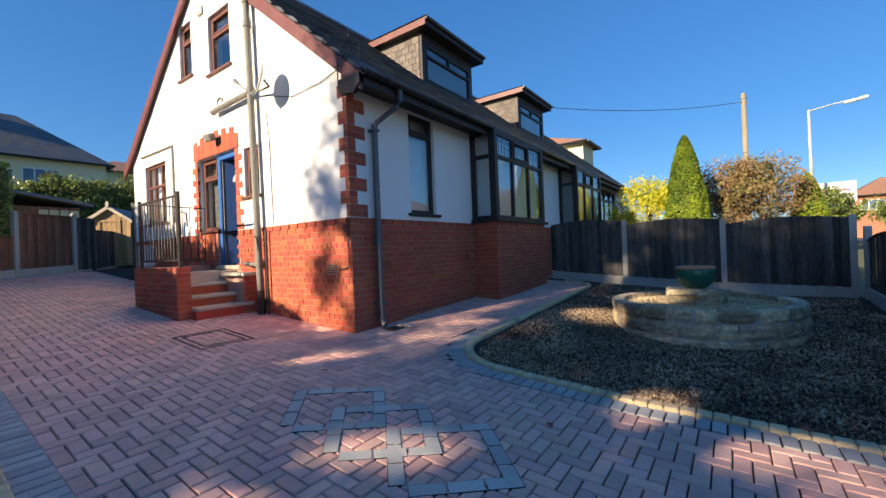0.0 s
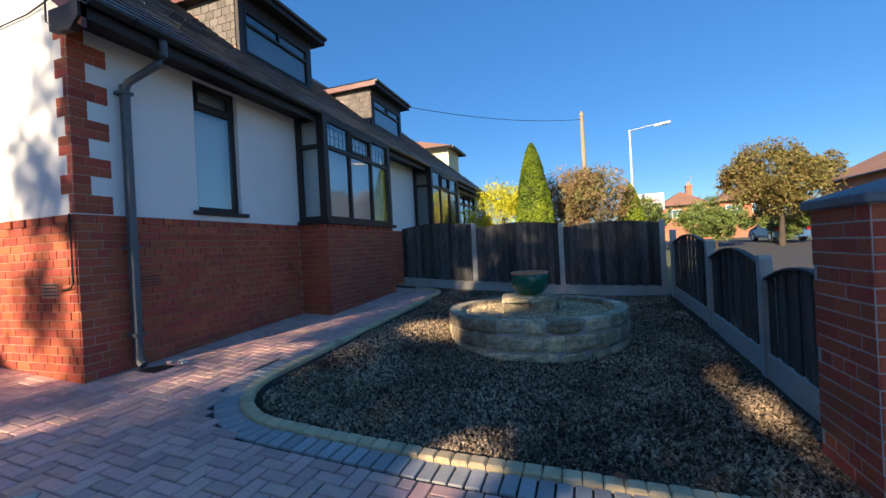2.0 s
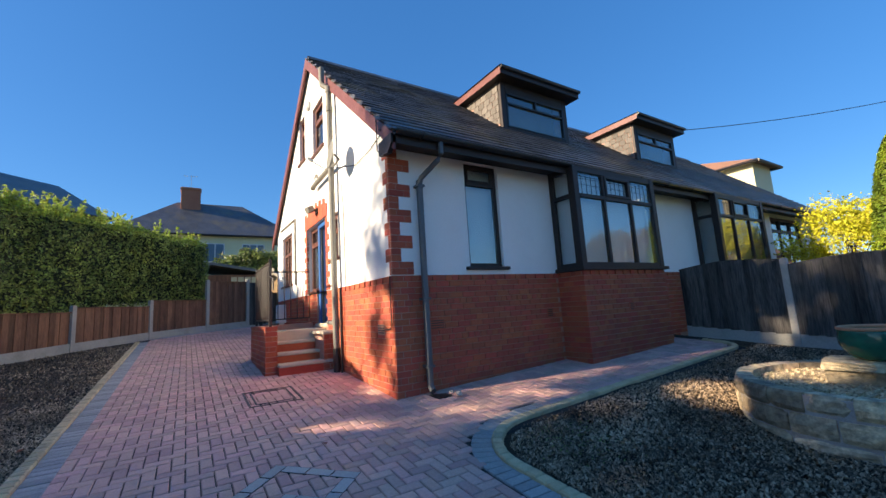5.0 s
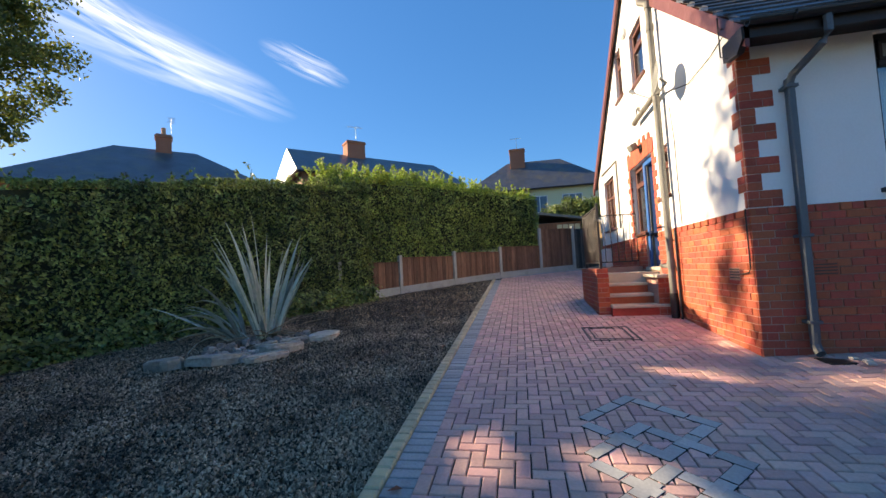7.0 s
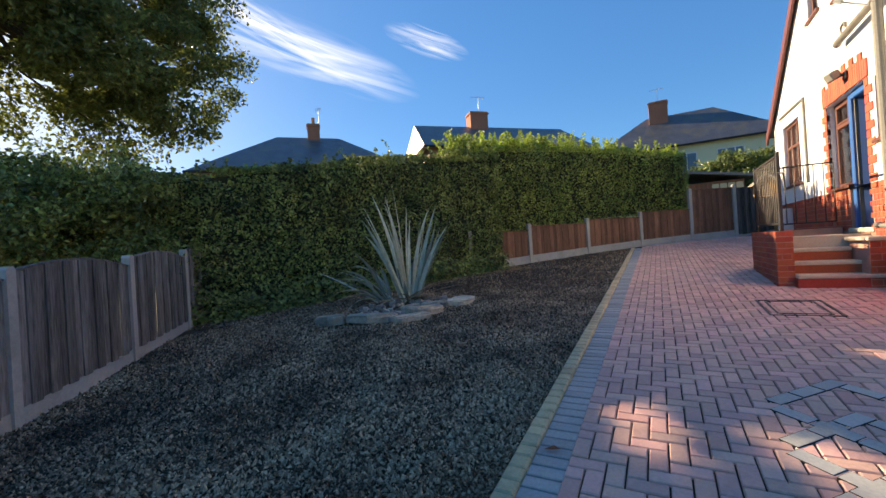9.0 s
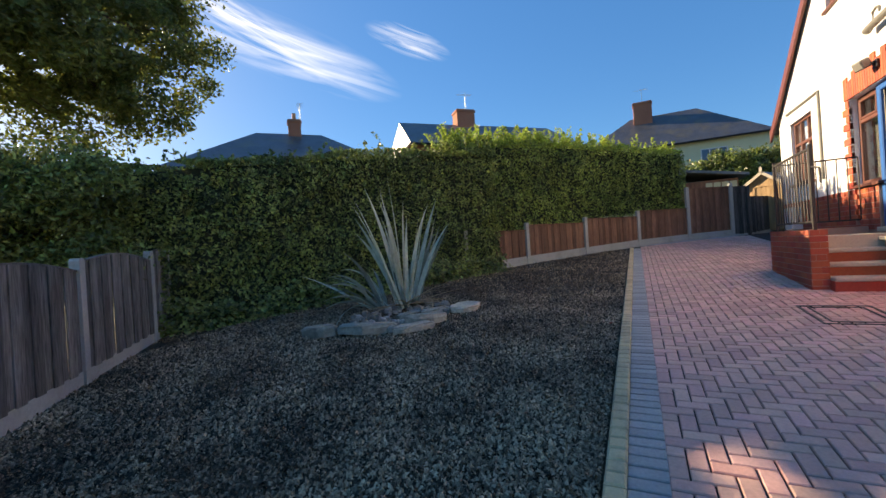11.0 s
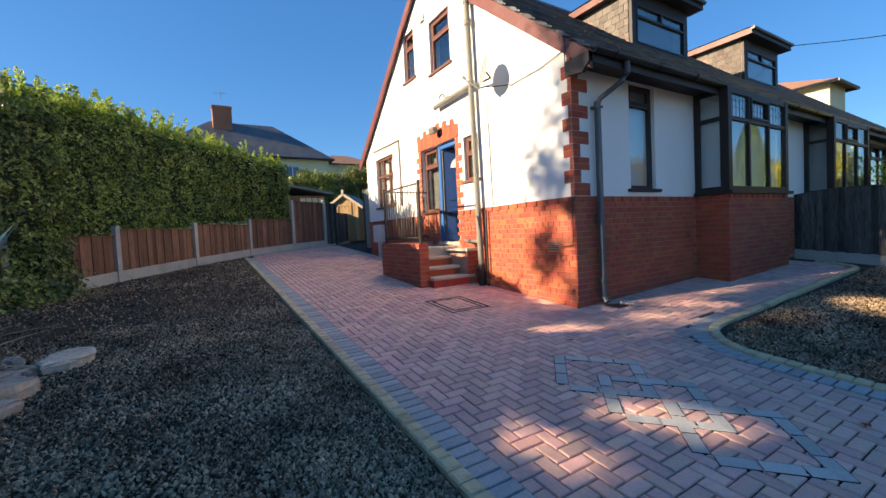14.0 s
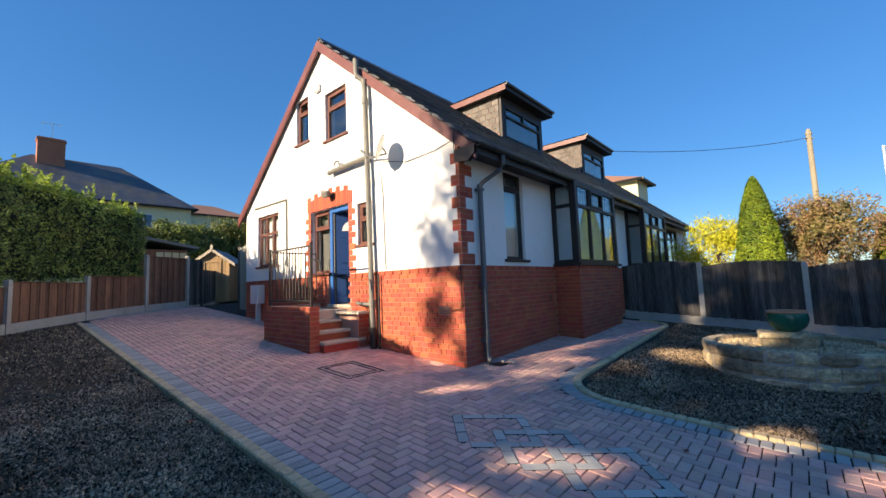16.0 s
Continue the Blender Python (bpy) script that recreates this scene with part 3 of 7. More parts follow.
def window(n, plane, at, rect, splits, transom, material, label, sill=True, inset=0.06, fw=0.06, blind=None, blind_cut=0.0, top_vent=True):
    """A framed window: outer frame, mullions at the given places, transom, panes, sill and what hangs behind it."""
    u0, u1, z0, z1 = rect
    d = 1 if plane == "y" else -1
    pos = at + d * inset
    mid = ((u0 + u1) / 2, at, z0) if plane == "y" else (at, (u0 + u1) / 2, z0)
    w = thing("window_%d" % n, mid, label, "window", kind="structure")
    rects = [(u0, u1, z0, z0 + fw), (u0, u1, z1 - fw, z1), (u0, u0 + fw, z0 + fw, z1 - fw), (u1 - fw, u1, z0 + fw, z1 - fw)]
    for s in splits:
        rects.append((s - fw * 0.45, s + fw * 0.45, z0 + fw, z1 - fw))
    bm = bm_new()
    bars(bm, plane, pos, 0.07 if plane == "y" else 0.07, rects)
    part("window_frame", bm, material, w)
    cols = [u0 + fw] + list(splits) + [u1 - fw]
    if transom:
        bm = bm_new()
        bars(bm, plane, pos - d * 0.004, 0.07, [(a + 0.012, b - 0.012, transom - fw * 0.5, transom + fw * 0.5) for a, b in zip(cols, cols[1:])])
        part("transom", bm, material, w)
        if top_vent:
            bm = bm_new()
            for a, b in zip(cols, cols[1:]):
                t0, t1, e = transom + fw * 0.5, z1 - fw, 0.035
                bars(bm, plane, pos - d * 0.012, 0.05, [(a + 0.02, b - 0.02, t0, t0 + e), (a + 0.02, b - 0.02, t1 - e, t1), (a + 0.02, a + 0.02 + e, t0 + e, t1 - e), (b - 0.02 - e, b - 0.02, t0 + e, t1 - e)])
            part("vent_sash", bm, material, w)
    for a, b in zip(cols, cols[1:]):
        for p0, p1 in (((z0 + fw), transom), (transom, z1 - fw)) if transom else ((z0 + fw, z1 - fw),):
            bm = bm_new()
            bars(bm, plane, pos + d * 0.03, 0.008, [(a, b, p0, p1)])
            pane = part("pane", bm, M_GLASS, w)
            pane.visible_shadow = False
    if sill:
        bm = bm_new()
        if plane == "y":
            box(bm, u0 - 0.06, u1 + 0.06, at - 0.05, at + 0.12, z0 - 0.05, z0, 0.008)
        else:
            box(bm, at - 0.12, at + 0.06, u0 - 0.08, u1 + 0.08, z0 - 0.05, z0, 0.008)
        part("window_sill", bm, material, w)
    # backing sheet: its colour gives a blind, reflected sky or room shade
    if blind:
        bm = bm_new()
        bars(bm, plane, pos + d * 0.16, 0.02, [(u0, u1, z0 + blind_cut, z1)])
        part("blind", bm, blind, w, "sheet for a blind, reflected sky or room shade")
    return w


window(1, "y", 0, W_UP_A, [], 5.62, M_BROWNWOOD, "small red-brown framed attic window with fanlight")
window(2, "y", 0, W_UP_B, [], 5.36, M_BROWNWOOD, "red-brown framed attic window with fanlight")
window(3, "y", 0, W_LEFT, [-6.85, -6.45], 2.85, M_BROWNWOOD, "red-brown three-light window with patterned curtains", blind=M_BLINDSKY, top_vent=False)
window(4, "y", 0, W_SMALL, [], 2.68, M_BROWNWOOD, "narrow red-brown window beside the entrance", blind=M_ROOMSHADE)
window(5, "x", 0, W_FRONT, [], 3.06, M_DARKWOOD, "tall dark-framed window, its backing sheet pale for reflected sky", blind=M_BLINDSKY, blind_cut=0.0)


def bay(n, y0, y1, splits, label, blind):
    w = thing("window_%d" % n, (BAY_X, (y0 + y1) / 2, PL), label, "bay window", kind="structure")
    x, z0, z1, tr, fw = BAY_X, PL + 0.06, 3.42, 2.90, 0.075
    bm = bm_new()
    bars(bm, "x", x, 0.08, [(y0 + 0.1, y1 - 0.1, z0, z0 + fw), (y0 + 0.1, y1 - 0.1, z1 - 0.1, z1)] + [(s - 0.03, s + 0.03, z0 + fw, z1 - 0.1) for s in splits])
    part("window_frame", bm, M_DARKWOOD, w)
    for s in (y0, y1 - 0.13):
        bm = bm_new()
        box(bm, x - 0.13, x + 0.012, s, s + 0.13, z0, z1, 0.008)
        part("corner_post", bm, M_DARKWOOD, w)
    cols = [y0 + 0.13] + splits + [y1 - 0.13]
    for k, (a, b) in enumerate(zip(cols, cols[1:])):
        bm = bm_new()
        bars(bm, "x", x + 0.004, 0.07, [(a + 0.02, b - 0.02, tr - 0.035, tr + 0.035)])
        part("transom", bm, M_DARKWOOD, w)
        if k == 1:
            bm = bm_new()
            t0, t1 = tr + 0.035, z1 - 0.1
            bars(bm, "x", x + 0.02, 0.05, [(a + 0.03, b - 0.03, t0, t0 + 0.05), (a + 0.03, b - 0.03, t1 - 0.05, t1), (a + 0.03, a + 0.08, t0 + 0.05, t1 - 0.05), (b - 0.08, b - 0.03, t0 + 0.05, t1 - 0.05)])
            part("vent_sash", bm, M_DARKWOOD, w)
        bm = bm_new()
        for u in np.arange(a + 0.12, b - 0.05, 0.13):
            bars(bm, "x", x - 0.028, 0.012, [(u, u + 0.008, tr, z1 - 0.1)])
        bars(bm, "x", x - 0.028, 0.012, [(a, b, 3.10, 3.108), (a, b, 3.21, 3.218)])
        part("lead_lights", bm, M_BLACK, w)
        for p0, p1 in ((z0 + fw, tr), (tr, z1 - 0.1)):
            bm = bm_new()
            bars(bm, "x", x - 0.03, 0.008, [(a, b, p0, p1)])
            part("pane", bm, M_GLASS, w).visible_shadow = False
    for s, ins in ((y0, 1), (y1, -1)):
        bm = bm_new()
        e0, e1 = (s, s + 0.07) if ins > 0 else (s - 0.07, s)
        for q in ((0.0, 0.09, z0, z1), (0.09, x - 0.13, z0, z0 + fw), (0.09, x - 0.13, tr - 0.035, tr + 0.035), (0.09, x - 0.13, z1 - 0.1, z1)):
            box(bm, q[0], q[1], e0, e1, q[2], q[3], 0.005)
        part("side_frame", bm, M_DARKWOOD, w)
        bm = bm_new()
        box(bm, 0.09, x - 0.13, s + ins * 0.03, s + ins * 0.038, z0 + fw, z1 - 0.1)
        part("pane", bm, M_GLASS, w).visible_shadow = False
    bm = bm_new()
    prism(bm, [(0.0, y0 - 0.05), (x + 0.07, y0 - 0.05), (x + 0.07, y1 + 0.05), (0.0, y1 + 0.05)], "z", PL, z0)
    part("window_sill", bm, M_DARKWOOD, w)
    # sheets behind the bay panes, coloured as reflected sky or room shade
    bm = bm_new()
    box(bm, 0.02, x - 0.16, y0 + 0.12, y0 + 0.14, z0, z1)
    box(bm, 0.02, x - 0.16, y1 - 0.14, y1 - 0.12, z0, z1)
    box(bm, x - 0.2, x - 0.17, y0 + 0.14, y1 - 0.14, z0, z1)
    part("blind", bm, blind, w, "sheet for reflected sky or room shade")


bay(6, BAY[0], BAY[1], [4.02, 4.82], "dark-framed bay window with leaded top lights", M_BLINDSKY)
bay(7, BAY2[0], BAY2[1], [9.1, 9.98], "dark-framed bay window of the adjoining house", M_ROOMSHADE)
window(8, "x", 0.0, (13.0, 15.6, 1.75, 3.3), [13.87, 14.73], 2.85, M_DARKWOOD, "dark-framed casement window of the adjoining house", blind=M_ROOMSHADE)
bm = bm_new()
box(bm, -0.2, -0.05, 11.5, 12.5, 1.0, 3.3)
solid("door_2", bm, M_DARKWOOD, "dark brown entrance door of the adjoining house", "door", kind="structure")

# ---- roof ----
bm = bm_new()
up = 0.08
prism(bm, [(EAVE_X, EAVE_Z), (RIDGE_X, RIDGE_Z), (2 * RIDGE_X - EAVE_X, EAVE_Z), (2 * RIDGE_X - EAVE_X, EAVE_Z - up), (RIDGE_X, RIDGE_Z - up * 1.25), (EAVE_X, EAVE_Z - up)], "y", -0.06, HOUSE_END + 0.3)
roof = solid("roof", bm, M_SLATE, "steep grey slate roof with moss along the ridge", "roof", kind="structure")
bm = bm_new()
for sgn in (1, -1):
    xe = RIDGE_X + sgn * (EAVE_X - RIDGE_X)
    prism(bm, [(RIDGE_X, RIDGE_Z - 0.02), (xe, EAVE_Z - 0.02), (xe, EAVE_Z - 0.25), (RIDGE_X, RIDGE_Z - 0.27)], "y", -0.105, -0.062)
barge = solid("bargeboard", bm, M_MAROON, "maroon painted bargeboards along the gable", "trim", kind="structure")
bm = bm_new()
box(bm, 0.0, EAVE_X - 0.02, -0.058, HOUSE_END, 3.40, 3.425)
box(bm, EAVE_X - 0.02, EAVE_X + 0.005, -0.058, HOUSE_END, 3.30, 3.455)
solid("soffit", bm, M_DARKWOOD, "dark brown boarded eaves soffit and fascia", "trim", kind="structure")
bm = bm_new()
prism(bm, [(0.02, 3.24), (0.30, 3.20), (0.42, 3.30), (0.42, 3.43), (0.02, 3.43)], "y", -0.13, -0.062)
solid("eaves_box_end", bm, M_DARKWOOD, "dark brown boxed end of the eaves at the corner", "trim", kind="structure")

gut = thing("gutter", (EAVE_X + 0.06, 0, 3.40), "black half-round plastic gutter under the slates", "gutter")
bm = bm_new()
prof = [(0.06 * math.cos(a), 0.06 * math.sin(a)) for a in [math.pi + math.pi * k / 8 for k in range(9)]] + [(0.05 * math.cos(a), 0.05 * math.sin(a)) for a in [2 * math.pi - math.pi * k / 8 for k in range(9)]]
prism(bm, [(EAVE_X + 0.065 + p[0], 3.455 + p[1]) for p in prof], "y", -0.1, HOUSE_END)
part("trough", bm, M_BLACK, gut)
for y in np.arange(0.3, HOUSE_END, 1.0):
    bm = bm_new()
    tube(bm, [(EAVE_X + 0.065 + 0.066 * math.cos(a), y, 3.455 + 0.066 * math.sin(a)) for a in [math.pi + math.pi * k / 6 for k in range(7)]], 0.012, 5)
    part("bracket", bm, M_BLACK, gut)

dp = thing("downpipe", (0.08, 0.5, 0), "slate-grey square downpipe with a swan neck on the front wall", "downpipe")
bm = bm_new()
tube(bm, [(EAVE_X + 0.05, 0.60, 3.42), (EAVE_X + 0.05, 0.60, 3.24), (EAVE_X - 0.01, 0.58, 3.16), (0.12, 0.465, 2.98), (0.085, 0.45, 2.90)], 0.038, 8)
part("swan_neck", bm, M_BLUEGREYPIPE, dp)
bm = bm_new()
box(bm, 0.045, 0.12, 0.412, 0.488, 0.20, 2.96, 0.012)
part("shaft", bm, M_BLUEGREYPIPE, dp)
bm = bm_new()
tube(bm, [(0.083, 0.45, 0.26), (0.083, 0.45, 0.14), (0.11, 0.45, 0.08), (0.15, 0.45, 0.05)], 0.045, 8)
part("shoe", bm, M_BLUEGREYPIPE, dp)
for z in (0.35, 1.25, 2.85):
    bm = bm_new()
    box(bm, 0.0, 0.135, 0.39, 0.51, z, z + 0.035, 0.004)
    part("clip", bm, M_BLUEGREYPIPE, dp)

# soil pipe on the gable
def pipe_x(z):
    """The soil pipe's x at height z, slanted towards the eaves at its foot to fit the camera's view."""
    return -2.12 - 0.022 * z


sp = thing("soil_pipe", (-2.12, -0.1, 0.1), "weathered grey soil pipe running up the gable", "pipe")
bm = bm_new()
tube(bm, [(pipe_x(0.05), -0.11, 0.05), (pipe_x(5.35), -0.11, 5.35), (-2.26, -0.12, 5.45), (-2.36, -0.20, 5.55), (-2.38, -0.20, 5.62), (-2.39, -0.20, 5.92)], 0.055, 12)
part("main_pipe", bm, M_GREYPIPE, sp)
bm = bm_new()
tube(bm, [(pipe_x(0.05), -0.11, 0.05), (pipe_x(0.55), -0.11, 0.55)], 0.062, 12)
part("lower_sleeve", bm, M_BLACK, sp, "black lower sleeve")
for z in (0.95, 3.83, 4.95, 5.35):
    bm = bm_new()
    tube(bm, [(pipe_x(z), -0.11, z), (pipe_x(z), -0.11, z + 0.11)], 0.068, 12)
    part("collar", bm, M_GREYPIPE, sp)
bm = bm_new()
tube(bm, [(-2.21, -0.11, 3.86), (-3.45, -0.10, 3.84), (-3.56, -0.09, 3.83)], [0.05, 0.05, 0.056], 12)
part("branch", bm, M_GREYPIPE, sp)
bm = bm_new()
tube(bm, [(-3.35, -0.10, 3.86), (-3.35, -0.10, 4.0), (-3.25, -0.10, 4.03), (-3.18, -0.10, 4.0), (-3.18, -0.10, 3.94)], 0.02, 8)
part("overflow", bm, M_GREYPIPE, sp)
bm = bm_new()
tube(bm, [(-2.14, -0.12, 0.98), (-2.45, -0.14, 0.99), (-2.62, -0.10, 1.0), (-2.70, -0.02, 1.0)], 0.035, 8)
part("waste_branch", bm, M_GREYPIPE, sp)
bm = bm_new()
tube(bm, [(-2.0, -0.06, 0.06), (-2.0, -0.06, 1.55)], 0.02, 8)
solid("waste_pipe", bm, M_BLACK, "thin black waste pipe beside the soil pipe", "pipe")

# satellite dish
dish = thing("satellite_dish", (-1.95, 0, 3.75), "grey satellite dish bracketed to the gable wall", "satellite dish")
c, nrm = Vector((-1.55, -0.28, 3.84)), Vector((-0.36, -0.9, 0.22)).normalized()
q = nrm.to_track_quat("Z", "Y").to_matrix()
bm = bm_new()
rings = []
for r in (0.0, 0.07, 0.13, 0.19, 0.24):
    rings.append([bm.verts.new(c + q @ Vector((r * 0.92 * math.cos(a), r * 1.05 * math.sin(a), 0.7 * r * r))) for a in [2 * math.pi * k / 24 for k in range(24)]] if r else [bm.verts.new(c)])
for k in range(24):
    bm.faces.new((rings[0][0], rings[1][k], rings[1][(k + 1) % 24]))
    for a, b in zip(rings[1:], rings[2:]):
        bm.faces.new((a[k], b[k], b[(k + 1) % 24], a[(k + 1) % 24]))
bmesh.ops.solidify(bm, geom=bm.faces[:], thickness=0.012)
part("reflector", bm, M_DISH, dish, smooth=True)
bm = bm_new()
tube(bm, [c - nrm * 0.02, c - nrm * 0.1 + Vector((-0.04, 0.02, -0.06)), (-1.9, -0.12, 3.80), (-2.2, -0.11, 3.84)], 0.018, 8)
part("bracket", bm, M_GREYPIPE, dish)
bm = bm_new()
tube(bm, [c + q @ Vector((0, -0.30, 0.06)), c + q @ Vector((0, -0.2, 0.32))], 0.01, 6)
tube(bm, [c + q @ Vector((0, -0.21, 0.30)), c + q @ Vector((0, -0.17, 0.37))], 0.03, 10)
part("receiver_arm", bm, M_DISH, dish)
for pts, lab in (([(-1.62, -0.2, 3.62), (-1.2, -0.02, 3.55), (-0.5, -0.02, 3.58), (-0.02, -0.03, 3.66), (0.05, -0.14, 3.62)], "black cable running from the dish to the eaves"), ([(-1.9, -0.03, 3.5), (-1.86, -0.015, 3.0), (-1.85, -0.015, 2.2), (-1.83, -0.015, 1.62)], "thin cable hanging down the render"), ([(-0.02, -0.03, 1.60), (-0.02, -0.03, 0.95), (-0.06, -0.03, 0.9), (-0.25, -0.03, 0.88)], "black cable looping down the brick corner"), ([(0.06, -0.17, 3.75), (0.06, -0.17, 3.30), (0.15, -0.1, 3.22)], "aerial cable dropping past the eaves")):
    bm = bm_new()
    tube(bm, pts, 0.008, 5)
    solid("cable", bm, M_BLACK, lab, "cable")
bm = bm_new()
box(bm, -4.2, -3.98, -0.08, 0.0, 5.88, 6.08, 0.03)
solid("alarm_box", bm, M_WHITE, "white burglar alarm box high on the gable", "alarm box")
# L-shaped render band, built as a thin grey tube
bm = bm_new()
tube(bm, [(-7.40, -0.02, 3.62), (-5.60, -0.02, 3.60), (-5.60, -0.02, 1.92)], 0.028, 6)
solid("cable_trunking", bm, M_GREYPIPE, "grey raised render band bent round the ground floor window", "trunking")
bm = bm_new()
box(bm, -7.28, -6.82, -0.20, -0.0, 0.98, 1.48, 0.02)
box(bm, -7.08, -7.02, -0.14, -0.02, 0.5, 0.98, 0.004)
solid("meter_box", bm, M_WHITE, "white gas meter box fixed to the brick base", "meter box")

# ---- entrance ----
door = thing("door_1", (-3.74, 0.12, 0.96), "blue panelled front door standing ajar in a blue frame", "door", kind="structure")
bm = bm_new()
for r in ((-3.80, -3.70, 0.96, 3.08), (-3.06, -2.99, 0.96, 3.08), (-3.70, -3.06, 2.98, 3.08)):
    box(bm, r[0], r[1], 0.06, 0.19, r[2], r[3], 0.012)
part("door_frame", bm, M_BLUEFRAME, door)
bm = bm_new()
box(bm, -3.82, -2.97, -0.02, 0.24, 0.90, 0.97, 0.01)
part("threshold", bm, M_STEP, door)
hinge = pose(-3.68, 0.15, 0.98, 0, 0, 52)
bm = bm_new()
box(bm, 0.0, 0.64, -0.022, 0.022, 0.0, 2.0, 0.006, hinge)
leaf = part("door_leaf", bm, M_BLUEDOOR, door)
for px0, px1, pz0, pz1 in ((0.09, 0.29, 0.15, 0.75), (0.36, 0.56, 0.15, 0.75), (0.09, 0.29, 0.88, 1.45), (0.36, 0.56, 0.88, 1.45)):
    bm = bm_new()
    box(bm, px0, px1, -0.034, -0.022, pz0, pz1, 0.01, hinge)
    part("panel", bm, M_BLUEDOOR, leaf)
bm = bm_new()
prism(bm, [(0.33 + 0.2 * math.cos(a), 1.6 + 0.22 * math.sin(a)) for a in [math.pi * k / 10 for k in range(11)]], "y", -0.032, -0.024)
bmesh.ops.transform(bm, verts=bm.verts[:], matrix=hinge)
part("fan_light", bm, M_BLINDSKY, leaf, "half-round glazed light")
bm = bm_new()
box(bm, 0.54, 0.59, -0.06, -0.022, 0.95, 1.15, 0.006, hinge)
part("handle", bm, M_CHROME, leaf, "chrome lever handle")
bm = bm_new()
box(bm, -3.70, -3.672, 0.10, 0.19, 0.97, 2.98)
part("weather_strip", bm, M_GREYPIPE, door, "pale grey weather strip")
window(9, "y", 0.04, (-4.47, -3.80, 1.66, 3.08), [], 2.68, M_BROWNWOOD, "red-brown glazed side light next to the front door", blind=M_ROOMSHADE)
bm = bm_new()
box(bm, -4.47, -3.80, 0.03, 0.24, 0.9, 1.6)
side_base = solid("side_light_base", bm, M_MORTAR, "red brick panel under the side light", "wall", kind="structure")

lamp = thing("wall_lamp", (-3.55, -0.1, 3.33), "grey floodlight above the entrance arch", "wall lamp")
bm = bm_new()
box(bm, -0.09, 0.09, -0.07, 0.07, -0.07, 0.07, 0.02, pose(-3.58, -0.16, 3.36, 25, 0, 15))
part("lamp_head", bm, M_GREYPIPE, lamp)
bm = bm_new()
tube(bm, [(-3.52, 0.0, 3.33), (-3.52, -0.1, 3.35)], 0.02, 8)
box(bm, -3.56, -3.44, -0.06, -0.025, 3.26, 3.38, 0.01)
part("mount", bm, M_BLACK, lamp)

# landing, steps and low walls
bm = bm_new()
box(bm, -4.45, -3.10, -1.02, 0.0, 0.2, 0.88)
landing = solid("landing", bm, M_STEP, "concrete landing at the front door", "landing", kind="structure")
STEPS = [(-2.38, 0.36, -1.0, -0.08), (-2.64, 0.53, -1.0, -0.08), (-2.90, 0.71, -1.0, -0.27), (-3.16, 0.89, -1.0, -0.27)]
for k, (x, z, y0, y1) in enumerate(STEPS):
    st = thing("step", (x - 0.15, (y0 + y1) / 2, 0.1), "brick step with a worn pale stone tread", "step", "steps up to the front door")
    bm = bm_new()
    box(bm, x - 0.34, x + 0.015, y0, y1, z - 0.055, z, 0.012)
    part("tread", bm, M_STEP, st)
    bm = bm_new()
    box(bm, x - 0.32, x - 0.012, y0, y1, 0.05, z - 0.056)
    part("riser", bm, M_BRICK, st)
bm = bm_new()
box(bm, -4.28, -2.53, -1.19, -1.02, 0.0, 0.99)
box(bm, -4.28, -4.10, -1.02, 0.0, 0.0, 0.99)
low_wall = solid("low_wall", bm, M_MORTAR, "low red brick wall round the landing", "garden wall", kind="structure")
bm = bm_new()
box(bm, -3.02, -2.38, -0.26, -0.004, 0.0, 0.79)
stub_wall = solid("stub_wall", bm, M_MORTAR, "short brick wall beside the steps", "garden wall", kind="structure")
bm = bm_new()
box(bm, -3.2, -2.34, -0.29, -0.004, 0.794, 0.85, 0.012)
solid("coping_stone", bm, M_STEP, "pale worn coping stone on the short wall", "coping")

rail = thing("railing", (-3.4, -1.1, 1.0), "black iron railing on the low wall", "railing")
for x in (-4.20, -2.62):
    bm = bm_new()
    box(bm, x - 0.022, x + 0.022, -1.122, -1.078, 0.99, 2.16, 0.004)
    part("post", bm, M_IRON, rail)
for z in (1.10, 2.10):
    bm = bm_new()
    box(bm, -4.2, -2.62, -1.115, -1.085, z - 0.015, z + 0.015, 0.003)
    part("rail", bm, M_IRON, rail)
bm = bm_new()
tube(bm, [(-4.2, -1.1, 2.10), (-4.2, -0.6, 2.10), (-4.2, -0.05, 2.10)], 0.014, 6)
part("return_rail", bm, M_IRON, rail)
bm = bm_new()
tube(bm, [(-4.2, -0.05, 1.10), (-4.2, -1.1, 1.10)], 0.014, 6)
part("return_rail", bm, M_IRON, rail)
for y in np.arange(-0.95, 0, 0.13):
    bm = bm_new()
    tube(bm, [(-4.2, y, 1.10), (-4.2, y, 2.10)], 0.009, 6)
    part("baluster", bm, M_IRON, rail)
for x in np.arange(-4.09, -2.66, 0.115):
    bm = bm_new()
    tube(bm, [(x, -1.1, 1.10), (x, -1.1, 2.10)], 0.009, 6)
    part("baluster", bm, M_IRON, rail)
bm = bm_new()
tube(bm, [(-2.62, -1.1, 1.85), (-2.35, -1.1, 1.80), (-2.33, -1.1, 1.6)], 0.014, 6)
part("handrail", bm, M_IRON, rail)

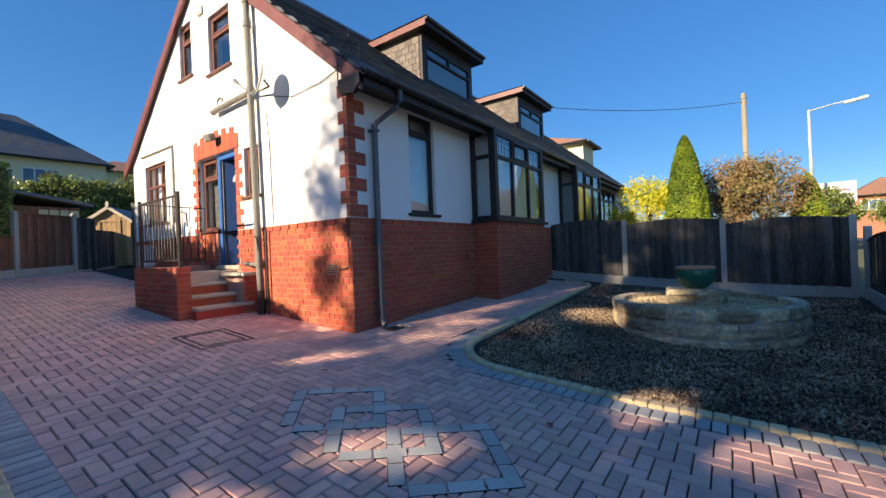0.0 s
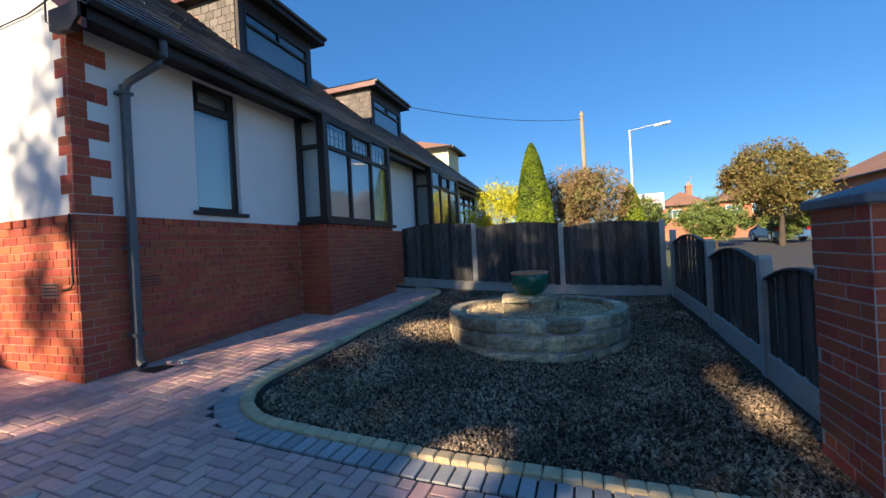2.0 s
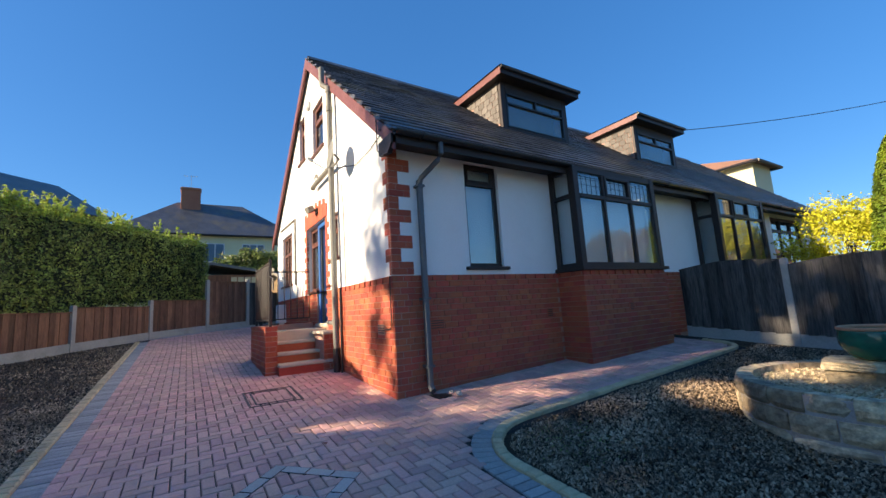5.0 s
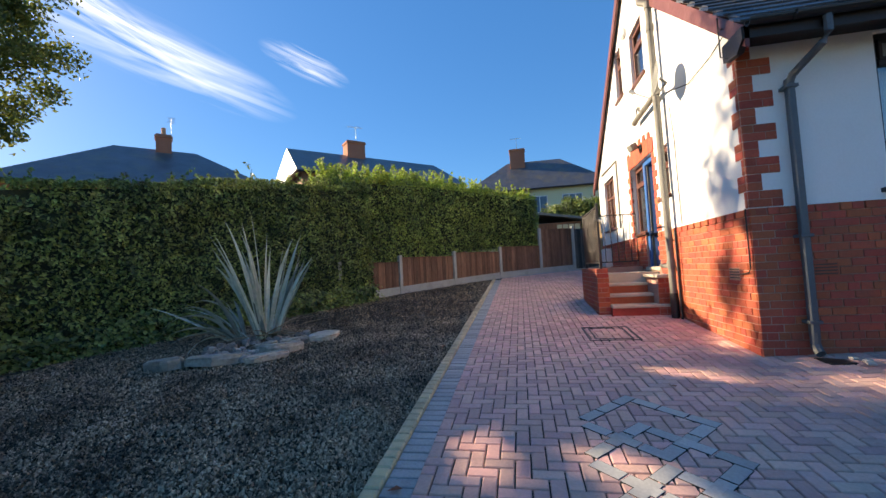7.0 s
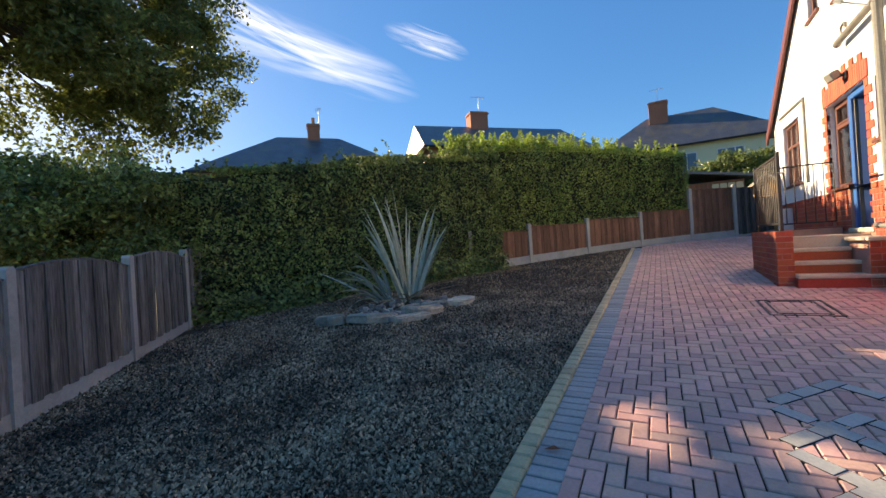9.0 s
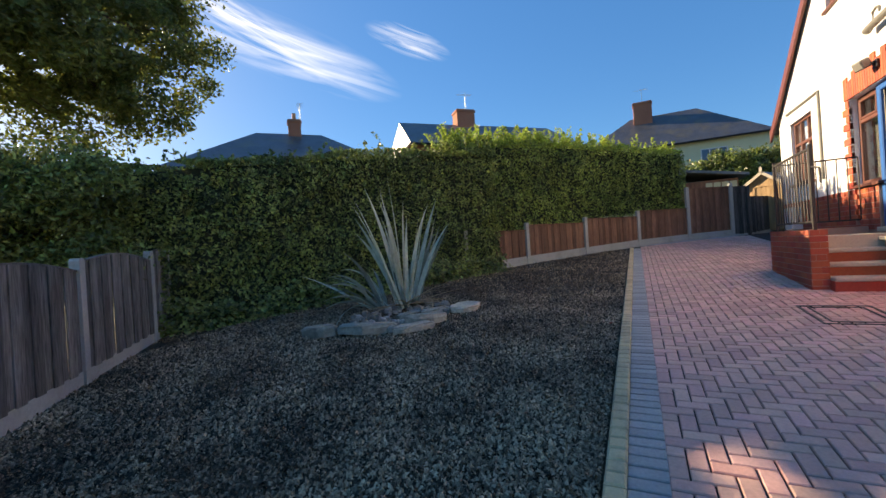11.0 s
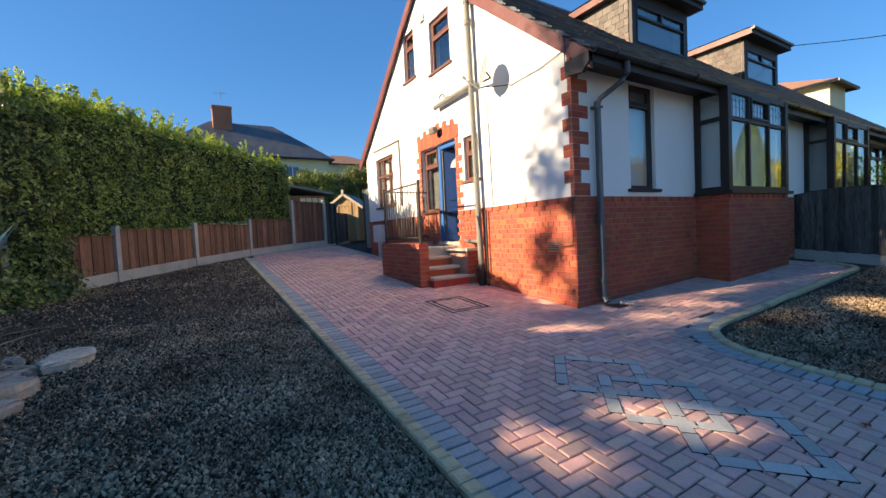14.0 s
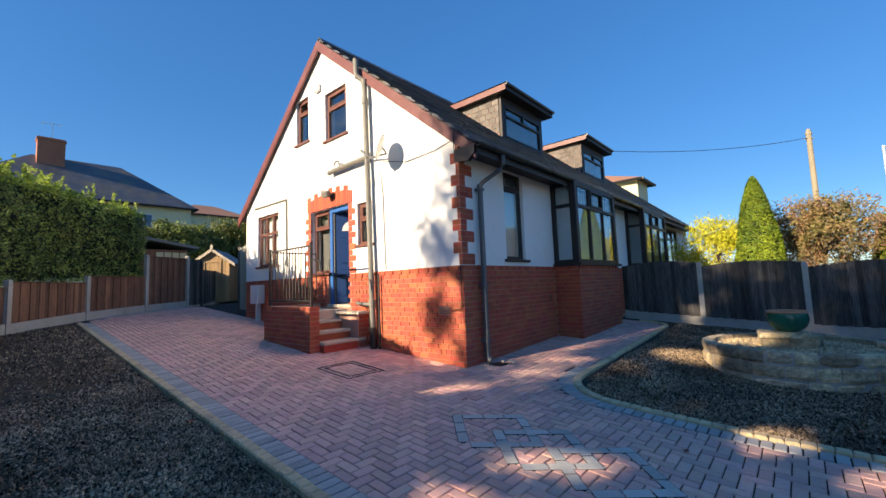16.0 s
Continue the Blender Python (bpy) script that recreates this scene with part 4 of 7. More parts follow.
# air bricks
for x, y, z, face in ((0.0, 0.66, 0.90, "x"), (0.0, 2.92, 0.93, "x"), (BAY_X, 4.42, 0.94, "x"), (-0.42, 0.0, 0.88, "y")):
    ab = thing("air_brick", (x, y, z), "dark ventilated air brick in the plinth", "air brick", "air bricks")
    w = 0.12 if (y in (0.66,)) or face == "y" else 0.07
    bm = bm_new()
    if face == "x":
        box(bm, x - 0.01, x + 0.008, y - w, y + w, z - 0.075, z + 0.075, 0.003)
    else:
        box(bm, x - w, x + w, y - 0.008, y + 0.01, z - 0.075, z + 0.075, 0.003)
    part("plate", bm, M_BRICK if face == "x" else M_MORTAR, ab)
    for k in range(4):
        bm = bm_new()
        zz = z - 0.05 + k * 0.033
        if face == "x":
            box(bm, x + 0.006, x + 0.011, y - w + 0.015, y + w - 0.015, zz, zz + 0.014)
        else:
            box(bm, x - w + 0.015, x + w - 0.015, y - 0.011, y - 0.006, zz, zz + 0.014)
        part("slot", bm, M_BLACK, ab)

# ---- dormers ----
D_X, D_W, D_TOP = -1.30, 1.06, 6.0


def roof_z(x):
    return EAVE_Z + SLOPE * (EAVE_X - x)


def dormer(yc, group):
    d = thing("dormer", (D_X, yc, roof_z(D_X)), "flat-fronted dormer with slate cheeks and maroon fascia", "dormer", group)
    y0, y1, zb = yc - D_W, yc + D_W, roof_z(D_X)
    xb = EAVE_X - (D_TOP - EAVE_Z) / SLOPE
    for y in (y0, y1 - 0.08):
        bm = bm_new()
        prism(bm, [(D_X - 0.03, zb - 0.1), (D_X - 0.03, D_TOP), (xb - 0.25, D_TOP), (xb - 0.25, D_TOP - 0.05)], "y", y, y + 0.08)
        cheek = part("cheek", bm, M_MORTAR, d)
        rows = int((D_TOP - zb) / 0.15) + 1
        for r in range(rows):
            z0 = zb + r * 0.15
            xe = EAVE_X - (z0 - EAVE_Z) / SLOPE
            x = D_X - 0.04 + (0.1 if r % 2 else 0)
            while x - 0.2 > xe - 0.22:
                bm = bm_new()
                box(bm, x - 0.19, min(x - 0.004, D_X - 0.04), y - 0.012 if y == y0 else y + 0.08, y if y == y0 else y + 0.092, z0, min(z0 + 0.143, D_TOP), 0.003)
                part("slate", bm, M_CLADSLATE, cheek)
                x -= 0.2
    bm = bm_new()
    rects = [(y0, y0 + 0.14, zb, D_TOP), (y1 - 0.14, y1, zb, D_TOP), (y0 + 0.14, y1 - 0.14, zb, zb + 0.07), (y0 + 0.14, y1 - 0.14, D_TOP - 0.24, D_TOP)]
    bars(bm, "x", D_X + 0.04, 0.1, rects)
    part("face_frame", bm, M_DARKWOOD, d)
    a, b = y0 + 0.14, y1 - 0.14
    tr = zb + 0.63
    bm = bm_new()
    bars(bm, "x", D_X + 0.052, 0.06, [(a, b, zb + 0.07, zb + 0.11), (a, b, tr - 0.025, tr + 0.025), (a, a + 0.045, zb + 0.11, D_TOP - 0.24), (b - 0.045, b, zb + 0.11, D_TOP - 0.24), (yc - 0.03, yc + 0.03, tr, D_TOP - 0.24), (a, b, D_TOP - 0.28, D_TOP - 0.24)])
    part("sash", bm, M_BLACK, d)
    for r in ((a, b, zb + 0.1, tr), (a, yc, tr, D_TOP - 0.25), (yc, b, tr, D_TOP - 0.25)):
        bm = bm_new()
        bars(bm, "x", D_X + 0.01, 0.008, [r])
        part("pane", bm, M_GLASS, d).visible_shadow = False
    # flat sheet coloured as the dim room behind the dormer panes
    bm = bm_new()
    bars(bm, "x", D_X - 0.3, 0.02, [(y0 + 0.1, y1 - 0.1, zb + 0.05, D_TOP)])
    part("room_behind", bm, M_ROOMSHADE, d)
    ox, oy = D_X + 0.28, 0.17
    bm = bm_new()
    prism(bm, [(xb - 0.3, y0 - oy), (ox, y0 - oy), (ox, y1 + oy), (xb - 0.3, y1 + oy)], "z", D_TOP, D_TOP + 0.03)
    part("soffit", bm, M_DARKWOOD, d)
    for r in ((xb - 0.35, ox + 0.02, y0 - oy - 0.025, y0 - oy), (xb - 0.35, ox + 0.02, y1 + oy, y1 + oy + 0.025)):
        bm = bm_new()
        box(bm, *r, D_TOP - 0.0, D_TOP + 0.15)
        part("side_fascia", bm, M_MAROON, d)
    bm = bm_new()
    box(bm, ox, ox + 0.025, y0 - oy, y1 + oy, D_TOP, D_TOP + 0.15)
    part("front_fascia", bm, M_DARKWOOD, d)
    bm = bm_new()
    e0, e1, ex = y0 - oy - 0.06, y1 + oy + 0.06, ox + 0.07
    zt = D_TOP + 0.16
    ridge = zt + 0.42
    xr = EAVE_X - (ridge - EAVE_Z) / SLOPE
    v = [bm.verts.new(p) for p in ((ex, e0, zt), (ex, e1, zt), (xb - 0.35, e1, zt), (xb - 0.35, e0, zt), (ox - 1.05, yc, ridge), (xr - 0.4, yc, ridge))]
    for q in ((0, 1, 4), (1, 2, 5, 4), (3, 0, 4, 5), (2, 3, 5), (3, 2, 1, 0)):
        bm.faces.new([v[i] for i in q])
    part("hipped_roof", bm, M_SLATE, d)
    bm = bm_new()
    tube(bm, [(ex - 0.02, e0 + 0.03, zt - 0.02), (ex - 0.02, e1 - 0.03, zt - 0.02)], 0.045, 8)
    part("gutter", bm, M_BLACK, d)


dormer(4.46, "dormers along the roof")
dormer(9.42, "dormers along the roof")


# ---- fences ----
def board_fence(posts, material, height_of, post_h, label, inner, gravel_h=0.16, arch=0.10, rails=False, ends=(True, True), panel_label="", post_mat=None):
    """Concrete posts and gravel boards with a panel of upright boards in each bay, all parts of one fence."""
    fence = thing("fence", (posts[0][0], posts[0][1], gz(*posts[0])), label, "fence")
    for i, (x, y) in enumerate(posts):
        if (i == 0 and not ends[0]) or (i == len(posts) - 1 and not ends[1]):
            continue
        bm = bm_new()
        g, h = gz(x, y), post_h(i)
        d = Vector((posts[min(i + 1, len(posts) - 1)][0] - posts[max(i - 1, 0)][0], posts[min(i + 1, len(posts) - 1)][1] - posts[max(i - 1, 0)][1]))
        m = pose(x, y, g, 0, 0, math.degrees(math.atan2(d.y, d.x)))
        prism(bm, [(-0.05, -0.15), (0.05, -0.15), (0.05, h - 0.03), (0.03, h), (-0.03, h), (-0.05, h - 0.03)], "y", -0.05, 0.05)
        bmesh.ops.transform(bm, verts=bm.verts[:], matrix=m)
        part("post", bm, post_mat or M_CONC, fence, "" if post_mat else "chamfered concrete post")
    for i, ((xa, ya), (xb, yb)) in enumerate(zip(posts, posts[1:])):
        ln = math.hypot(xb - xa, yb - ya)
        m = pose(xa, ya, 0, 0, 0, math.degrees(math.atan2(yb - ya, xb - xa)))
        ga, gb = gz(xa, ya), gz(xb, yb)
        g = (ga + gb) / 2
        bm = bm_new()
        prism(bm, [(0.05, ga - 0.1), (ln - 0.05, gb - 0.1), (ln - 0.05, gb + gravel_h), (0.05, ga + gravel_h)], "y", -0.025, 0.025)
        bmesh.ops.transform(bm, verts=bm.verts[:], matrix=m)
        part("gravel_board", bm, M_CONC, fence, "pale concrete gravel board")
        h, seg = height_of(i), 10
        bm = bm_new()
        up = [(0.05 + (ln - 0.1) * k / seg, g + h + arch * math.sin(math.pi * k / seg)) for k in range(seg + 1)]
        prism(bm, up + [(u, z + 0.02) for u, z in up[::-1]], "y", -0.03, 0.03)
        bmesh.ops.transform(bm, verts=bm.verts[:], matrix=m)
        panel = part("fence_panel", bm, material, fence, panel_label)
        nb = max(2, round((ln - 0.1) / 0.118))
        w = (ln - 0.1) / nb
        rng = random.Random(i * 7 + len(label))
        for k in range(nb):
            u, c = 0.05 + k * w, (k + 0.5) / nb
            top = g + h + arch * math.sin(math.pi * c)
            off = rng.uniform(-0.004, 0.004) + (0.018 if k % 2 else 0.0)
            base = ga + (gb - ga) * c + gravel_h - 0.01
            bm = bm_new()
            prism(bm, [(u, base), (u + w + 0.012, base), (u + w + 0.012, top), (u, top)], "y", inner * (0.004 + off), inner * (0.018 + off))
            bmesh.ops.transform(bm, verts=bm.verts[:], matrix=m)
            part("board", bm, material, panel)
        if rails:
            for zr in (0.28, 0.55, 0.82):
                bm = bm_new()
                box(bm, 0.05, ln - 0.05, inner * 0.03, inner * 0.065, g + zr, g + zr + 0.045, 0.004)
                bmesh.ops.transform(bm, verts=bm.verts[:], matrix=m)
                part("rail", bm, material, panel)


NORTH = [(0.28, 6.62), (2.14, 6.62), (4.07, 6.62), (6.02, 6.62)]
board_fence(NORTH, M_FENCEDARK, lambda i: (1.42, 1.44, 1.42)[i], lambda i: 1.52, "black-stained boarded fence between grey concrete posts", -1, 0.19, 0.08, ends=(False, True))
EASTSIDE = [(6.18, 6.45), (6.15, 4.0), (6.10, 2.12), (6.05, 0.62)]
board_fence(EASTSIDE, M_FENCEDARK, lambda i: (1.08, 0.98, 0.92)[i], lambda i: (1.3, 1.2, 1.12, 1.0)[i], "low dark boarded fence with arched panel tops", 1, 0.2, 0.14, rails=True)
board_fence(WEST_POSTS, M_FENCEBROWN, lambda i: (0.98, 1.0, 1.0, 1.08, 1.66)[i], lambda i: (1.12, 1.14, 1.12, 1.14, 1.74, 1.74)[i], "brown feather-edge board fence with pale concrete posts", 1, 0.2, 0.0)
board_fence(EAST_POSTS, M_FENCEGREY, lambda i: 1.28, lambda i: 1.38, "weathered grey board fence with bowed tops", -1, 0.14, 0.10)
# boards and posts take a near-black colour for the deep shade back there
BACK = [(-11.80, -0.40), (-11.86, 0.06), (-14.4, 2.3), (-8.2, 3.2)]
board_fence(BACK, M_FENCEDARK, lambda i: (1.6, 1.1, 1.5)[i], lambda i: 1.6, "dark stained board fence and gate at the back", -1, 0.05, 0.0, ends=(False, False), post_mat=M_FENCEDARK)

# ---- gate pillar ----
pil = thing("gate_pillar", (6.02, 0.42, gz(6, 0.4)), "red brick gate pillar under a blue-grey coping", "gate pillar")
bm = bm_new()
box(bm, 5.83, 6.37, 0.10, 0.64, -0.45, 1.20)
pillar_core = part("core", bm, M_WMORTAR, pil)
bm = bm_new()
vs = box(bm, 5.79, 6.41, 0.06, 0.68, 1.20, 1.26, 0.01)
top = [bm.verts.new(q) for q in ((5.80, 0.07, 1.26), (6.40, 0.07, 1.26), (6.40, 0.67, 1.26), (5.80, 0.67, 1.26), (6.10, 0.37, 1.36))]
for q in ((0, 1, 4), (1, 2, 4), (2, 3, 4), (3, 0, 4), (3, 2, 1, 0)):
    bm.faces.new([top[k] for k in q])
part("coping", bm, M_COPING, pil)

# ---- circular stone planter ----
PC, PR = (3.83, 3.19), 1.17
pz = gz(*PC) - 0.05
planter = thing("stone_planter", (*PC, pz), "round planter of pale weathered walling stone", "planter")
bm = bm_new()
lathe(bm, [(PR - 0.19, -0.05), (PR - 0.004, -0.05), (PR - 0.004, 0.415), (PR - 0.13, 0.42), (PR - 0.14, 0.2), (PR - 0.19, 0.2)], (PC[0], PC[1], pz), 64)
part("mortar", bm, M_WMORTAR, planter, "pale smeared mortar")
rng = random.Random(5)
for row, (h0, h1, n) in enumerate(((-0.05, 0.08, 17), (0.08, 0.265, 22), (0.265, 0.44, 19))):
    wid = [rng.uniform(0.5, 1.6) for _ in range(n)]
    tot = sum(wid)
    a = rng.uniform(0, 1)
    for w in wid:
        da = 2 * math.pi * w / tot
        gap = rng.uniform(0.004, 0.009)
        r0, r1 = PR - 0.15, PR + rng.uniform(0.004, 0.026)
        t0, t1 = h0 + rng.uniform(0.003, 0.012), h1 - rng.uniform(0.003, 0.012)
        bm = bm_new()
        cols = []
        for k in range(6):
            ang = a + gap + (da - 2 * gap) * k / 5
            col = [(r0, t0)] + [(r1 - (0.016 if q in (0, 4) else 0) - (0.012 if k in (0, 5) else 0), t0 + (t1 - t0) * q / 4) for q in range(5)] + [(r0, t1 - 0.006)]
            line_ = []
            for q, (r, z) in enumerate(col):
                px, py = math.cos(ang), math.sin(ang)
                if 0 < q < 6:
                    r += 0.022 * noise.noise(Vector((px * 9, py * 9, z * 14 + row))) + 0.008 * noise.noise(Vector((px * 31, py * 31, z * 40)))
                line_.append(bm.verts.new((PC[0] + r * px, PC[1] + r * py, pz + z)))
            cols.append(line_)
        for q, s in zip(cols, cols[1:]):
            for k in range(7):
                bm.faces.new((q[k], q[(k + 1) % 7], s[(k + 1) % 7], s[k]))
        bm.faces.new(cols[0])
        bm.faces.new(cols[-1][::-1])
        part("stone", bm, M_SANDSTONE, planter)
        a += da
bm = bm_new()
lathe(bm, [(PR - 0.15, 0.1), (PR - 0.15, 0.34), (0.6, 0.365), (0.01, 0.38)], (PC[0], PC[1], pz), 40)
part("fill", bm, M_FILLCHIP, planter, "tan gravel fill")
frng = np.random.default_rng(12)
k = 5000
fr_, fa_ = (PR - 0.17) * np.sqrt(frng.uniform(0, 1, k)), frng.uniform(0, 2 * np.pi, k)
fp_ = np.stack([fr_ * np.cos(fa_), fr_ * np.sin(fa_), 0.052 + 0.36 + 0.025 * (1 - fr_)], 1) + np.array((PC[0], PC[1], pz)) - np.array(ORIGIN[planter.name]) - np.array((0, 0, 0.05))
fill_chips = new("loose_gravel", leaf_cloud("loose_gravel", fp_, np.tile((0, 0, 1.0), (k, 1)), 0.035, M_FILLCHIP, frng, 0.6, 0.7))
fill_chips.parent = planter
tagged(fill_chips, "tan stone chips", kind="stuff")
for k, (px, py, sx, sy, z0, z1, turn) in enumerate(((-0.17, -0.10, 0.19, 0.14, 0.36, 0.51, 12), (0.17, -0.12, 0.17, 0.13, 0.36, 0.50, -8), (-0.15, 0.15, 0.18, 0.14, 0.36, 0.50, -15), (0.16, 0.14, 0.18, 0.15, 0.36, 0.51, 20), (-0.08, -0.02, 0.30, 0.27, 0.51, 0.585, 8), (0.25, -0.10, 0.12, 0.17, 0.505, 0.565, -14))):
    bm = bm_new()
    box(bm, -sx, sx, -sy, sy, 0, z1 - z0)
    bmesh.ops.subdivide_edges(bm, edges=bm.edges[:], cuts=2, use_grid_fill=True)
    for v in bm.verts:
        e = noise.noise(v.co * 9 + Vector((k * 3, 0, 0)))
        corner = (abs(v.co.x) / sx) ** 4 + (abs(v.co.y) / sy) ** 4
        v.co.x *= 1 + 0.14 * e - 0.05 * max(corner - 1, 0)
        v.co.y *= 1 + 0.14 * e - 0.05 * max(corner - 1, 0)
    bmesh.ops.transform(bm, verts=bm.verts[:], matrix=pose(PC[0] - 0.05 + px, PC[1] - 0.01 + py, pz + z0, 0, 0, turn))
    part("pedestal_stone", bm, M_SANDSTONE, planter)
POT = (PC[0] - 0.05, PC[1] - 0.01, pz + 0.585)
pot = thing("plant_pot", POT, "glossy green glazed bowl with a bare clay rim", "pot")
bm = bm_new()
lathe(bm, [(0.10, 0.0), (0.155, 0.02), (0.215, 0.075), (0.25, 0.15), (0.256, 0.205), (0.246, 0.265), (0.243, 0.295), (0.228, 0.295), (0.222, 0.26), (0.01, 0.24)], POT, 40)
part("bowl", bm, M_POT, pot, smooth=True)
bm = bm_new()
tube(bm, [(POT[0] + 0.238 * math.cos(a), POT[1] + 0.238 * math.sin(a), POT[2] + 0.30) for a in [2 * math.pi * k / 40 for k in range(41)]], 0.018, 8)
part("rim", bm, M_TERRA, pot, "unglazed clay rim")

# ---- inspection cover ----
mh = thing("inspection_cover", (-1.18, -1.30, gz(-1.18, -1.3)), "block-filled steel inspection cover set in the drive", "manhole cover")
for x0, x1, y0, y1 in ((-1.58, -0.78, -1.64, -1.615), (-1.58, -0.78, -1.005, -0.98), (-1.58, -1.555, -1.615, -1.005), (-0.805, -0.78, -1.615, -1.005), (-1.50, -0.86, -1.555, -1.535), (-1.50, -0.86, -1.085, -1.065), (-1.50, -1.48, -1.535, -1.085), (-0.88, -0.86, -1.535, -1.085)):
    bm = bm_new()
    vv = box(bm, x0, x1, y0, y1, -0.02, 0.007)
    for q in vv:
        q.co.z += gz(q.co.x, q.co.y)
    part("frame_bar", bm, M_IRON, mh)
gul = thing("gully", (0.22, 0.5, gz(0.2, 0.5)), "small square gully under the downpipe", "drain")
bm = bm_new()
box(bm, 0.12, 0.36, 0.40, 0.62, gz(0.24, 0.5) - 0.03, gz(0.24, 0.5) + 0.008)
part("grate", bm, M_BLACK, gul)
bm = bm_new()
for k in range(3):
    box(bm, -0.035, 0.035, -0.03, 0.03, 0, 0.03, 0.01, pose(0.22 + 0.1 * k, 0.68 + 0.05 * (k % 2), gz(0.3, 0.7), 8 * k, 0, 40 * k))
part("stone", bm, M_CONC, gul)


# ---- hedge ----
# made-up leaf gaps that light set patches: x, y, half length, half width, heading
SUN_PATCHES = [(0.55, -0.9, 0.45, 0.12, 62), (0.95, 1.45, 0.5, 0.15, 42), (2.35, -1.85, 0.55, 0.24, 30), (2.1, -2.85, 0.5, 0.2, 15), (3.65, -0.1, 0.45, 0.28, 60), (4.45, -0.45, 0.55, 0.26, 30), (2.5, 3.0, 0.5, 0.7, 60), (3.3, 4.2, 0.75, 0.5, 0), (5.7, 1.6, 1.1, 0.16, 95), (0.5, 2.9, 0.5, 0.16, 80)]


def shades_patch(P):
    """Which points block the sun to a chosen ground patch; their leaves are left out."""
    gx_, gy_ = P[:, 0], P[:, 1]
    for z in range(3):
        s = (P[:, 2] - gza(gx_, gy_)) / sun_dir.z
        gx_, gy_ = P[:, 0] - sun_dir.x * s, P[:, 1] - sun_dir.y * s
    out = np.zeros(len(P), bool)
    for x, y, a, b, turn in SUN_PATCHES:
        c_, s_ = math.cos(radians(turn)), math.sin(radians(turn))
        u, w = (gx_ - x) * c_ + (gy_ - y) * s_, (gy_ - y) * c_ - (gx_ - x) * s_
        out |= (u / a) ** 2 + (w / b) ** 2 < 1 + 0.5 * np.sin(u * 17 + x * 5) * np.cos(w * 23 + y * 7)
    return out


def hedge(name, line, width, top, bottom, density, size, seed, label, tops, top_mat=None, leaf_mat=None):
    """A clipped hedge along a line of plan points: dark core for the shade within, leaves over its faces, a few sprigs
    on top.
    """
    rng = np.random.default_rng(seed)
    h = thing(name, (line[0][0], line[0][1], gz(*line[0])), label, "hedge")
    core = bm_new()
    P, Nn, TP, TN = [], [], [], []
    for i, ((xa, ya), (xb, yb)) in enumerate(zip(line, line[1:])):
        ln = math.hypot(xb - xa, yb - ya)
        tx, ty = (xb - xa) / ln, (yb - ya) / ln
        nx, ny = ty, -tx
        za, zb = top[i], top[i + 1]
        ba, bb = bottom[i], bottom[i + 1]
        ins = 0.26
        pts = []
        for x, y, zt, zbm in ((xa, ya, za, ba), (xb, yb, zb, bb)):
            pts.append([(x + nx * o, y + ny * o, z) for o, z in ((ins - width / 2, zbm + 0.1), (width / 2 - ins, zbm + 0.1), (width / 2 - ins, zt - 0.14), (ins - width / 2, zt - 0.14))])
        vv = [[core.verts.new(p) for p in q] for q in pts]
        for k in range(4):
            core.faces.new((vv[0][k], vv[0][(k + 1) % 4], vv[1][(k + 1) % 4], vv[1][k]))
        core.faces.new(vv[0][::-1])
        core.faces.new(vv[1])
        for side in (-1, 1):
            n = int(ln * (max(za, zb) - min(ba, bb)) * density)
            s, q = rng.uniform(0, 1, n), rng.uniform(0, 1, n)
            lump = np.array([0.8 * noise.noise(Vector((a * ln * 0.9 + i * 9, c * 2.6, side * 3 + seed))) + 0.7 * noise.noise(Vector((a * ln * 3.4, c * 9, side * 3 + seed))) for a, c in zip(s, q)])
            d = width / 2 + 0.24 * lump - rng.exponential(0.11, n)
            zt, zl = za + (zb - za) * s, ba + (bb - ba) * s
            z = zl + (zt - zl) * q + rng.normal(0, 0.07, n) * (q > 0.92)
            d -= 0.16 * np.clip((q - 0.88) / 0.12, 0, 1) ** 2
            P.append(np.stack([xa + tx * ln * s + nx * d * side, ya + ty * ln * s + ny * d * side, z], 1))
            Nn.append(np.tile((nx * side, ny * side, 0.35), (n, 1)))
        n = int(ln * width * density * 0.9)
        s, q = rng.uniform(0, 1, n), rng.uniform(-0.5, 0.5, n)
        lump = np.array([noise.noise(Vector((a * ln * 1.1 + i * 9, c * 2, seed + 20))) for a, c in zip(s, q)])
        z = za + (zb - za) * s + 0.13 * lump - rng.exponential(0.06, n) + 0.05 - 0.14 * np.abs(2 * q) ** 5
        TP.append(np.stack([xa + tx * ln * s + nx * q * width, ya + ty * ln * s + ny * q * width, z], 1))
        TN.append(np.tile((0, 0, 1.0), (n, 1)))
        if tops[i]:
            k = int(ln * tops[i])
            s, q = rng.uniform(0, 1, k), rng.uniform(-0.45, 0.45, k)
            for a, c in zip(s, q):
                hh = rng.uniform(0.08, 0.5)
                m = int(12 + hh * 50)
                u = rng.uniform(0, 1, m)
                lean = rng.normal(0, 0.12, 2)
                bx, by = xa + tx * ln * a + nx * c * width, ya + ty * ln * a + ny * c * width
                TP.append(np.stack([bx + lean[0] * u + rng.normal(0, 0.022, m), by + lean[1] * u + rng.normal(0, 0.022, m), za + (zb - za) * a + hh * u], 1))
                TN.append(rng.normal(0, 1, (m, 3)))
    for (x, y), zt, zb, sgn in ((line[0], top[0], bottom[0], -1), (line[-1], top[-1], bottom[-1], 1)):
        xa, ya = line[0] if sgn < 0 else line[-2]
        xb, yb = line[1] if sgn < 0 else line[-1]
        ln = math.hypot(xb - xa, yb - ya)
        tx, ty = (xb - xa) / ln, (yb - ya) / ln
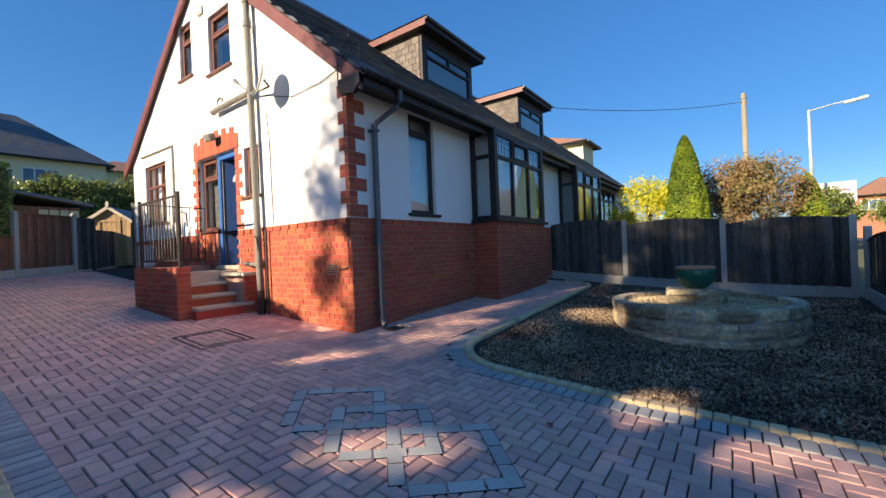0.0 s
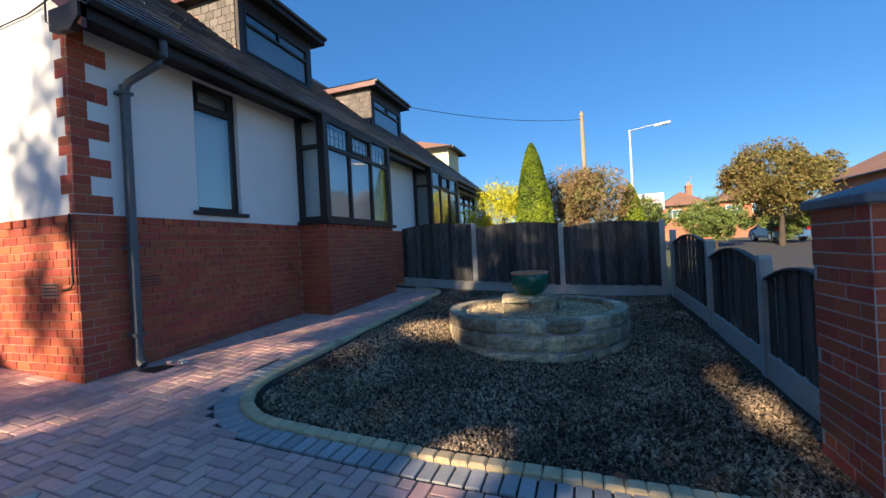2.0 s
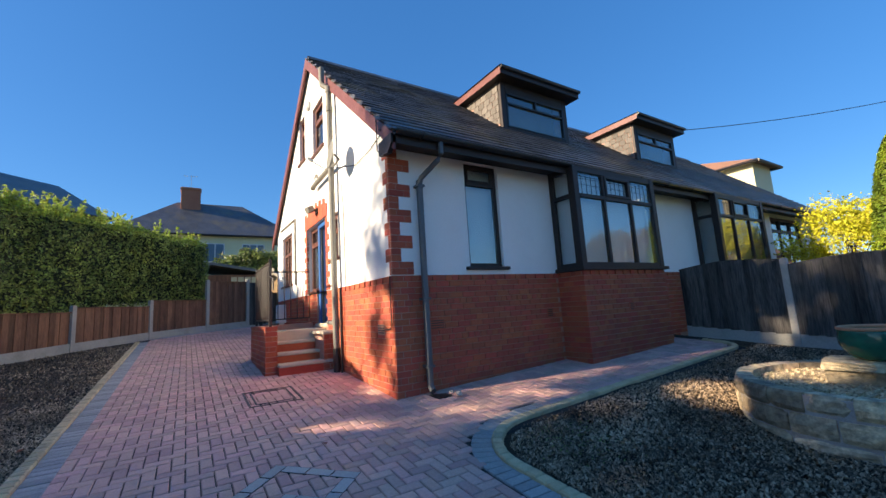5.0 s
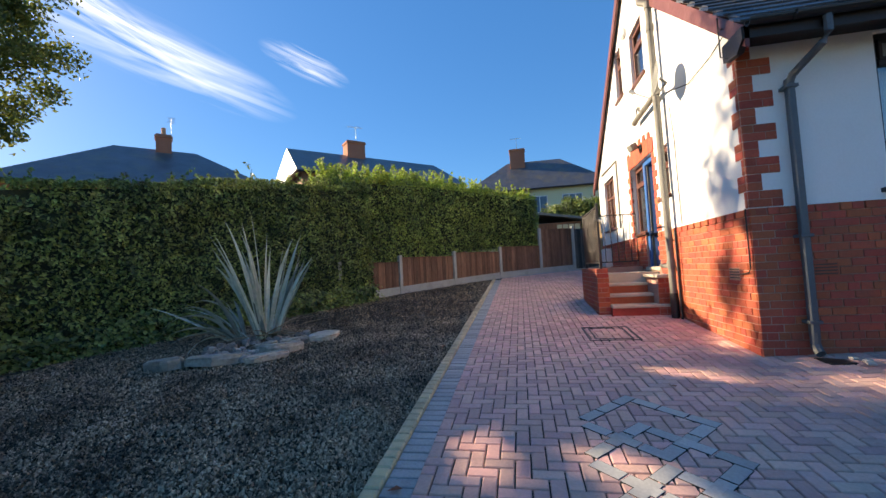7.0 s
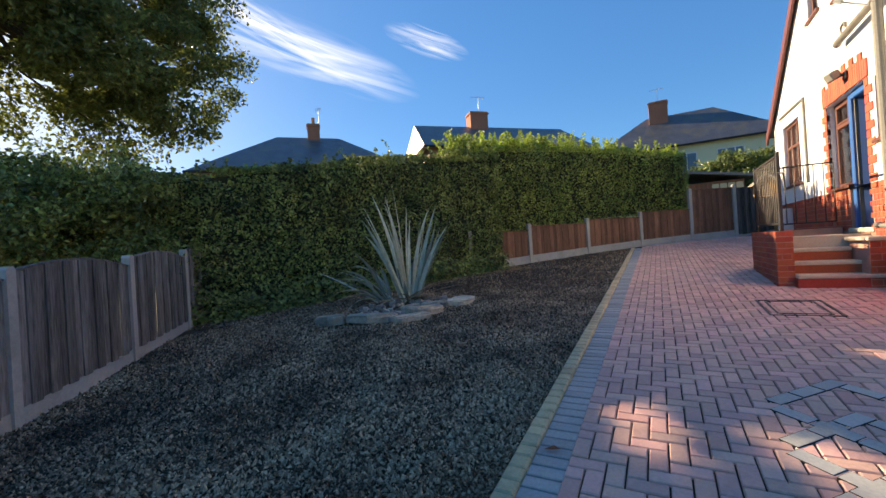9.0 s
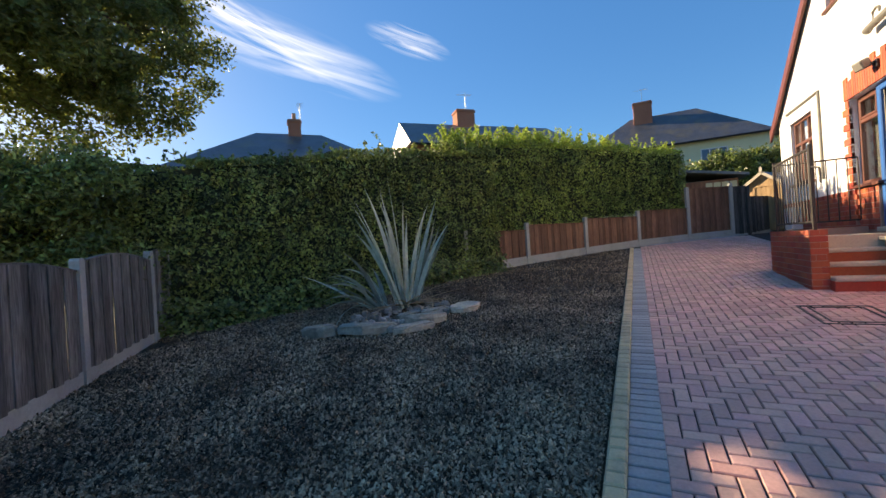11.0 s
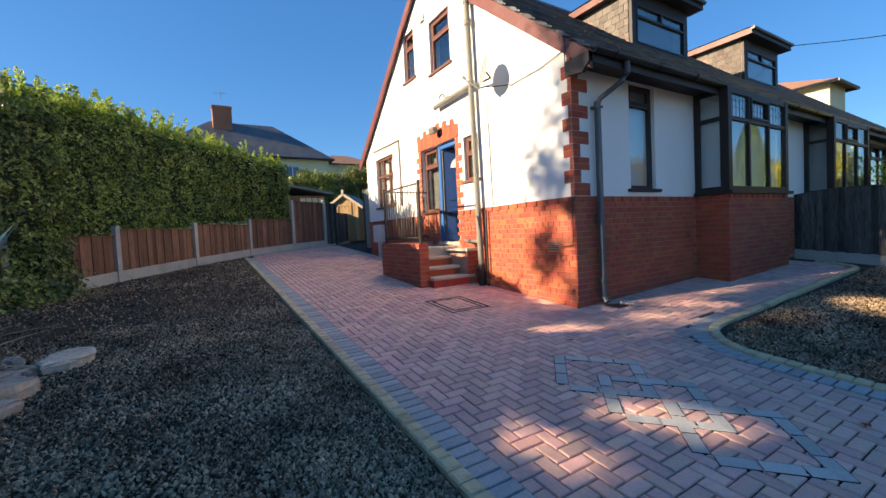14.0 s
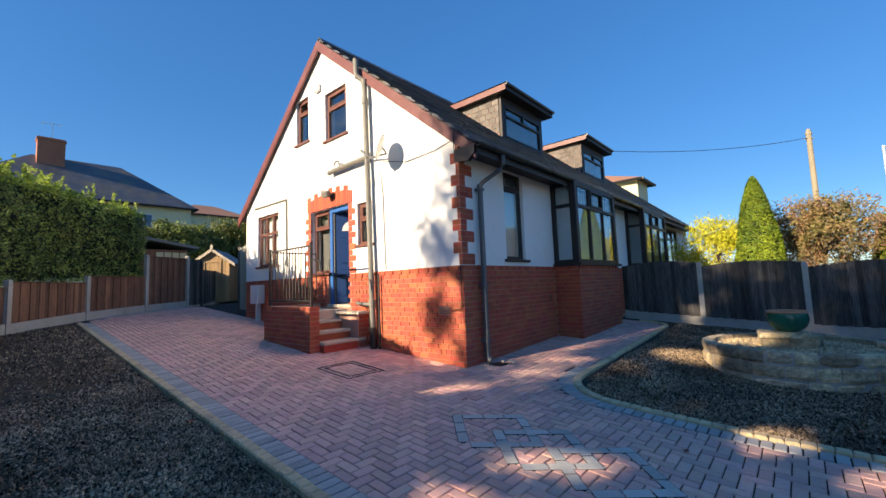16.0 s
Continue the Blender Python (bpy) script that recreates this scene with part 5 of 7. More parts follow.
        n = int(width * (zt - zb) * density)
        q, c = rng.uniform(-0.5, 0.5, n), rng.uniform(0, 1, n)
        e = 0.02 - rng.exponential(0.05, n) + 0.06 * np.array([noise.noise(Vector((a * 3, b * 6, seed + 40))) for a, b in zip(q, c)])
        P.append(np.stack([x + sgn * tx * e + ty * q * width, y + sgn * ty * e - tx * q * width, zb + (zt - zb) * c], 1))
        Nn.append(np.tile((sgn * tx, sgn * ty, 0.3), (n, 1)))
    part("core", core, M_SHADECORE, h)
    for nm, pp, nn, mt in (("foliage", P, Nn, leaf_mat or M_HEDGE), ("top_growth", TP, TN, top_mat or M_HEDGETOPLIT)):
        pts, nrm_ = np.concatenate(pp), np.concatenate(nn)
        # leaves that would shade the chosen sun patches are dropped
        keep = ~shades_patch(pts)
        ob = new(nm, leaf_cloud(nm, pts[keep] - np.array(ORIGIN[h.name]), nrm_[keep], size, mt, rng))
        ob.parent = h
        tagged(ob, kind="stuff")
    return h


g = gz
near_line = [(0.75, -11.0), (-1.3, -9.95), (-3.6, -8.75), (-6.0, -7.0)]
hedge("hedge", near_line, 1.25, [2.72, 3.06, 3.38, 3.62], [g(*p) - 0.05 for p in near_line], 900, 0.08, 1, "tall clipped privet hedge behind the gravel bed", (3, 3, 8), M_HEDGE)
back_line = [(-5.6, -8.15), (-8.7, -5.75), (-10.5, -3.95), (-11.75, -2.05)]
# leaves use the brighter copies that hold this hedge's light
hedge("hedge", back_line, 1.2, [3.95, 4.14, 4.08, 3.88], [1.2, 1.5, 1.75, 1.85], 720, 0.085, 2, "tall privet hedge overhanging the brown fence", (60, 36, 14), None, M_HEDGELIT)


# ---- trees and shrubs ----
def limb_tree(name, base, height, crown_c, crown_r, leaves, size, leaf_mat, seed, label, trunk_r=0.16, category="tree", lumps=22, clump=0.33, patch_gaps=False, fork=None):
    """A tapered trunk with forking limbs and a crown of leaf clumps with gaps and an uneven outline."""
    rng = np.random.default_rng(seed)
    t = thing(name, base, label, category)
    bm = bm_new()
    b, c = Vector(base), Vector(crown_c)
    mid = fork if fork else b.lerp(c, 0.55) + Vector((rng.normal(0, 0.1), rng.normal(0, 0.1), 0))
    tube(bm, [b - Vector((0, 0, 0.2)), b.lerp(mid, 0.5), mid, c + Vector((0, 0, crown_r[2] * 0.3))], [trunk_r * 1.2, trunk_r * 0.9, trunk_r * 0.7, trunk_r * 0.25], 9)
    cl = []
    for k in range(lumps):
        while True:
            p = rng.uniform(-1, 1, 3)
            r = np.linalg.norm(p)
            if 0.35 < r < 1.0:
                break
        p = p * (0.98 if r > 0.6 else 1.25)
        q = c + Vector((p[0] * crown_r[0], p[1] * crown_r[1], p[2] * crown_r[2]))
        cl.append(q)
        j = mid.lerp(c, rng.uniform(0, 1))
        kink = j.lerp(q, 0.5) + Vector(rng.normal(0, 0.12, 3)) * crown_r[0] * 0.5
        tube(bm, [j, kink, q], [trunk_r * 0.28, trunk_r * 0.16, trunk_r * 0.05], 5)
    part("trunk", bm, M_BARK, t)
    per = leaves // lumps
    P, Nn = [], []
    for q in cl:
        rad = clump * min(crown_r) * rng.uniform(0.75, 1.35)
        sub = rng.normal(0, 1, (14, 3))
        sub *= rad * (0.95 / (np.linalg.norm(sub, axis=1)[:, None] + 1e-6)) * np.array((1.15, 1.15, 0.75))
        idx = rng.integers(0, 14, per)
        ball = rng.normal(0, 1, (per, 3))
        ball *= (rng.uniform(0, 1, per) ** 0.45 / np.linalg.norm(ball, axis=1))[:, None]
        p = sub[idx] + ball * rad * 0.62 * rng.uniform(0.75, 1.2, 14)[idx][:, None]
        P.append(p + np.array(q))
        Nn.append(p / (np.linalg.norm(p, axis=1)[:, None] + 1e-6) * 0.5 + np.array((0, 0, 0.5)))
    P, Nn = np.concatenate(P), np.concatenate(Nn)
    # crown gaps are shaped by hand to light the chosen ground patches
    if patch_gaps:
        keep = ~shades_patch(P)
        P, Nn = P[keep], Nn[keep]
    ob = new("crown", leaf_cloud("crown", P - np.array(ORIGIN[t.name]), Nn, size, leaf_mat, rng))
    ob.parent = t
    tagged(ob, kind="stuff")
    return t


def cone_conifer(name, base, height, radius, n, size, seed, label, leaf_mat=None):
    rng = np.random.default_rng(seed)
    t = thing(name, base, label, "conifer")
    bm = bm_new()
    tube(bm, [base, (base[0], base[1], base[2] + height * 0.9)], [0.09, 0.02], 7)
    part("trunk", bm, M_BARK, t)
    # solid dark filler standing in for the shade between the inner branches
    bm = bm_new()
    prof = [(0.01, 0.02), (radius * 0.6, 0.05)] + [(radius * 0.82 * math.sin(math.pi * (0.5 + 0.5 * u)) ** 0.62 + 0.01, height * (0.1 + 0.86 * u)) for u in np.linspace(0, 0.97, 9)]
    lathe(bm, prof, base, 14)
    part("inner_growth", bm, M_SHADECORE, t)
    u = rng.uniform(0, 1, n) ** 1.25
    a = rng.uniform(0, 2 * np.pi, n)
    r = radius * np.sin(np.pi * (0.5 + 0.5 * u)) ** 0.62
    lump = np.array([noise.noise(Vector((math.cos(x) * 2.2, math.sin(x) * 2.2, h * 5 + seed))) for x, h in zip(a, u)])
    r = r * (0.97 + 0.13 * lump) - rng.exponential(0.02, n)
    p = np.stack([r * np.cos(a), r * np.sin(a), height * (0.03 + u * 0.98)], 1)
    nn = np.stack([np.cos(a), np.sin(a), 0 * a + 1.6], 1)
    ob = new("foliage", leaf_cloud("foliage", p, nn, size, leaf_mat or M_LIME, rng, 0.35, 0.35))
    ob.parent = t
    tagged(ob, kind="stuff")


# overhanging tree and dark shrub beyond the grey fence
# fork set high and leaves cut away to clear the chosen sun patches
limb_tree("tree", (7.2, -17.6, gz(7.2, -17.6)), 9.0, (0.9, -16.4, 7.7), (6.1, 3.3, 3.3), 105000, 0.14, M_TREELEAF, 11, "broadleaf tree overhanging the grey fence", 0.28, lumps=64, clump=0.25, patch_gaps=True, fork=Vector((7.0, -17.5, 9.2)))
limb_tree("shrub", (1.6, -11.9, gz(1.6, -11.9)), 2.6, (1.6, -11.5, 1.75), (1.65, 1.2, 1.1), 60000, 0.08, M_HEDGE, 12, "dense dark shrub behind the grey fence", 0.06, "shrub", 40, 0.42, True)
# street side planting
cone_conifer("conifer", (3.12, 10.7, gz(3.1, 10.7)), 4.05, 0.68, 18000, 0.11, 13, "tall lime-green conical conifer")
cone_conifer("conifer", (6.25, 13.7, gz(6.2, 13.7)), 2.85, 0.62, 10000, 0.11, 14, "smaller lime-green conical conifer")
limb_tree("bush", (4.6, 12.9, gz(4.6, 12.9)), 3.6, (4.55, 12.9, 2.45), (1.35, 1.0, 1.35), 20000, 0.085, M_RUSSET, 15, "russet-leaved bush turning in autumn", 0.07, "bush", 36, 0.42)
limb_tree("bush", (1.9, 11.8, gz(1.9, 11.8)), 3.0, (1.95, 11.9, 2.0), (1.15, 0.8, 1.15), 15000, 0.085, M_YELLOW, 16, "dense golden-yellow evergreen garden bush", 0.06, "bush", 30, 0.5)
limb_tree("tree", (14.7, 23.9, gz(14.7, 23.9)), 5.5, (14.6, 23.8, 3.9), (2.3, 1.7, 1.75), 26000, 0.14, M_OLIVE, 17, "round street tree with russet and green leaves", 0.13, "tree", 44, 0.36)
limb_tree("bush", (11.4, 22.8, gz(11.4, 22.8)), 2.6, (11.2, 22.6, 1.9), (1.6, 1.0, 0.9), 12000, 0.12, M_GARDEN, 18, "soft green garden bush across the street", 0.06, "bush", 22, 0.5)
limb_tree("bush", (15.2, 26.0, gz(15, 26)), 2.0, (15.4, 26.0, 1.75), (2.2, 1.0, 0.8), 12000, 0.13, M_GARDEN, 19, "yellow-green clipped bush behind the parked car", 0.06, "bush", 22, 0.5)
limb_tree("bush", (7.6, 19.0, gz(7.6, 19)), 2.4, (7.6, 18.9, 2.15), (1.0, 0.8, 0.6), 7000, 0.1, M_HEDGE, 20, "dark green bush under the signboard", 0.06, "bush", 18, 0.5)
limb_tree("tree", (-17.8, 0.9, gz(-17.8, 0.9)), 4.5, (-17.7, 1.0, 3.7), (1.2, 2.1, 0.95), 14000, 0.13, M_HEDGE, 21, "dark evergreen tree beyond the back gate", 0.1, "tree", 26, 0.45)
limb_tree("tree", (-18.2, 4.0, gz(-18.2, 4.0)), 4.0, (-18.1, 4.2, 4.0), (1.6, 2.0, 1.1), 14000, 0.13, M_TREELEAF, 22, "leafy garden tree beyond the back gate", 0.1, "tree", 26, 0.45)


# ---- spiky plant and rocks ----
YC = (-1.2, -6.74)
yz = gz(*YC)
yucca = thing("cordyline", (*YC, yz), "grey-green sword-leaved plant with dry lower blades", "plant")
def blade(parent, base, a, ln, th, sag, w0, material, fan=0.0, label=""):
    """One sword leaf: rises at th, bends over by sag, tapers to a point, folded along its midrib; fan turns its flat face into the plane that it bends in."""
    bm = bm_new()
    prev, side0 = None, Vector((-math.sin(a), math.cos(a), 0))
    p, tilt = Vector(base), th
    for s in range(11):
        u = s / 10
        wd = w0 * (0.55 + 0.6 * math.sin(math.pi * min(u * 0.85 + 0.1, 1))) * (1 - u ** 3) + 0.0015
        d = Vector((math.cos(a) * math.cos(tilt), math.sin(a) * math.cos(tilt), math.sin(tilt)))
        side = (Matrix.Rotation(fan, 3, d) @ side0).normalized()
        up = side.cross(d)
        cur = [bm.verts.new(p - side * wd - up * wd * 0.3), bm.verts.new(p), bm.verts.new(p + side * wd - up * wd * 0.3)]
        if prev:
            bm.faces.new((prev[0], prev[1], cur[1], cur[0]))
            bm.faces.new((prev[1], prev[2], cur[2], cur[1]))
        prev = cur
        p = p + d * ln / 10
        p.z = max(p.z, gz(p.x, p.y) + 0.02)
        tilt -= sag * (0.4 + 1.6 * u) / 10
    part("blade", bm, material, parent, label)


rng = random.Random(8)
FAN = radians(150)
for k in range(34):
    lean = rng.uniform(-1, 1)
    th = 90 - abs(lean) * 27
    blade(yucca, (YC[0] + 0.16 * lean * math.cos(FAN), YC[1] + 0.16 * lean * math.sin(FAN) + rng.uniform(-0.06, 0.06), yz + 0.04), FAN + (0 if lean > 0 else math.pi) + rng.uniform(-0.5, 0.5), rng.choice((0.95, 1.3, 1.55, 1.8, 2.0)) * rng.uniform(0.95, 1.12) * (1.0 - 0.2 * abs(lean)), radians(th), rng.uniform(0.05, 0.4), rng.uniform(0.027, 0.046), M_YUCCA, radians(90) + rng.uniform(-1.0, 1.0))
for k in range(18):
    blade(yucca, (YC[0] + 0.2 + rng.uniform(-0.12, 0.12), YC[1] - 0.38 + rng.uniform(-0.12, 0.12), yz + 0.05), radians(-65) + rng.uniform(-1.3, 1.3), rng.uniform(0.9, 1.45), radians(rng.uniform(15, 70)), rng.uniform(0.2, 2.0), rng.uniform(0.024, 0.04), M_YUCCA, rng.uniform(-0.5, 0.9))
for k in range(16):
    blade(yucca, (YC[0] + rng.uniform(-0.05, 0.15), YC[1] + rng.uniform(-0.05, 0.15), yz + 0.1), rng.uniform(-0.9, 2.6), rng.uniform(0.55, 1.15), radians(rng.uniform(3, 30)), rng.uniform(0.2, 0.8), rng.uniform(0.014, 0.03), M_DEADLEAF, 0.0, "dry fallen blade")


def rock_mesh(name, sx, sy, sz, seed):
    bm = bm_new()
    bmesh.ops.create_icosphere(bm, subdivisions=2, radius=1.0)
    for k in range(5):
        a = seed * 1.7 + k * 1.26
        n = Vector((math.cos(a), math.sin(a), 0.25))
        for v in bm.verts:
            over = v.co.dot(n.normalized()) - 0.72
            if over > 0:
                v.co -= n.normalized() * over
    for v in bm.verts:
        d = 1 + 0.28 * noise.noise(v.co * 1.6 + Vector((seed * 3.7, 0, 0))) + 0.12 * noise.noise(v.co * 4 + Vector((0, seed, 0)))
        q = v.co * d
        q.z = max(min(q.z, 0.62), -0.5)
        v.co = Vector((q.x * sx, q.y * sy, q.z * sz))
    return bm


def slab_mesh(sx, sy, sz, seed):
    """A flat split slab: uneven many-sided outline, stepped broken edge, near-level top."""
    r = random.Random(seed)
    bm = bm_new()
    n = 11
    ang = [2 * math.pi * (k + r.uniform(-0.3, 0.3)) / n for k in range(n)]
    rad = [r.uniform(0.78, 1.12) for k in range(n)]
    rings = []
    for q, z in ((0.96, -0.5), (1.0, 0.1), (0.97, 0.32), (0.88, 0.5)):
        rings.append([bm.verts.new((sx * q * c * math.cos(a) + r.uniform(-0.012, 0.012), sy * q * c * math.sin(a) + r.uniform(-0.012, 0.012), sz * z + r.uniform(-0.008, 0.008))) for a, c in zip(ang, rad)])
    for lo, hi in zip(rings, rings[1:]):
        for k in range(n):
            bm.faces.new((lo[k], lo[(k + 1) % n], hi[(k + 1) % n], hi[k]))
    bm.faces.new(rings[0][::-1])
    mid = bm.verts.new((0, 0, sz * 0.55))
    for k in range(n):
        bm.faces.new((rings[-1][k], rings[-1][(k + 1) % n], mid))
    return bm


rng = random.Random(21)
for k, (x, y, ln, wd, hh, r) in enumerate([(0.02, -6.62, 0.40, 0.21, 0.13, 118), (-0.13, -6.0, 0.31, 0.11, 0.10, 140), (-0.55, -5.98, 0.36, 0.19, 0.13, 148), (-1.28, -5.72, 0.30, 0.17, 0.11, 150), (-1.0, -6.1, 0.24, 0.15, 0.10, 130), (-0.75, -6.45, 0.24, 0.14, 0.09, 160), (0.25, -7.3, 0.30, 0.18, 0.14, 80)]):
    bm = slab_mesh(ln, wd, hh, k)
    bmesh.ops.transform(bm, verts=bm.verts[:], matrix=pose(x, y, gz(x, y) + hh * 0.38, rng.uniform(-6, 6), rng.uniform(-6, 6), r))
    solid("rock", bm, M_ROCK, "pale flat tan rock edging the spiky plant", "rock", group="rocks round the spiky plant")
for k in range(110):
    a, d = rng.uniform(0, 2 * math.pi), 0.25 + 0.75 * rng.random() ** 0.7
    x, y = YC[0] + 0.42 + d * 0.9 * math.cos(a), YC[1] + 0.12 + d * 0.75 * math.sin(a)
    s = rng.uniform(0.04, 0.10)
    bm = rock_mesh("cobble", s, s * rng.uniform(0.6, 0.9), s * 0.8, k + 30)
    bmesh.ops.transform(bm, verts=bm.verts[:], matrix=pose(x, y, gz(x, y) + 0.02 + s * 0.2, rng.uniform(-20, 20), rng.uniform(-20, 20), rng.uniform(0, 360)))
    solid("cobble", bm, M_COBBLE, "grey rounded cobble round the spiky plant", "cobble", group="cobbles round the spiky plant")


# ---- ground cover and fallen leaves ----
lrng = np.random.default_rng(31)
k = 2600
w, o = lrng.uniform(0, 1, k), 0.45 + 0.75 * lrng.uniform(0, 1, k) ** 1.5
lx, ly = 0.6 + (-6.3 - 0.6) * w + 0.46 * o, -10.9 + (-6.7 + 10.9) * w + 0.88 * o
lp_ = np.stack([lx, ly, np.array([bumpy(a, b) for a, b in zip(lx, ly)]) + 0.012], 1)
litter = new("leaf_litter", leaf_cloud("leaf_litter", lp_, np.tile((0, 0, 1.0), (k, 1)), 0.055, M_DEADLEAF, lrng, 0.25, 0.6))
tagged(litter, "dry brown leaf litter along the hedge foot", "leaf litter", kind="stuff")
k = 3500
w, o = lrng.uniform(0, 1, k), lrng.uniform(0, 1, k)
h_ = 0.42 * lrng.uniform(0, 1, k) ** 1.6 * (0.5 + np.array([0.5 + 0.9 * abs(noise.noise(Vector((q * 9, 0, 7)))) for q in w]))
lx, ly = 0.5 + (-6.0 - 0.5) * w + 0.46 * (0.38 + 0.42 * o), -10.75 + (-6.9 + 10.75) * w + 0.88 * (0.38 + 0.42 * o)
lp_ = np.stack([lx, ly, np.array([bumpy(a, b) for a, b in zip(lx, ly)]) + h_], 1)
ivy = new("ground_ivy", leaf_cloud("ground_ivy", lp_, np.tile((0.4, 0.8, 0.8), (k, 1)), 0.085, M_HEDGE, lrng, 0.5, 0.8))
tagged(ivy, "low leafy ivy spilling from the hedge foot", "ivy", kind="stuff")
k = 1500
lx, ly = 2.15 + lrng.normal(0, 0.28, k), 0.75 + lrng.normal(0, 0.3, k)
okk = np.array([in_bed(a, b, -0.1) for a, b in zip(lx, ly)])
lp_ = np.stack([lx, ly, np.array([bumpy(a, b) for a, b in zip(lx, ly)]) + 0.008], 1)[okk]
weed = new("weeds", leaf_cloud("weeds", lp_, np.tile((0, 0, 1.0), (len(lp_), 1)), 0.022, M_HEDGE, lrng, 0.6, 0.6))
tagged(weed, "sparse green weeds and moss in the chippings", "weeds", kind="stuff")
for k, (x, y) in enumerate(((4.62, -0.02), (5.25, -0.06), (4.9, 0.25), (3.1, -0.9), (0.9, -1.2), (4.3, 0.6), (2.6, -3.3), (-0.6, -3.6))):
    bm = bm_new()
    me_p = [bm.verts.new(q) for q in ((-0.05, 0, 0.0), (-0.01, 0.032, 0.014), (0.05, 0, 0.004), (-0.01, -0.032, 0.012), (-0.005, 0, 0.0))]
    for q in ((0, 4, 1), (4, 2, 1), (0, 3, 4), (4, 3, 2)):
        bm.faces.new([me_p[i] for i in q])
    bmesh.ops.transform(bm, verts=bm.verts[:], matrix=pose(x, y, gz(x, y) + (0.045 if y > -0.1 and y < 0.1 else 0.012), 5, 8, 47 * k))
    solid("fallen_leaf", bm, M_FALLEN, "curled red-brown leaf lying on the paving", "leaf", group="fallen leaves")


# ---- neighbouring houses ----
def hip_house(name, x0, x1, y0, y1, zb, ze, zr, inset, wall_mat, roof_mat, label, chimneys, windows, axis="y"):
    h = thing(name, ((x0 + x1) / 2, (y0 + y1) / 2, zb), label, "house")
    bm = bm_new()
    box(bm, x0, x1, y0, y1, zb, ze)
    part("wall", bm, wall_mat, h)
    o = 0.4
    bm = bm_new()
    xm, ym = (x0 + x1) / 2, (y0 + y1) / 2
    if axis == "y":
        r = [(xm, y0 - o + inset, zr), (xm, y1 + o - inset, zr)]
    else:
        r = [(x0 - o + inset, ym, zr), (x1 + o - inset, ym, zr)]
    c = [(x0 - o, y0 - o, ze), (x1 + o, y0 - o, ze), (x1 + o, y1 + o, ze), (x0 - o, y1 + o, ze)]
    v = [bm.verts.new(p) for p in c + r]
    fs = ((0, 1, 4), (1, 2, 5, 4), (2, 3, 5), (3, 0, 4, 5), (3, 2, 1, 0)) if axis == "y" else ((3, 0, 4), (0, 1, 5, 4), (1, 2, 5), (2, 3, 4, 5), (3, 2, 1, 0))
    for q in fs:
        bm.faces.new([v[i] for i in q])
    rf = part("roof", bm, roof_mat, h)
    bm = bm_new()
    for a, b in zip(c, c[1:] + c[:1]):
        tube(bm, [(a[0], a[1], ze - 0.06), (b[0], b[1], ze - 0.06)], 0.08, 6)
    part("gutter", bm, M_BLACK, h)
    for cx, cy, cw, cd, ct, pots in chimneys:
        bm = bm_new()
        box(bm, cx - cw, cx + cw, cy - cd, cy + cd, zr - 1.2, ct, 0.02)
        box(bm, cx - cw - 0.06, cx + cw + 0.06, cy - cd - 0.06, cy + cd + 0.06, ct - 0.22, ct - 0.1, 0.01)
        ch = part("chimney", bm, M_HOUSEBRICK, h)
        for k in range(pots):
            bm = bm_new()
            lathe(bm, [(0.13, 0), (0.11, 0.35), (0.14, 0.4), (0.1, 0.42)], (cx, cy + (k - (pots - 1) / 2) * 0.42, ct), 12)
            part("chimney_pot", bm, M_TERRA, ch)
        bm = bm_new()
        tube(bm, [(cx + cw, cy, ct), (cx + cw, cy, ct + 1.1)], 0.02, 5)
        tube(bm, [(cx + cw, cy - 0.6, ct + 1.0), (cx + cw, cy + 0.5, ct + 1.05)], 0.015, 5)
        for q in np.linspace(-0.5, 0.4, 5):
            tube(bm, [(cx + cw - 0.2, cy + q, ct + 1.02), (cx + cw + 0.2, cy + q, ct + 1.02)], 0.01, 4)
        part("aerial", bm, M_GALV, ch)
    for face, u0, u1, w0, w1 in windows:
        bm = bm_new()
        fx = x1 if face == "x" else y1
        if face == "x":
            box(bm, x1, x1 + 0.06, u0, u1, w0, w1, 0.01)
        else:
            box(bm, u0, u1, y0 - 0.06, y0, w0, w1, 0.01)
        fr = part("window", bm, M_WHITE, h)
        nn = 3 if u1 - u0 > 1.5 else 2
        for k in range(nn):
            a = u0 + 0.08 + (u1 - u0 - 0.08) * k / nn
            b = u0 + (u1 - u0 - 0.08) * (k + 1) / nn
            bm = bm_new()
            if face == "x":
                box(bm, x1 + 0.062, x1 + 0.07, a, b, w0 + 0.08, w1 - 0.08)
            else:
                box(bm, a, b, y0 - 0.07, y0 - 0.062, w0 + 0.08, w1 - 0.08)
            part("pane", bm, M_GLASSFAR, fr)
    return h


M_GLASSFAR = mat("far_glass", (0.10, 0.16, 0.22), (0.07, 0.11, 0.16), 0.12, 0.5, 5, 0.0, 1)
hip_house("house", -41.0, -33.2, -7.2, 6.0, 2.0, 8.3, 11.9, 4.4, M_CREAMWALL, M_SLATE, "pale yellow rendered house with a hipped slate roof", [(-36.6, -2.2, 0.5, 0.75, 13.1, 0)], [("x", -3.9, -2.9, 6.6, 7.5), ("x", -1.8, 0.3, 6.0, 7.6), ("x", 1.6, 3.4, 6.2, 7.6)])
gable_house = hip_house("house", -28.3, -20.7, -19.7, -7.7, 2.0, 7.7, 10.25, 0.35, M_TILE, M_SLATE, "rendered house with a slate roof behind the hedge", [(-24.5, -14.8, 0.5, 0.7, 11.3, 0)], [])
gable_house.rotation_euler.z = radians(44)
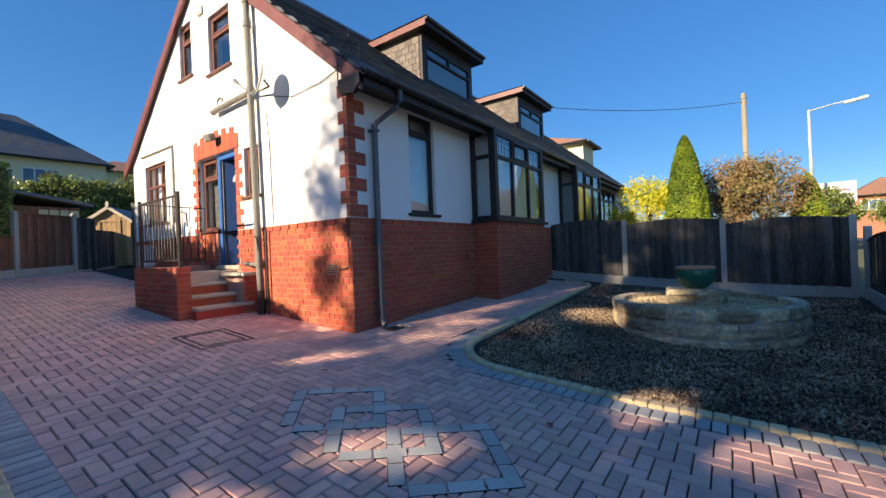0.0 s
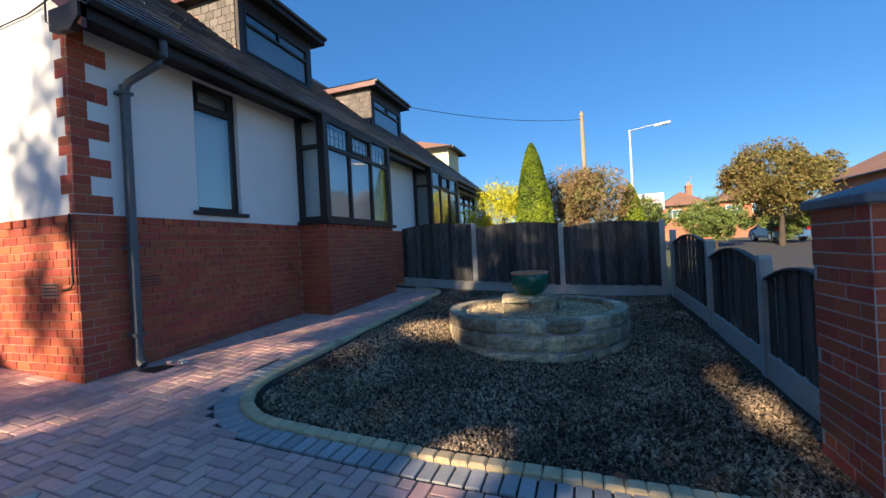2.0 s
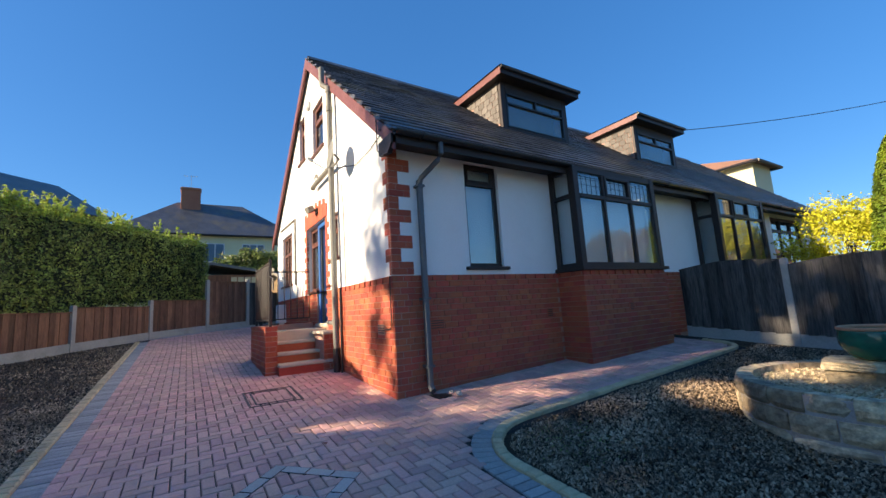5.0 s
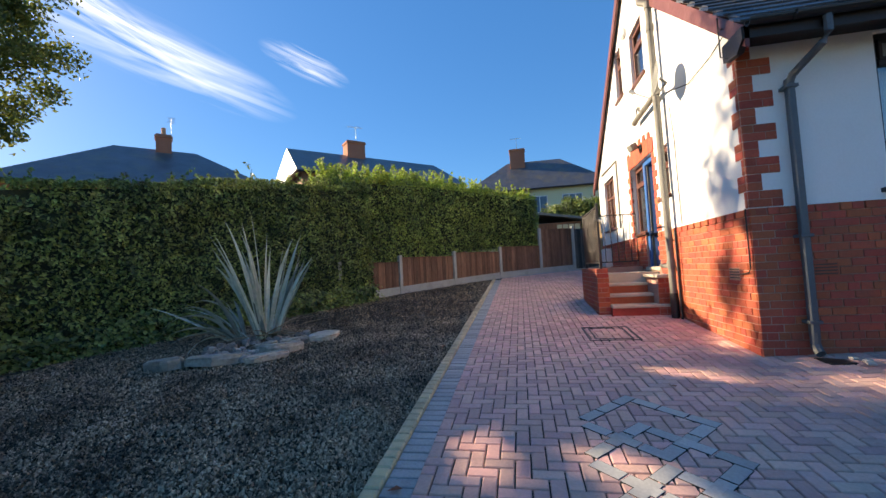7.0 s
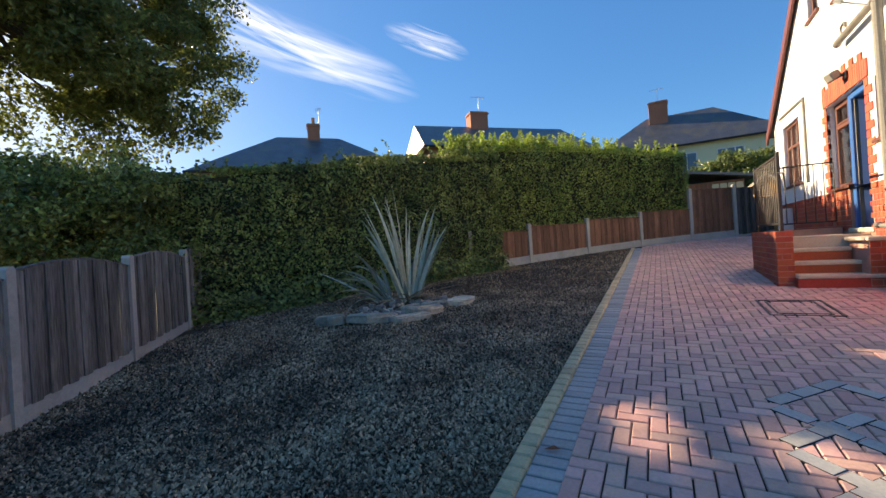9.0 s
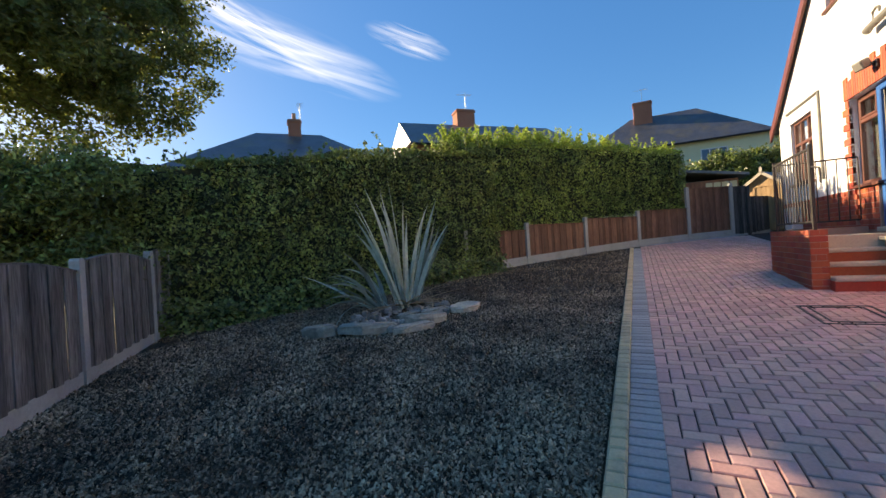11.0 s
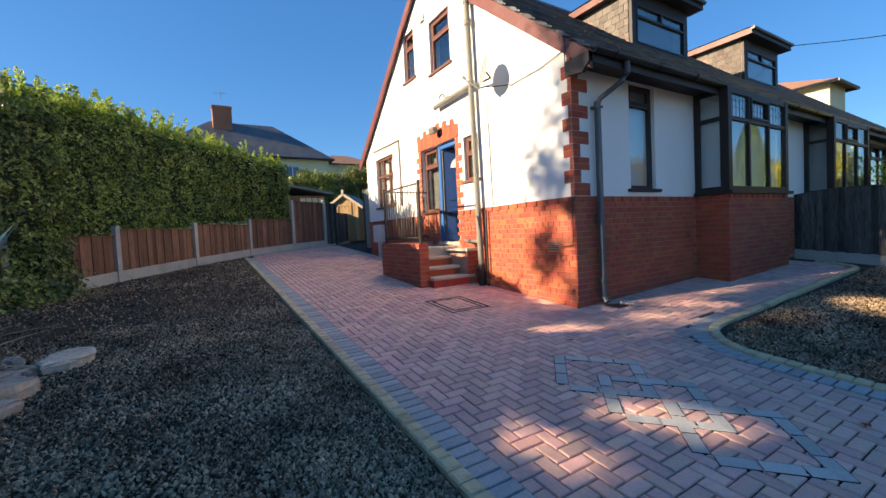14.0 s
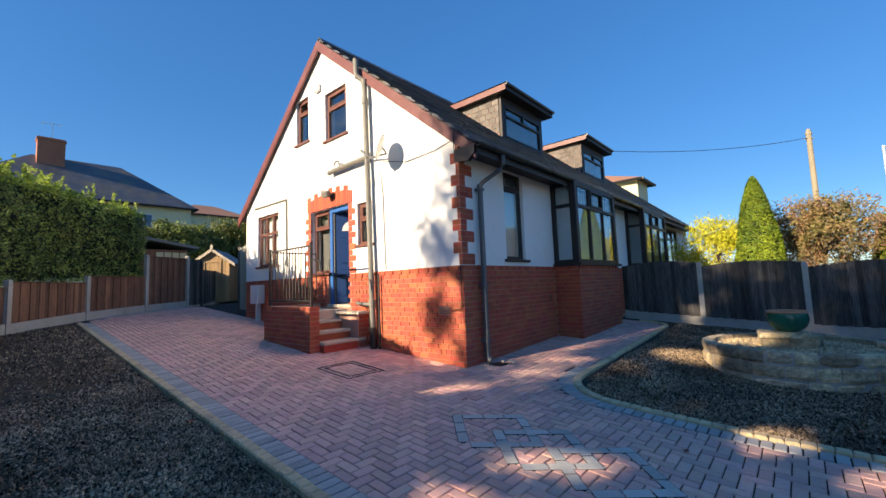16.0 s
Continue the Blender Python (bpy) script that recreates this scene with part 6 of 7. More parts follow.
hip_end = hip_house("house", -21.6, -9.5, -28.3, -19.3, 2.0, 6.1, 9.4, 4.4, M_HOUSEBRICK, M_SLATE, "brick house with a hipped slate roof behind the hedge", [(-15.2, -23.8, 0.4, 0.4, 10.3, 2)], [], "x")
hip_end.rotation_euler.z = radians(136)
hip_house("house", -10.0, -3.2, 22.0, 24.2, 0.5, 7.5, 8.6, 1.3, M_CREAMWALL, M_TILE, "cream house with a terracotta tiled roof", [], [])
for k, (x, y) in enumerate(((17.5, 57.0), (23.5, 55.0))):
    hip_house("house", x - 2.8, x + 2.8, y, y + 7, 0.5, 5.0, 7.0, 2.9, M_HOUSEBRICK, M_TILE, "red brick semi with a tiled roof across the street", [(x + 1.2, y + 3.5, 0.35, 0.4, 7.9, 2)], [("y", x - 2.2, x - 0.4, 3.4, 4.5), ("y", x + 0.5, x + 2.2, 3.4, 4.5)])
hip_house("house", -46.0, -39.0, 6.8, 13.2, 2.5, 9.0, 10.6, 2.6, M_CREAMWALL, M_TILE, "pale house with a tiled roof beyond the trees", [], [])
hip_house("house", 22.0, 31.0, 27.0, 36.0, 0.0, 4.4, 7.2, 3.5, M_HOUSEBRICK, M_TILE, "low brick bungalow with a grey tiled roof", [], [])

# tall side gate between the house corner and the back garden
gate = thing("garden_gate", (-8.75, 0.42, gz(-8.75, 0.42)), "tall pale weathered boarded side gate by the house corner", "gate")
for k in range(11):
    bm = bm_new()
    x0 = -9.45 + 0.13 * k
    box(bm, x0, x0 + 0.124, 0.40, 0.42 + 0.004 * (k % 2), gz(x0, 0.4) + 0.05, 2.74 + 0.014 * k, 0.004)
    part("board", bm, M_GATE, gate)
for z in (1.0, 2.45):
    bm = bm_new()
    box(bm, -9.45, -8.02, 0.425, 0.47, z, z + 0.09, 0.004)
    part("rail", bm, M_GATE, gate)
bm = bm_new()
box(bm, -9.56, -9.46, 0.38, 0.48, gz(-9.5, 0.4) - 0.1, 2.78, 0.006)
part("post", bm, M_FENCEDARK, gate, "dark stained gate post")

# garden shed and outbuildings beyond the gate
SHED = pose(-12.75, 0.72, gz(-12.7, 0.7), 0, 0, -38)
shed = thing("garden_shed", SHED.translation, "small tan timber summerhouse with a pale bargeboard", "shed")


def shed_part(name, bm, material, label=""):
    bmesh.ops.transform(bm, verts=bm.verts[:], matrix=SHED)
    return part(name, bm, material, shed, label)


bm = bm_new()
prism(bm, [(-0.6, 0), (0.6, 0), (0.6, 1.52), (0, 1.95), (-0.6, 1.52)], "x", -1.5, 0.0)
shed_part("wall", bm, M_SHEDWOOD)
for k in range(9):
    bm = bm_new()
    y0 = -0.6 + 0.1333 * k
    top = 1.95 - 0.7167 * max(abs(y0), abs(y0 + 0.127)) - 0.02
    prism(bm, [(y0, 0.05), (y0 + 0.127, 0.05), (y0 + 0.127, top), (y0, top)], "x", 0.002, 0.018)
    shed_part("board", bm, M_SHEDWOOD)
for sgn in (1, -1):
    bm = bm_new()
    prism(bm, [(0, 2.02), (sgn * 0.78, 1.46), (sgn * 0.78, 1.41), (0, 1.96)], "x", -1.6, 0.10)
    shed_part("roof", bm, M_COPING, "grey felted roof slope")
    bm = bm_new()
    prism(bm, [(0, 2.04), (sgn * 0.82, 1.45), (sgn * 0.82, 1.33), (0, 1.92)], "x", 0.10, 0.125)
    shed_part("bargeboard", bm, M_STEP, "pale scalloped bargeboard")
bm = bm_new()
prism(bm, [(-0.035, 1.98), (0.035, 1.98), (0.05, 2.12), (0, 2.20), (-0.05, 2.12)], "x", 0.128, 0.15)
shed_part("finial", bm, M_STEP)
bm = bm_new()
for q in ((-0.32, 0.32, 0.10, 0.16), (-0.32, -0.26, 0.16, 1.5), (0.26, 0.32, 0.16, 1.5), (-0.32, 0.32, 1.5, 1.56)):
    box(bm, 0.019, 0.04, q[0], q[1], q[2], q[3])
shed_part("door_frame", bm, M_SHEDWOOD)
out = thing("outbuilding", (-15.5, -1.0, 1.1), "low brown outbuilding with a grey felt roof", "outbuilding")
bm = bm_new()
box(bm, -17.5, -14.2, -2.4, 0.3, 1.0, 3.05)
part("wall", bm, M_FENCEBROWN, out)
bm = bm_new()
prism(bm, [(-2.7, 3.05), (-1.5, 3.55), (0.6, 3.18), (0.6, 3.08), (-1.5, 3.45), (-2.7, 2.95)], "x", -17.8, -13.9)
part("roof", bm, M_COPING, out)
for k in range(4):
    bm = bm_new()
    box(bm, -14.2, -14.16, -0.75 + k * 0.26, -0.53 + k * 0.26, 2.55, 2.95, 0.005)
    part("window_pane", bm, M_CREAMWALL, out)

# ---- street furniture ----
lp = thing("street_lamp", (6.85, 17.7, gz(6.8, 17.7)), "pale steel street lamp with an outreach arm", "street lamp")
bm = bm_new()
tube(bm, [(6.85, 17.7, 0.2), (6.83, 17.7, 2.0), (6.81, 17.66, 6.0)], [0.09, 0.07, 0.045], 10)
part("column", bm, M_GALV, lp)
bm = bm_new()
tube(bm, [(6.81, 17.66, 5.95), (7.6, 17.55, 6.05), (8.2, 17.45, 6.05)], 0.025, 7)
part("arm", bm, M_GALV, lp)
bm = bm_new()
box(bm, -0.33, 0.33, -0.09, 0.09, -0.05, 0.05, 0.03, pose(8.1, 17.45, 6.03, 0, -6, -8))
part("lantern", bm, M_WHITE, lp)
pole = thing("telegraph_pole", (4.84, 19.8, gz(4.8, 19.8)), "timber telegraph pole with a finial and wires", "utility pole")
bm = bm_new()
tube(bm, [(4.84, 19.8, 0.3), (4.84, 19.8, 7.65)], [0.14, 0.10], 10)
part("shaft", bm, M_POLE, pole)
bm = bm_new()
tube(bm, [(4.84, 19.8, 7.55), (4.84, 19.8, 7.8)], [0.13, 0.07], 8)
tube(bm, [(4.7, 19.7, 7.35), (5.0, 19.9, 7.35)], 0.03, 6)
part("cap", bm, M_POLE, pole)
bm = bm_new()
a, b = Vector((4.84, 19.8, 7.4)), Vector((-1.6, 11.0, 6.4))
tube(bm, [a.lerp(b, u) - Vector((0, 0, 1.1 * u * (1 - u))) for u in np.linspace(0, 1, 13)], 0.012, 4)
solid("overhead_wire", bm, M_BLACK, "thin overhead telephone wire to the roof", "wire")
sb = thing("signboard", (8.0, 21.5, gz(8, 21.5)), "white roadside signboard with a pink line of writing", "sign")
bm = bm_new()
box(bm, 7.32, 8.75, 21.48, 21.54, 2.5, 3.42, 0.01)
part("board", bm, M_SIGN, sb)
for x in (7.4, 8.66):
    bm = bm_new()
    tube(bm, [(x, 21.57, 0.3), (x, 21.57, 3.45)], 0.035, 6)
    part("post", bm, M_GALV, sb)
bm = bm_new()
box(bm, 7.5, 8.55, 21.47, 21.478, 3.0, 3.08)
box(bm, 7.6, 8.3, 21.47, 21.478, 2.8, 2.84)
part("writing", bm, M_SIGNPINK, sb)

CAR = (2.9, 5.8)


def car_part(name, bm, material, parent, label=""):
    bmesh.ops.translate(bm, verts=bm.verts[:], vec=(CAR[0], CAR[1], 0))
    return part(name, bm, material, parent, label)


car = thing("parked_car", (13.0 + CAR[0], 20.6 + CAR[1], gz(15.9, 26.4)), "dark blue hatchback parked across the street", "car")
cz = gz(15.9, 26.4) + 0.02
body = [(0.0, 0.35), (0.02, 0.75), (0.22, 0.95), (0.55, 1.42), (1.9, 1.45), (2.75, 0.98), (3.7, 0.85), (3.95, 0.6), (3.95, 0.3), (0.0, 0.3)]
bm = bm_new()
prism(bm, [(20.0 + u, cz + z - 0.06) for u, z in body], "x", 12.2, 13.9)
for v in bm.verts:
    if v.co.z > cz + 1.0:
        v.co.x += 0.14 if v.co.x < 13 else -0.14
bmesh.ops.bevel(bm, geom=bm.edges[:], offset=0.05, segments=2, affect="EDGES")
car_part("body", bm, M_CARBLUE, car)
bm = bm_new()
prism(bm, [(12.45, cz + 0.92), (13.65, cz + 0.92), (13.55, cz + 1.3), (12.55, cz + 1.3)], "y", 20.28, 20.34)
bmesh.ops.transform(bm, verts=bm.verts[:], matrix=Matrix.Translation((0, -0.14, 0)))
car_part("rear_window", bm, M_GLASSFAR, car)
for x in (12.32, 13.78):
    bm = bm_new()
    box(bm, x - 0.1, x + 0.1, 19.96, 20.04, cz + 0.62, cz + 0.85, 0.02)
    car_part("tail_light", bm, M_REDLAMP, car)
bm = bm_new()
box(bm, 12.8, 13.3, 19.96, 19.99, cz + 0.5, cz + 0.61, 0.004)
car_part("number_plate", bm, M_PLATE, car)
for x in (12.3, 13.8):
    for y in (20.7, 23.2):
        bm = bm_new()
        tube(bm, [(x - 0.1, y, cz + 0.3), (x + 0.1, y, cz + 0.3)], 0.31, 16)
        wh = car_part("wheel", bm, M_TYRE, car)
        bm = bm_new()
        tube(bm, [(x - 0.11, y, cz + 0.3), (x + 0.11, y, cz + 0.3)], 0.19, 12)
        car_part("rim", bm, M_CHROME, wh)


# ---- high cloud ----
def cloud_mat(name, seed):
    m = bpy.data.materials.new(name)
    m.use_nodes = True
    N, L = m.node_tree.nodes, m.node_tree.links
    for q in list(N):
        if q.type == "BSDF_PRINCIPLED":
            N.remove(q)
    tc = N.new("ShaderNodeTexCoord")
    mp = N.new("ShaderNodeMapping")
    mp.inputs["Scale"].default_value = (0.9, 2.4, 1.0)
    mp.inputs["Location"].default_value = (seed, seed * 0.7, 0)
    L.new(tc.outputs["UV"], mp.inputs["Vector"])
    nz = N.new("ShaderNodeTexNoise")
    nz.inputs["Scale"].default_value, nz.inputs["Detail"].default_value, nz.inputs["Distortion"].default_value = 1.7, 6.0, 1.3
    L.new(mp.outputs["Vector"], nz.inputs["Vector"])
    gr = N.new("ShaderNodeTexGradient")
    gr.gradient_type = "SPHERICAL"
    m2 = N.new("ShaderNodeMapping")
    m2.inputs["Location"].default_value = (-1.0, -1.0, 0)
    m2.inputs["Scale"].default_value = (2.0, 2.0, 1.0)
    L.new(tc.outputs["UV"], m2.inputs["Vector"])
    L.new(m2.outputs["Vector"], gr.inputs["Vector"])
    rg = N.new("ShaderNodeMapRange")
    rg.inputs["From Min"].default_value, rg.inputs["From Max"].default_value = 0.40, 1.0
    L.new(nz.outputs["Fac"], rg.inputs["Value"])
    mul = N.new("ShaderNodeMath")
    mul.operation = "MULTIPLY"
    L.new(rg.outputs["Result"], mul.inputs[0])
    L.new(gr.outputs["Fac"], mul.inputs[1])
    em, tr, ms = N.new("ShaderNodeEmission"), N.new("ShaderNodeBsdfTransparent"), N.new("ShaderNodeMixShader")
    em.inputs["Color"].default_value, em.inputs["Strength"].default_value = (1.0, 0.97, 0.94, 1), 0.85
    L.new(mul.outputs[0], ms.inputs[0])
    L.new(tr.outputs[0], ms.inputs[1])
    L.new(em.outputs[0], ms.inputs[2])
    L.new(ms.outputs[0], N["Material Output"].inputs["Surface"])
    return m


def cloud(yaw, up, dist, w, h, roll, seed):
    bm = bm_new()
    q = bmesh.ops.create_grid(bm, x_segments=1, y_segments=1, size=0.5)
    uv = bm.loops.layers.uv.new("uv")
    for fc in bm.faces:
        for lo in fc.loops:
            lo[uv].uv = (lo.vert.co.x + 0.5, lo.vert.co.y + 0.5)
    at = Vector((-math.sin(radians(yaw)) * math.cos(radians(up)), math.cos(radians(yaw)) * math.cos(radians(up)), math.sin(radians(up)))) * dist
    ob = new("backdrop", mesh_of("backdrop", bm, cloud_mat("cirrus", seed)))
    ob.matrix_world = look(at, (0, 0, 0), roll) @ Matrix.Diagonal((w, h, 1, 1)) 
    tagged(ob, "thin white streak of high cirrus cloud", "cloud", kind="structure")


cloud(136, 26, 1500, 820, 190, 15, 3.1)
cloud(142, 29, 1500, 620, 110, 24, 5.2)
cloud(119, 27.5, 1500, 300, 90, 20, 8.3)


# ---- pieces of walls, roof and paving ----
BH, BL, BJ = 0.0745, 0.215, 0.0097
COURSE = BH + BJ


def brick_template(length, depth=0.05):
    """A brick seen on its face: length along x, face at y = 0, depth behind it, height along z from 0."""
    v, f = chamfered(length, BH, depth, 0.003)
    return [(p[0], -p[2], p[1] + BH / 2) for p in v], [tuple(reversed(q)) for q in f]


def brick_courses(u0, u1, z0, z1, ground, skip, proud_top=False, seed=0):
    """Brick places (u, z, kind) over a stretch of wall; kind is full, half or a proud header in the top course."""
    out = []
    n = int(round((z1 - z0) / COURSE))
    for r in range(n):
        z = z1 - (r + 1) * COURSE + BJ * 0.5
        top = proud_top and r == 0
        header = (not top) and r % 6 == 4
        step = 0.1125 if (top or header) else 0.225
        u = u0 + (0 if r % 2 else -step / 2)
        k = 0
        while u < u1 - 0.01:
            a, b = max(u, u0), min(u + step, u1)
            mid = (a + b) / 2
            if b - a > 0.05 and z + BH > ground(mid) - 0.03 and not any(s[0] < mid < s[1] and s[2] < z + BH / 2 < s[3] for s in skip):
                out.append((mid, z, b - a - 0.0065, top and k % 2 == 0))
            u += step
            k += 1
    return out


def lay(parent, places, frame_of, near_of, near, label):
    """Lays bricks on a wall face; frame_of(u, z, out) gives the pose, near_of orders them."""
    by = {}
    for u, z, ln, proud in places:
        by.setdefault(round(ln / 0.0275) * 0.0275 if abs(ln - 0.2152) > 0.02 and abs(ln - 0.1027) > 0.02 else (0.2152 if ln > 0.15 else 0.1027), []).append((u, z, proud))
    left = near
    for ln in sorted(by, reverse=True):
        pl = sorted(by[ln], key=lambda p: near_of(p[0], p[1]))
        take = min(left, int(near * 0.7) if ln > 0.2 else left, len(pl))
        rr = random.Random(len(pl))
        ms = [frame_of(u, z, (0.014 if proud else 0.0) + rr.uniform(-0.0015, 0.0015)) for u, z, proud in pl]
        pieces(parent, "brick", brick_template(max(ln, 0.03)), ms, take, M_BRICK, label)
        left -= take


def gable_frame(u, z, out):
    return pose(u, -0.004 - out, z)


def front_frame(at):
    return lambda u, z, out: pose(at + 0.004 + out, u, z, 0, 0, 90)


skip_gable = [(DOORWAY[0], DOORWAY[1], 0.0, PL), (-4.28, -3.0, 0.0, 0.9)]
lay(wall_base_gable, brick_courses(-8.0, 0.0, 0.0, PL, lambda u: gz(u, 0), skip_gable, True), gable_frame, lambda u, z: abs(u), 260, "red bricks of the plinth")
fr = [(u, z, l, p) for u, z, l, p in brick_courses(0.0, BAY[0], -0.05, PL, lambda u: gz(0, u), [], True)]
lay(wall_base_front, fr, front_frame(0.0), lambda u, z: abs(u), 150, "red bricks of the plinth")
lay(wall_base_front, brick_courses(BAY[1], 8.2, 0.0, PL, lambda u: gz(0, u), [], True), front_frame(0.0), lambda u, z: u, 0, "red bricks of the plinth")
lay(wall_base_front, brick_courses(BAY[0], BAY[1], 0.0, PL, lambda u: gz(0.5, u), [], True), front_frame(BAY_X), lambda u, z: u, 100, "red bricks of the bay base")
lay(wall_base_front, brick_courses(0.0, BAY_X, 0.0, PL, lambda u: gz(u, 3.2), [], True), lambda u, z, out: pose(u, BAY[0] - 0.004 - out, z), lambda u, z: u, 50, "red bricks of the bay base")
lay(low_wall, brick_courses(-4.28, -2.53, 0.1, 0.995, lambda u: gz(u, -1.2), []), lambda u, z, out: pose(u, -1.194 - out, z), lambda u, z: -u, 120, "red bricks of the low wall")
lay(low_wall, brick_courses(-1.19, -1.0, 0.1, 0.995, lambda u: gz(-2.5, u), []), lambda u, z, out: pose(-2.526 + out, u, z, 0, 0, 90), lambda u, z: -u, 20, "red bricks of the low wall")
lay(stub_wall, brick_courses(-0.26, 0.0, 0.1, 0.79, lambda u: 0.2, []), lambda u, z, out: pose(-2.376 + out, u, z, 0, 0, 90), lambda u, z: -u, 20, "red bricks of the short wall")
lay(side_base, brick_courses(-4.45, -3.82, 0.9, 1.6, lambda u: 0.5, []), lambda u, z, out: pose(u, 0.026 - out, z), lambda u, z: -u, 40, "red bricks under the side light")
for face in range(4):
    c0, c1 = (0.10, 0.64) if face % 2 == 0 else (5.83, 6.37)
    ff = {0: lambda u, z, o: pose(5.826 - o, u, z, 0, 0, -90), 1: lambda u, z, o: pose(u, 0.096 - o, z), 2: lambda u, z, o: pose(6.374 + o, u, z, 0, 0, 90), 3: lambda u, z, o: pose(u, 0.644 + o, z, 0, 0, 180)}[face]
    lay(pillar_core, brick_courses(c0, c1, -0.4, 1.20, lambda u: -0.4, []), ff, lambda u, z: z, 40, "red bricks of the pillar")

# corner quoins: bands of brick that reach in turn along each face
rr = random.Random(4)
for k in range(11):
    z0 = PL + 0.012 + k * 0.1835
    if z0 + 0.17 > 3.62:
        break
    on_front = k % 2 == 0
    lf, lg = (0.335, 0.06) if on_front else (0.150, 0.17)
    for w1, face in ((lf, "x"), (lg, "y")):
        bm = bm_new()
        if face == "x":
            box(bm, -0.015, 0.005, 0.002, w1 - 0.005, z0 - 0.004, z0 + 0.176)
        else:
            box(bm, -w1 + 0.005, -0.002, -0.005, 0.015, z0 - 0.004, z0 + 0.176)
        ob = new("quoin_bed", mesh_of("quoin_bed", bm, M_MORTAR))
        ob.parent = wall_front if face == "x" else wall_gable
    for c in range(2):
        z = z0 + c * 0.091
        for w0, w1, face in ((0.0, lf, "x"), (0.0, lg, "y")):
            cuts = [w0, 0.11 if c else 0.225, w1] if w1 > 0.24 else [w0, w1]
            for a, b in zip(cuts, cuts[1:]):
                if b - a < 0.03:
                    continue
                bm = bm_new()
                if face == "x":
                    box(bm, -0.02, 0.010, a + (0.0 if a == 0 else 0.004), b - 0.004, z, z + 0.083, 0.003)
                else:
                    box(bm, -b + 0.004, -a - (0.011 if a == 0 else 0.004), -0.010, 0.02, z, z + 0.083, 0.003)
                ob = new("brick", mesh_of("brick", bm, M_BRICK))
                ob.parent = wall_front if face == "x" else wall_gable

# entrance surround: toothed jambs and a castellated flat arch
for k in range(12):
    z0 = PL + 0.012 + k * 0.1225
    if z0 > 3.02:
        break
    for side, xe in ((-1, DOORWAY[0]), (1, DOORWAY[1])):
        ln = 0.225 if k % 2 == 0 else 0.115
        bm = bm_new()
        x0, x1 = (xe - ln, xe) if side < 0 else (xe, xe + ln)
        box(bm, x0, x1, -0.014, 0.04, z0, z0 + 0.114, 0.004)
        ob = new("brick", mesh_of("brick", bm, M_BRICK))
        ob.parent = wall_gable
for k in range(24):
    x0 = DOORWAY[0] - 0.13 + k * 0.0729
    rise = 0.10 * (1 - ((k - 11.5) / 12) ** 2)
    tall = 0.105 if k % 4 < 2 else 0.0
    bm = bm_new()
    box(bm, x0, x0 + 0.066, -0.022, 0.04, 3.085, 3.33 + rise + tall, 0.004)
    ob = new("brick", mesh_of("brick", bm, M_BRICK))
    ob.parent = wall_gable

# roof slates
SL_W, SL_H = 0.30, 0.205
pitch = math.atan(SLOPE)
length = math.hypot(EAVE_X - RIDGE_X, RIDGE_Z - EAVE_Z)
tv, tf = chamfered(SL_W - 0.010, SL_H + 0.045, 0.024, 0.003)
front = []
rr = random.Random(9)
for r in range(int(length / SL_H)):
    d = (r + 0.5) * SL_H
    x, z = EAVE_X + 0.03 - d * math.cos(pitch), EAVE_Z + 0.012 + d * math.sin(pitch) - 0.02
    y = -0.08 + (SL_W / 2 if r % 2 else SL_W * 0.25)
    while y < HOUSE_END + 0.2:
        hidden = any(abs(y - yc) < D_W - 0.05 and x < D_X - 0.2 and z < D_TOP - 0.1 for yc in (4.46, 9.42))
        if not hidden:
            tilt = 5.6 + rr.uniform(-1.0, 1.0)
            m = Matrix.Translation((x, y, z + 0.028)) @ Matrix.Rotation(pitch - radians(tilt), 4, "Y") @ pose(0, 0, 0, 0, 0, 90 + rr.uniform(-0.5, 0.5))
            front.append(m)
        y += SL_W
front.sort(key=lambda m: m.translation.y + 0.6 * (m.translation.z - 3.4))
pieces(roof, "slate", (tv, tf), front, 300, M_SLATE, "courses of grey roof slates")
for k in range(int(HOUSE_END / 0.45)):
    bm = bm_new()
    y0 = -0.06 + k * 0.45
    prism(bm, [(RIDGE_X - 0.15, RIDGE_Z - 0.07), (RIDGE_X, RIDGE_Z + 0.085), (RIDGE_X + 0.15, RIDGE_Z - 0.07), (RIDGE_X + 0.13, RIDGE_Z - 0.10), (RIDGE_X, RIDGE_Z + 0.045), (RIDGE_X - 0.13, RIDGE_Z - 0.10)], "y", y0, y0 + 0.44 + 0.02 * (k % 2))
    ob = new("ridge_tile", mesh_of("ridge_tile", bm, M_SLATE))
    ob.parent = roof

# drive: bedding and herringbone blocks
def on_drive(x, y):
    if y < KERB_Y + 0.255 or x < west_x(y) + 0.30 or x > 9.0:
        return False
    if x < 0.0 and y > 0.0:
        return False
    if in_bed(x, y, 0.30 if y < 1.2 else 0.12) or y > 6.15:
        return False
    if y > PATH_END and x > BED_CORNER[0] - PATH_R and math.hypot(x - BED_CORNER[0] + PATH_R, y - PATH_END) > PATH_R - 0.12:
        return False
    if x < BAY_X - 0.02 and BAY[0] < y < BAY[1]:
        return False
    return True


bed_sheet = grid_sheet("pavement", [-12 + 0.35 * k for k in range(61)], [KERB_Y + 0.05 + 0.35 * k for k in range(28)], lambda x, y: gz(x, y) - 0.018 if not in_bed(x, y, -0.3) else gz(x, y) - 0.3, M_SAND)
drive = new("pavement", bed_sheet)
ORIGIN[drive.name] = Vector((0, 0, 0))
tagged(drive, "red block-paved drive in herringbone with blue-grey bands", "paving", kind="structure")
U = 0.1
rr = random.Random(2)
full_h, full_v, half = [], [], []


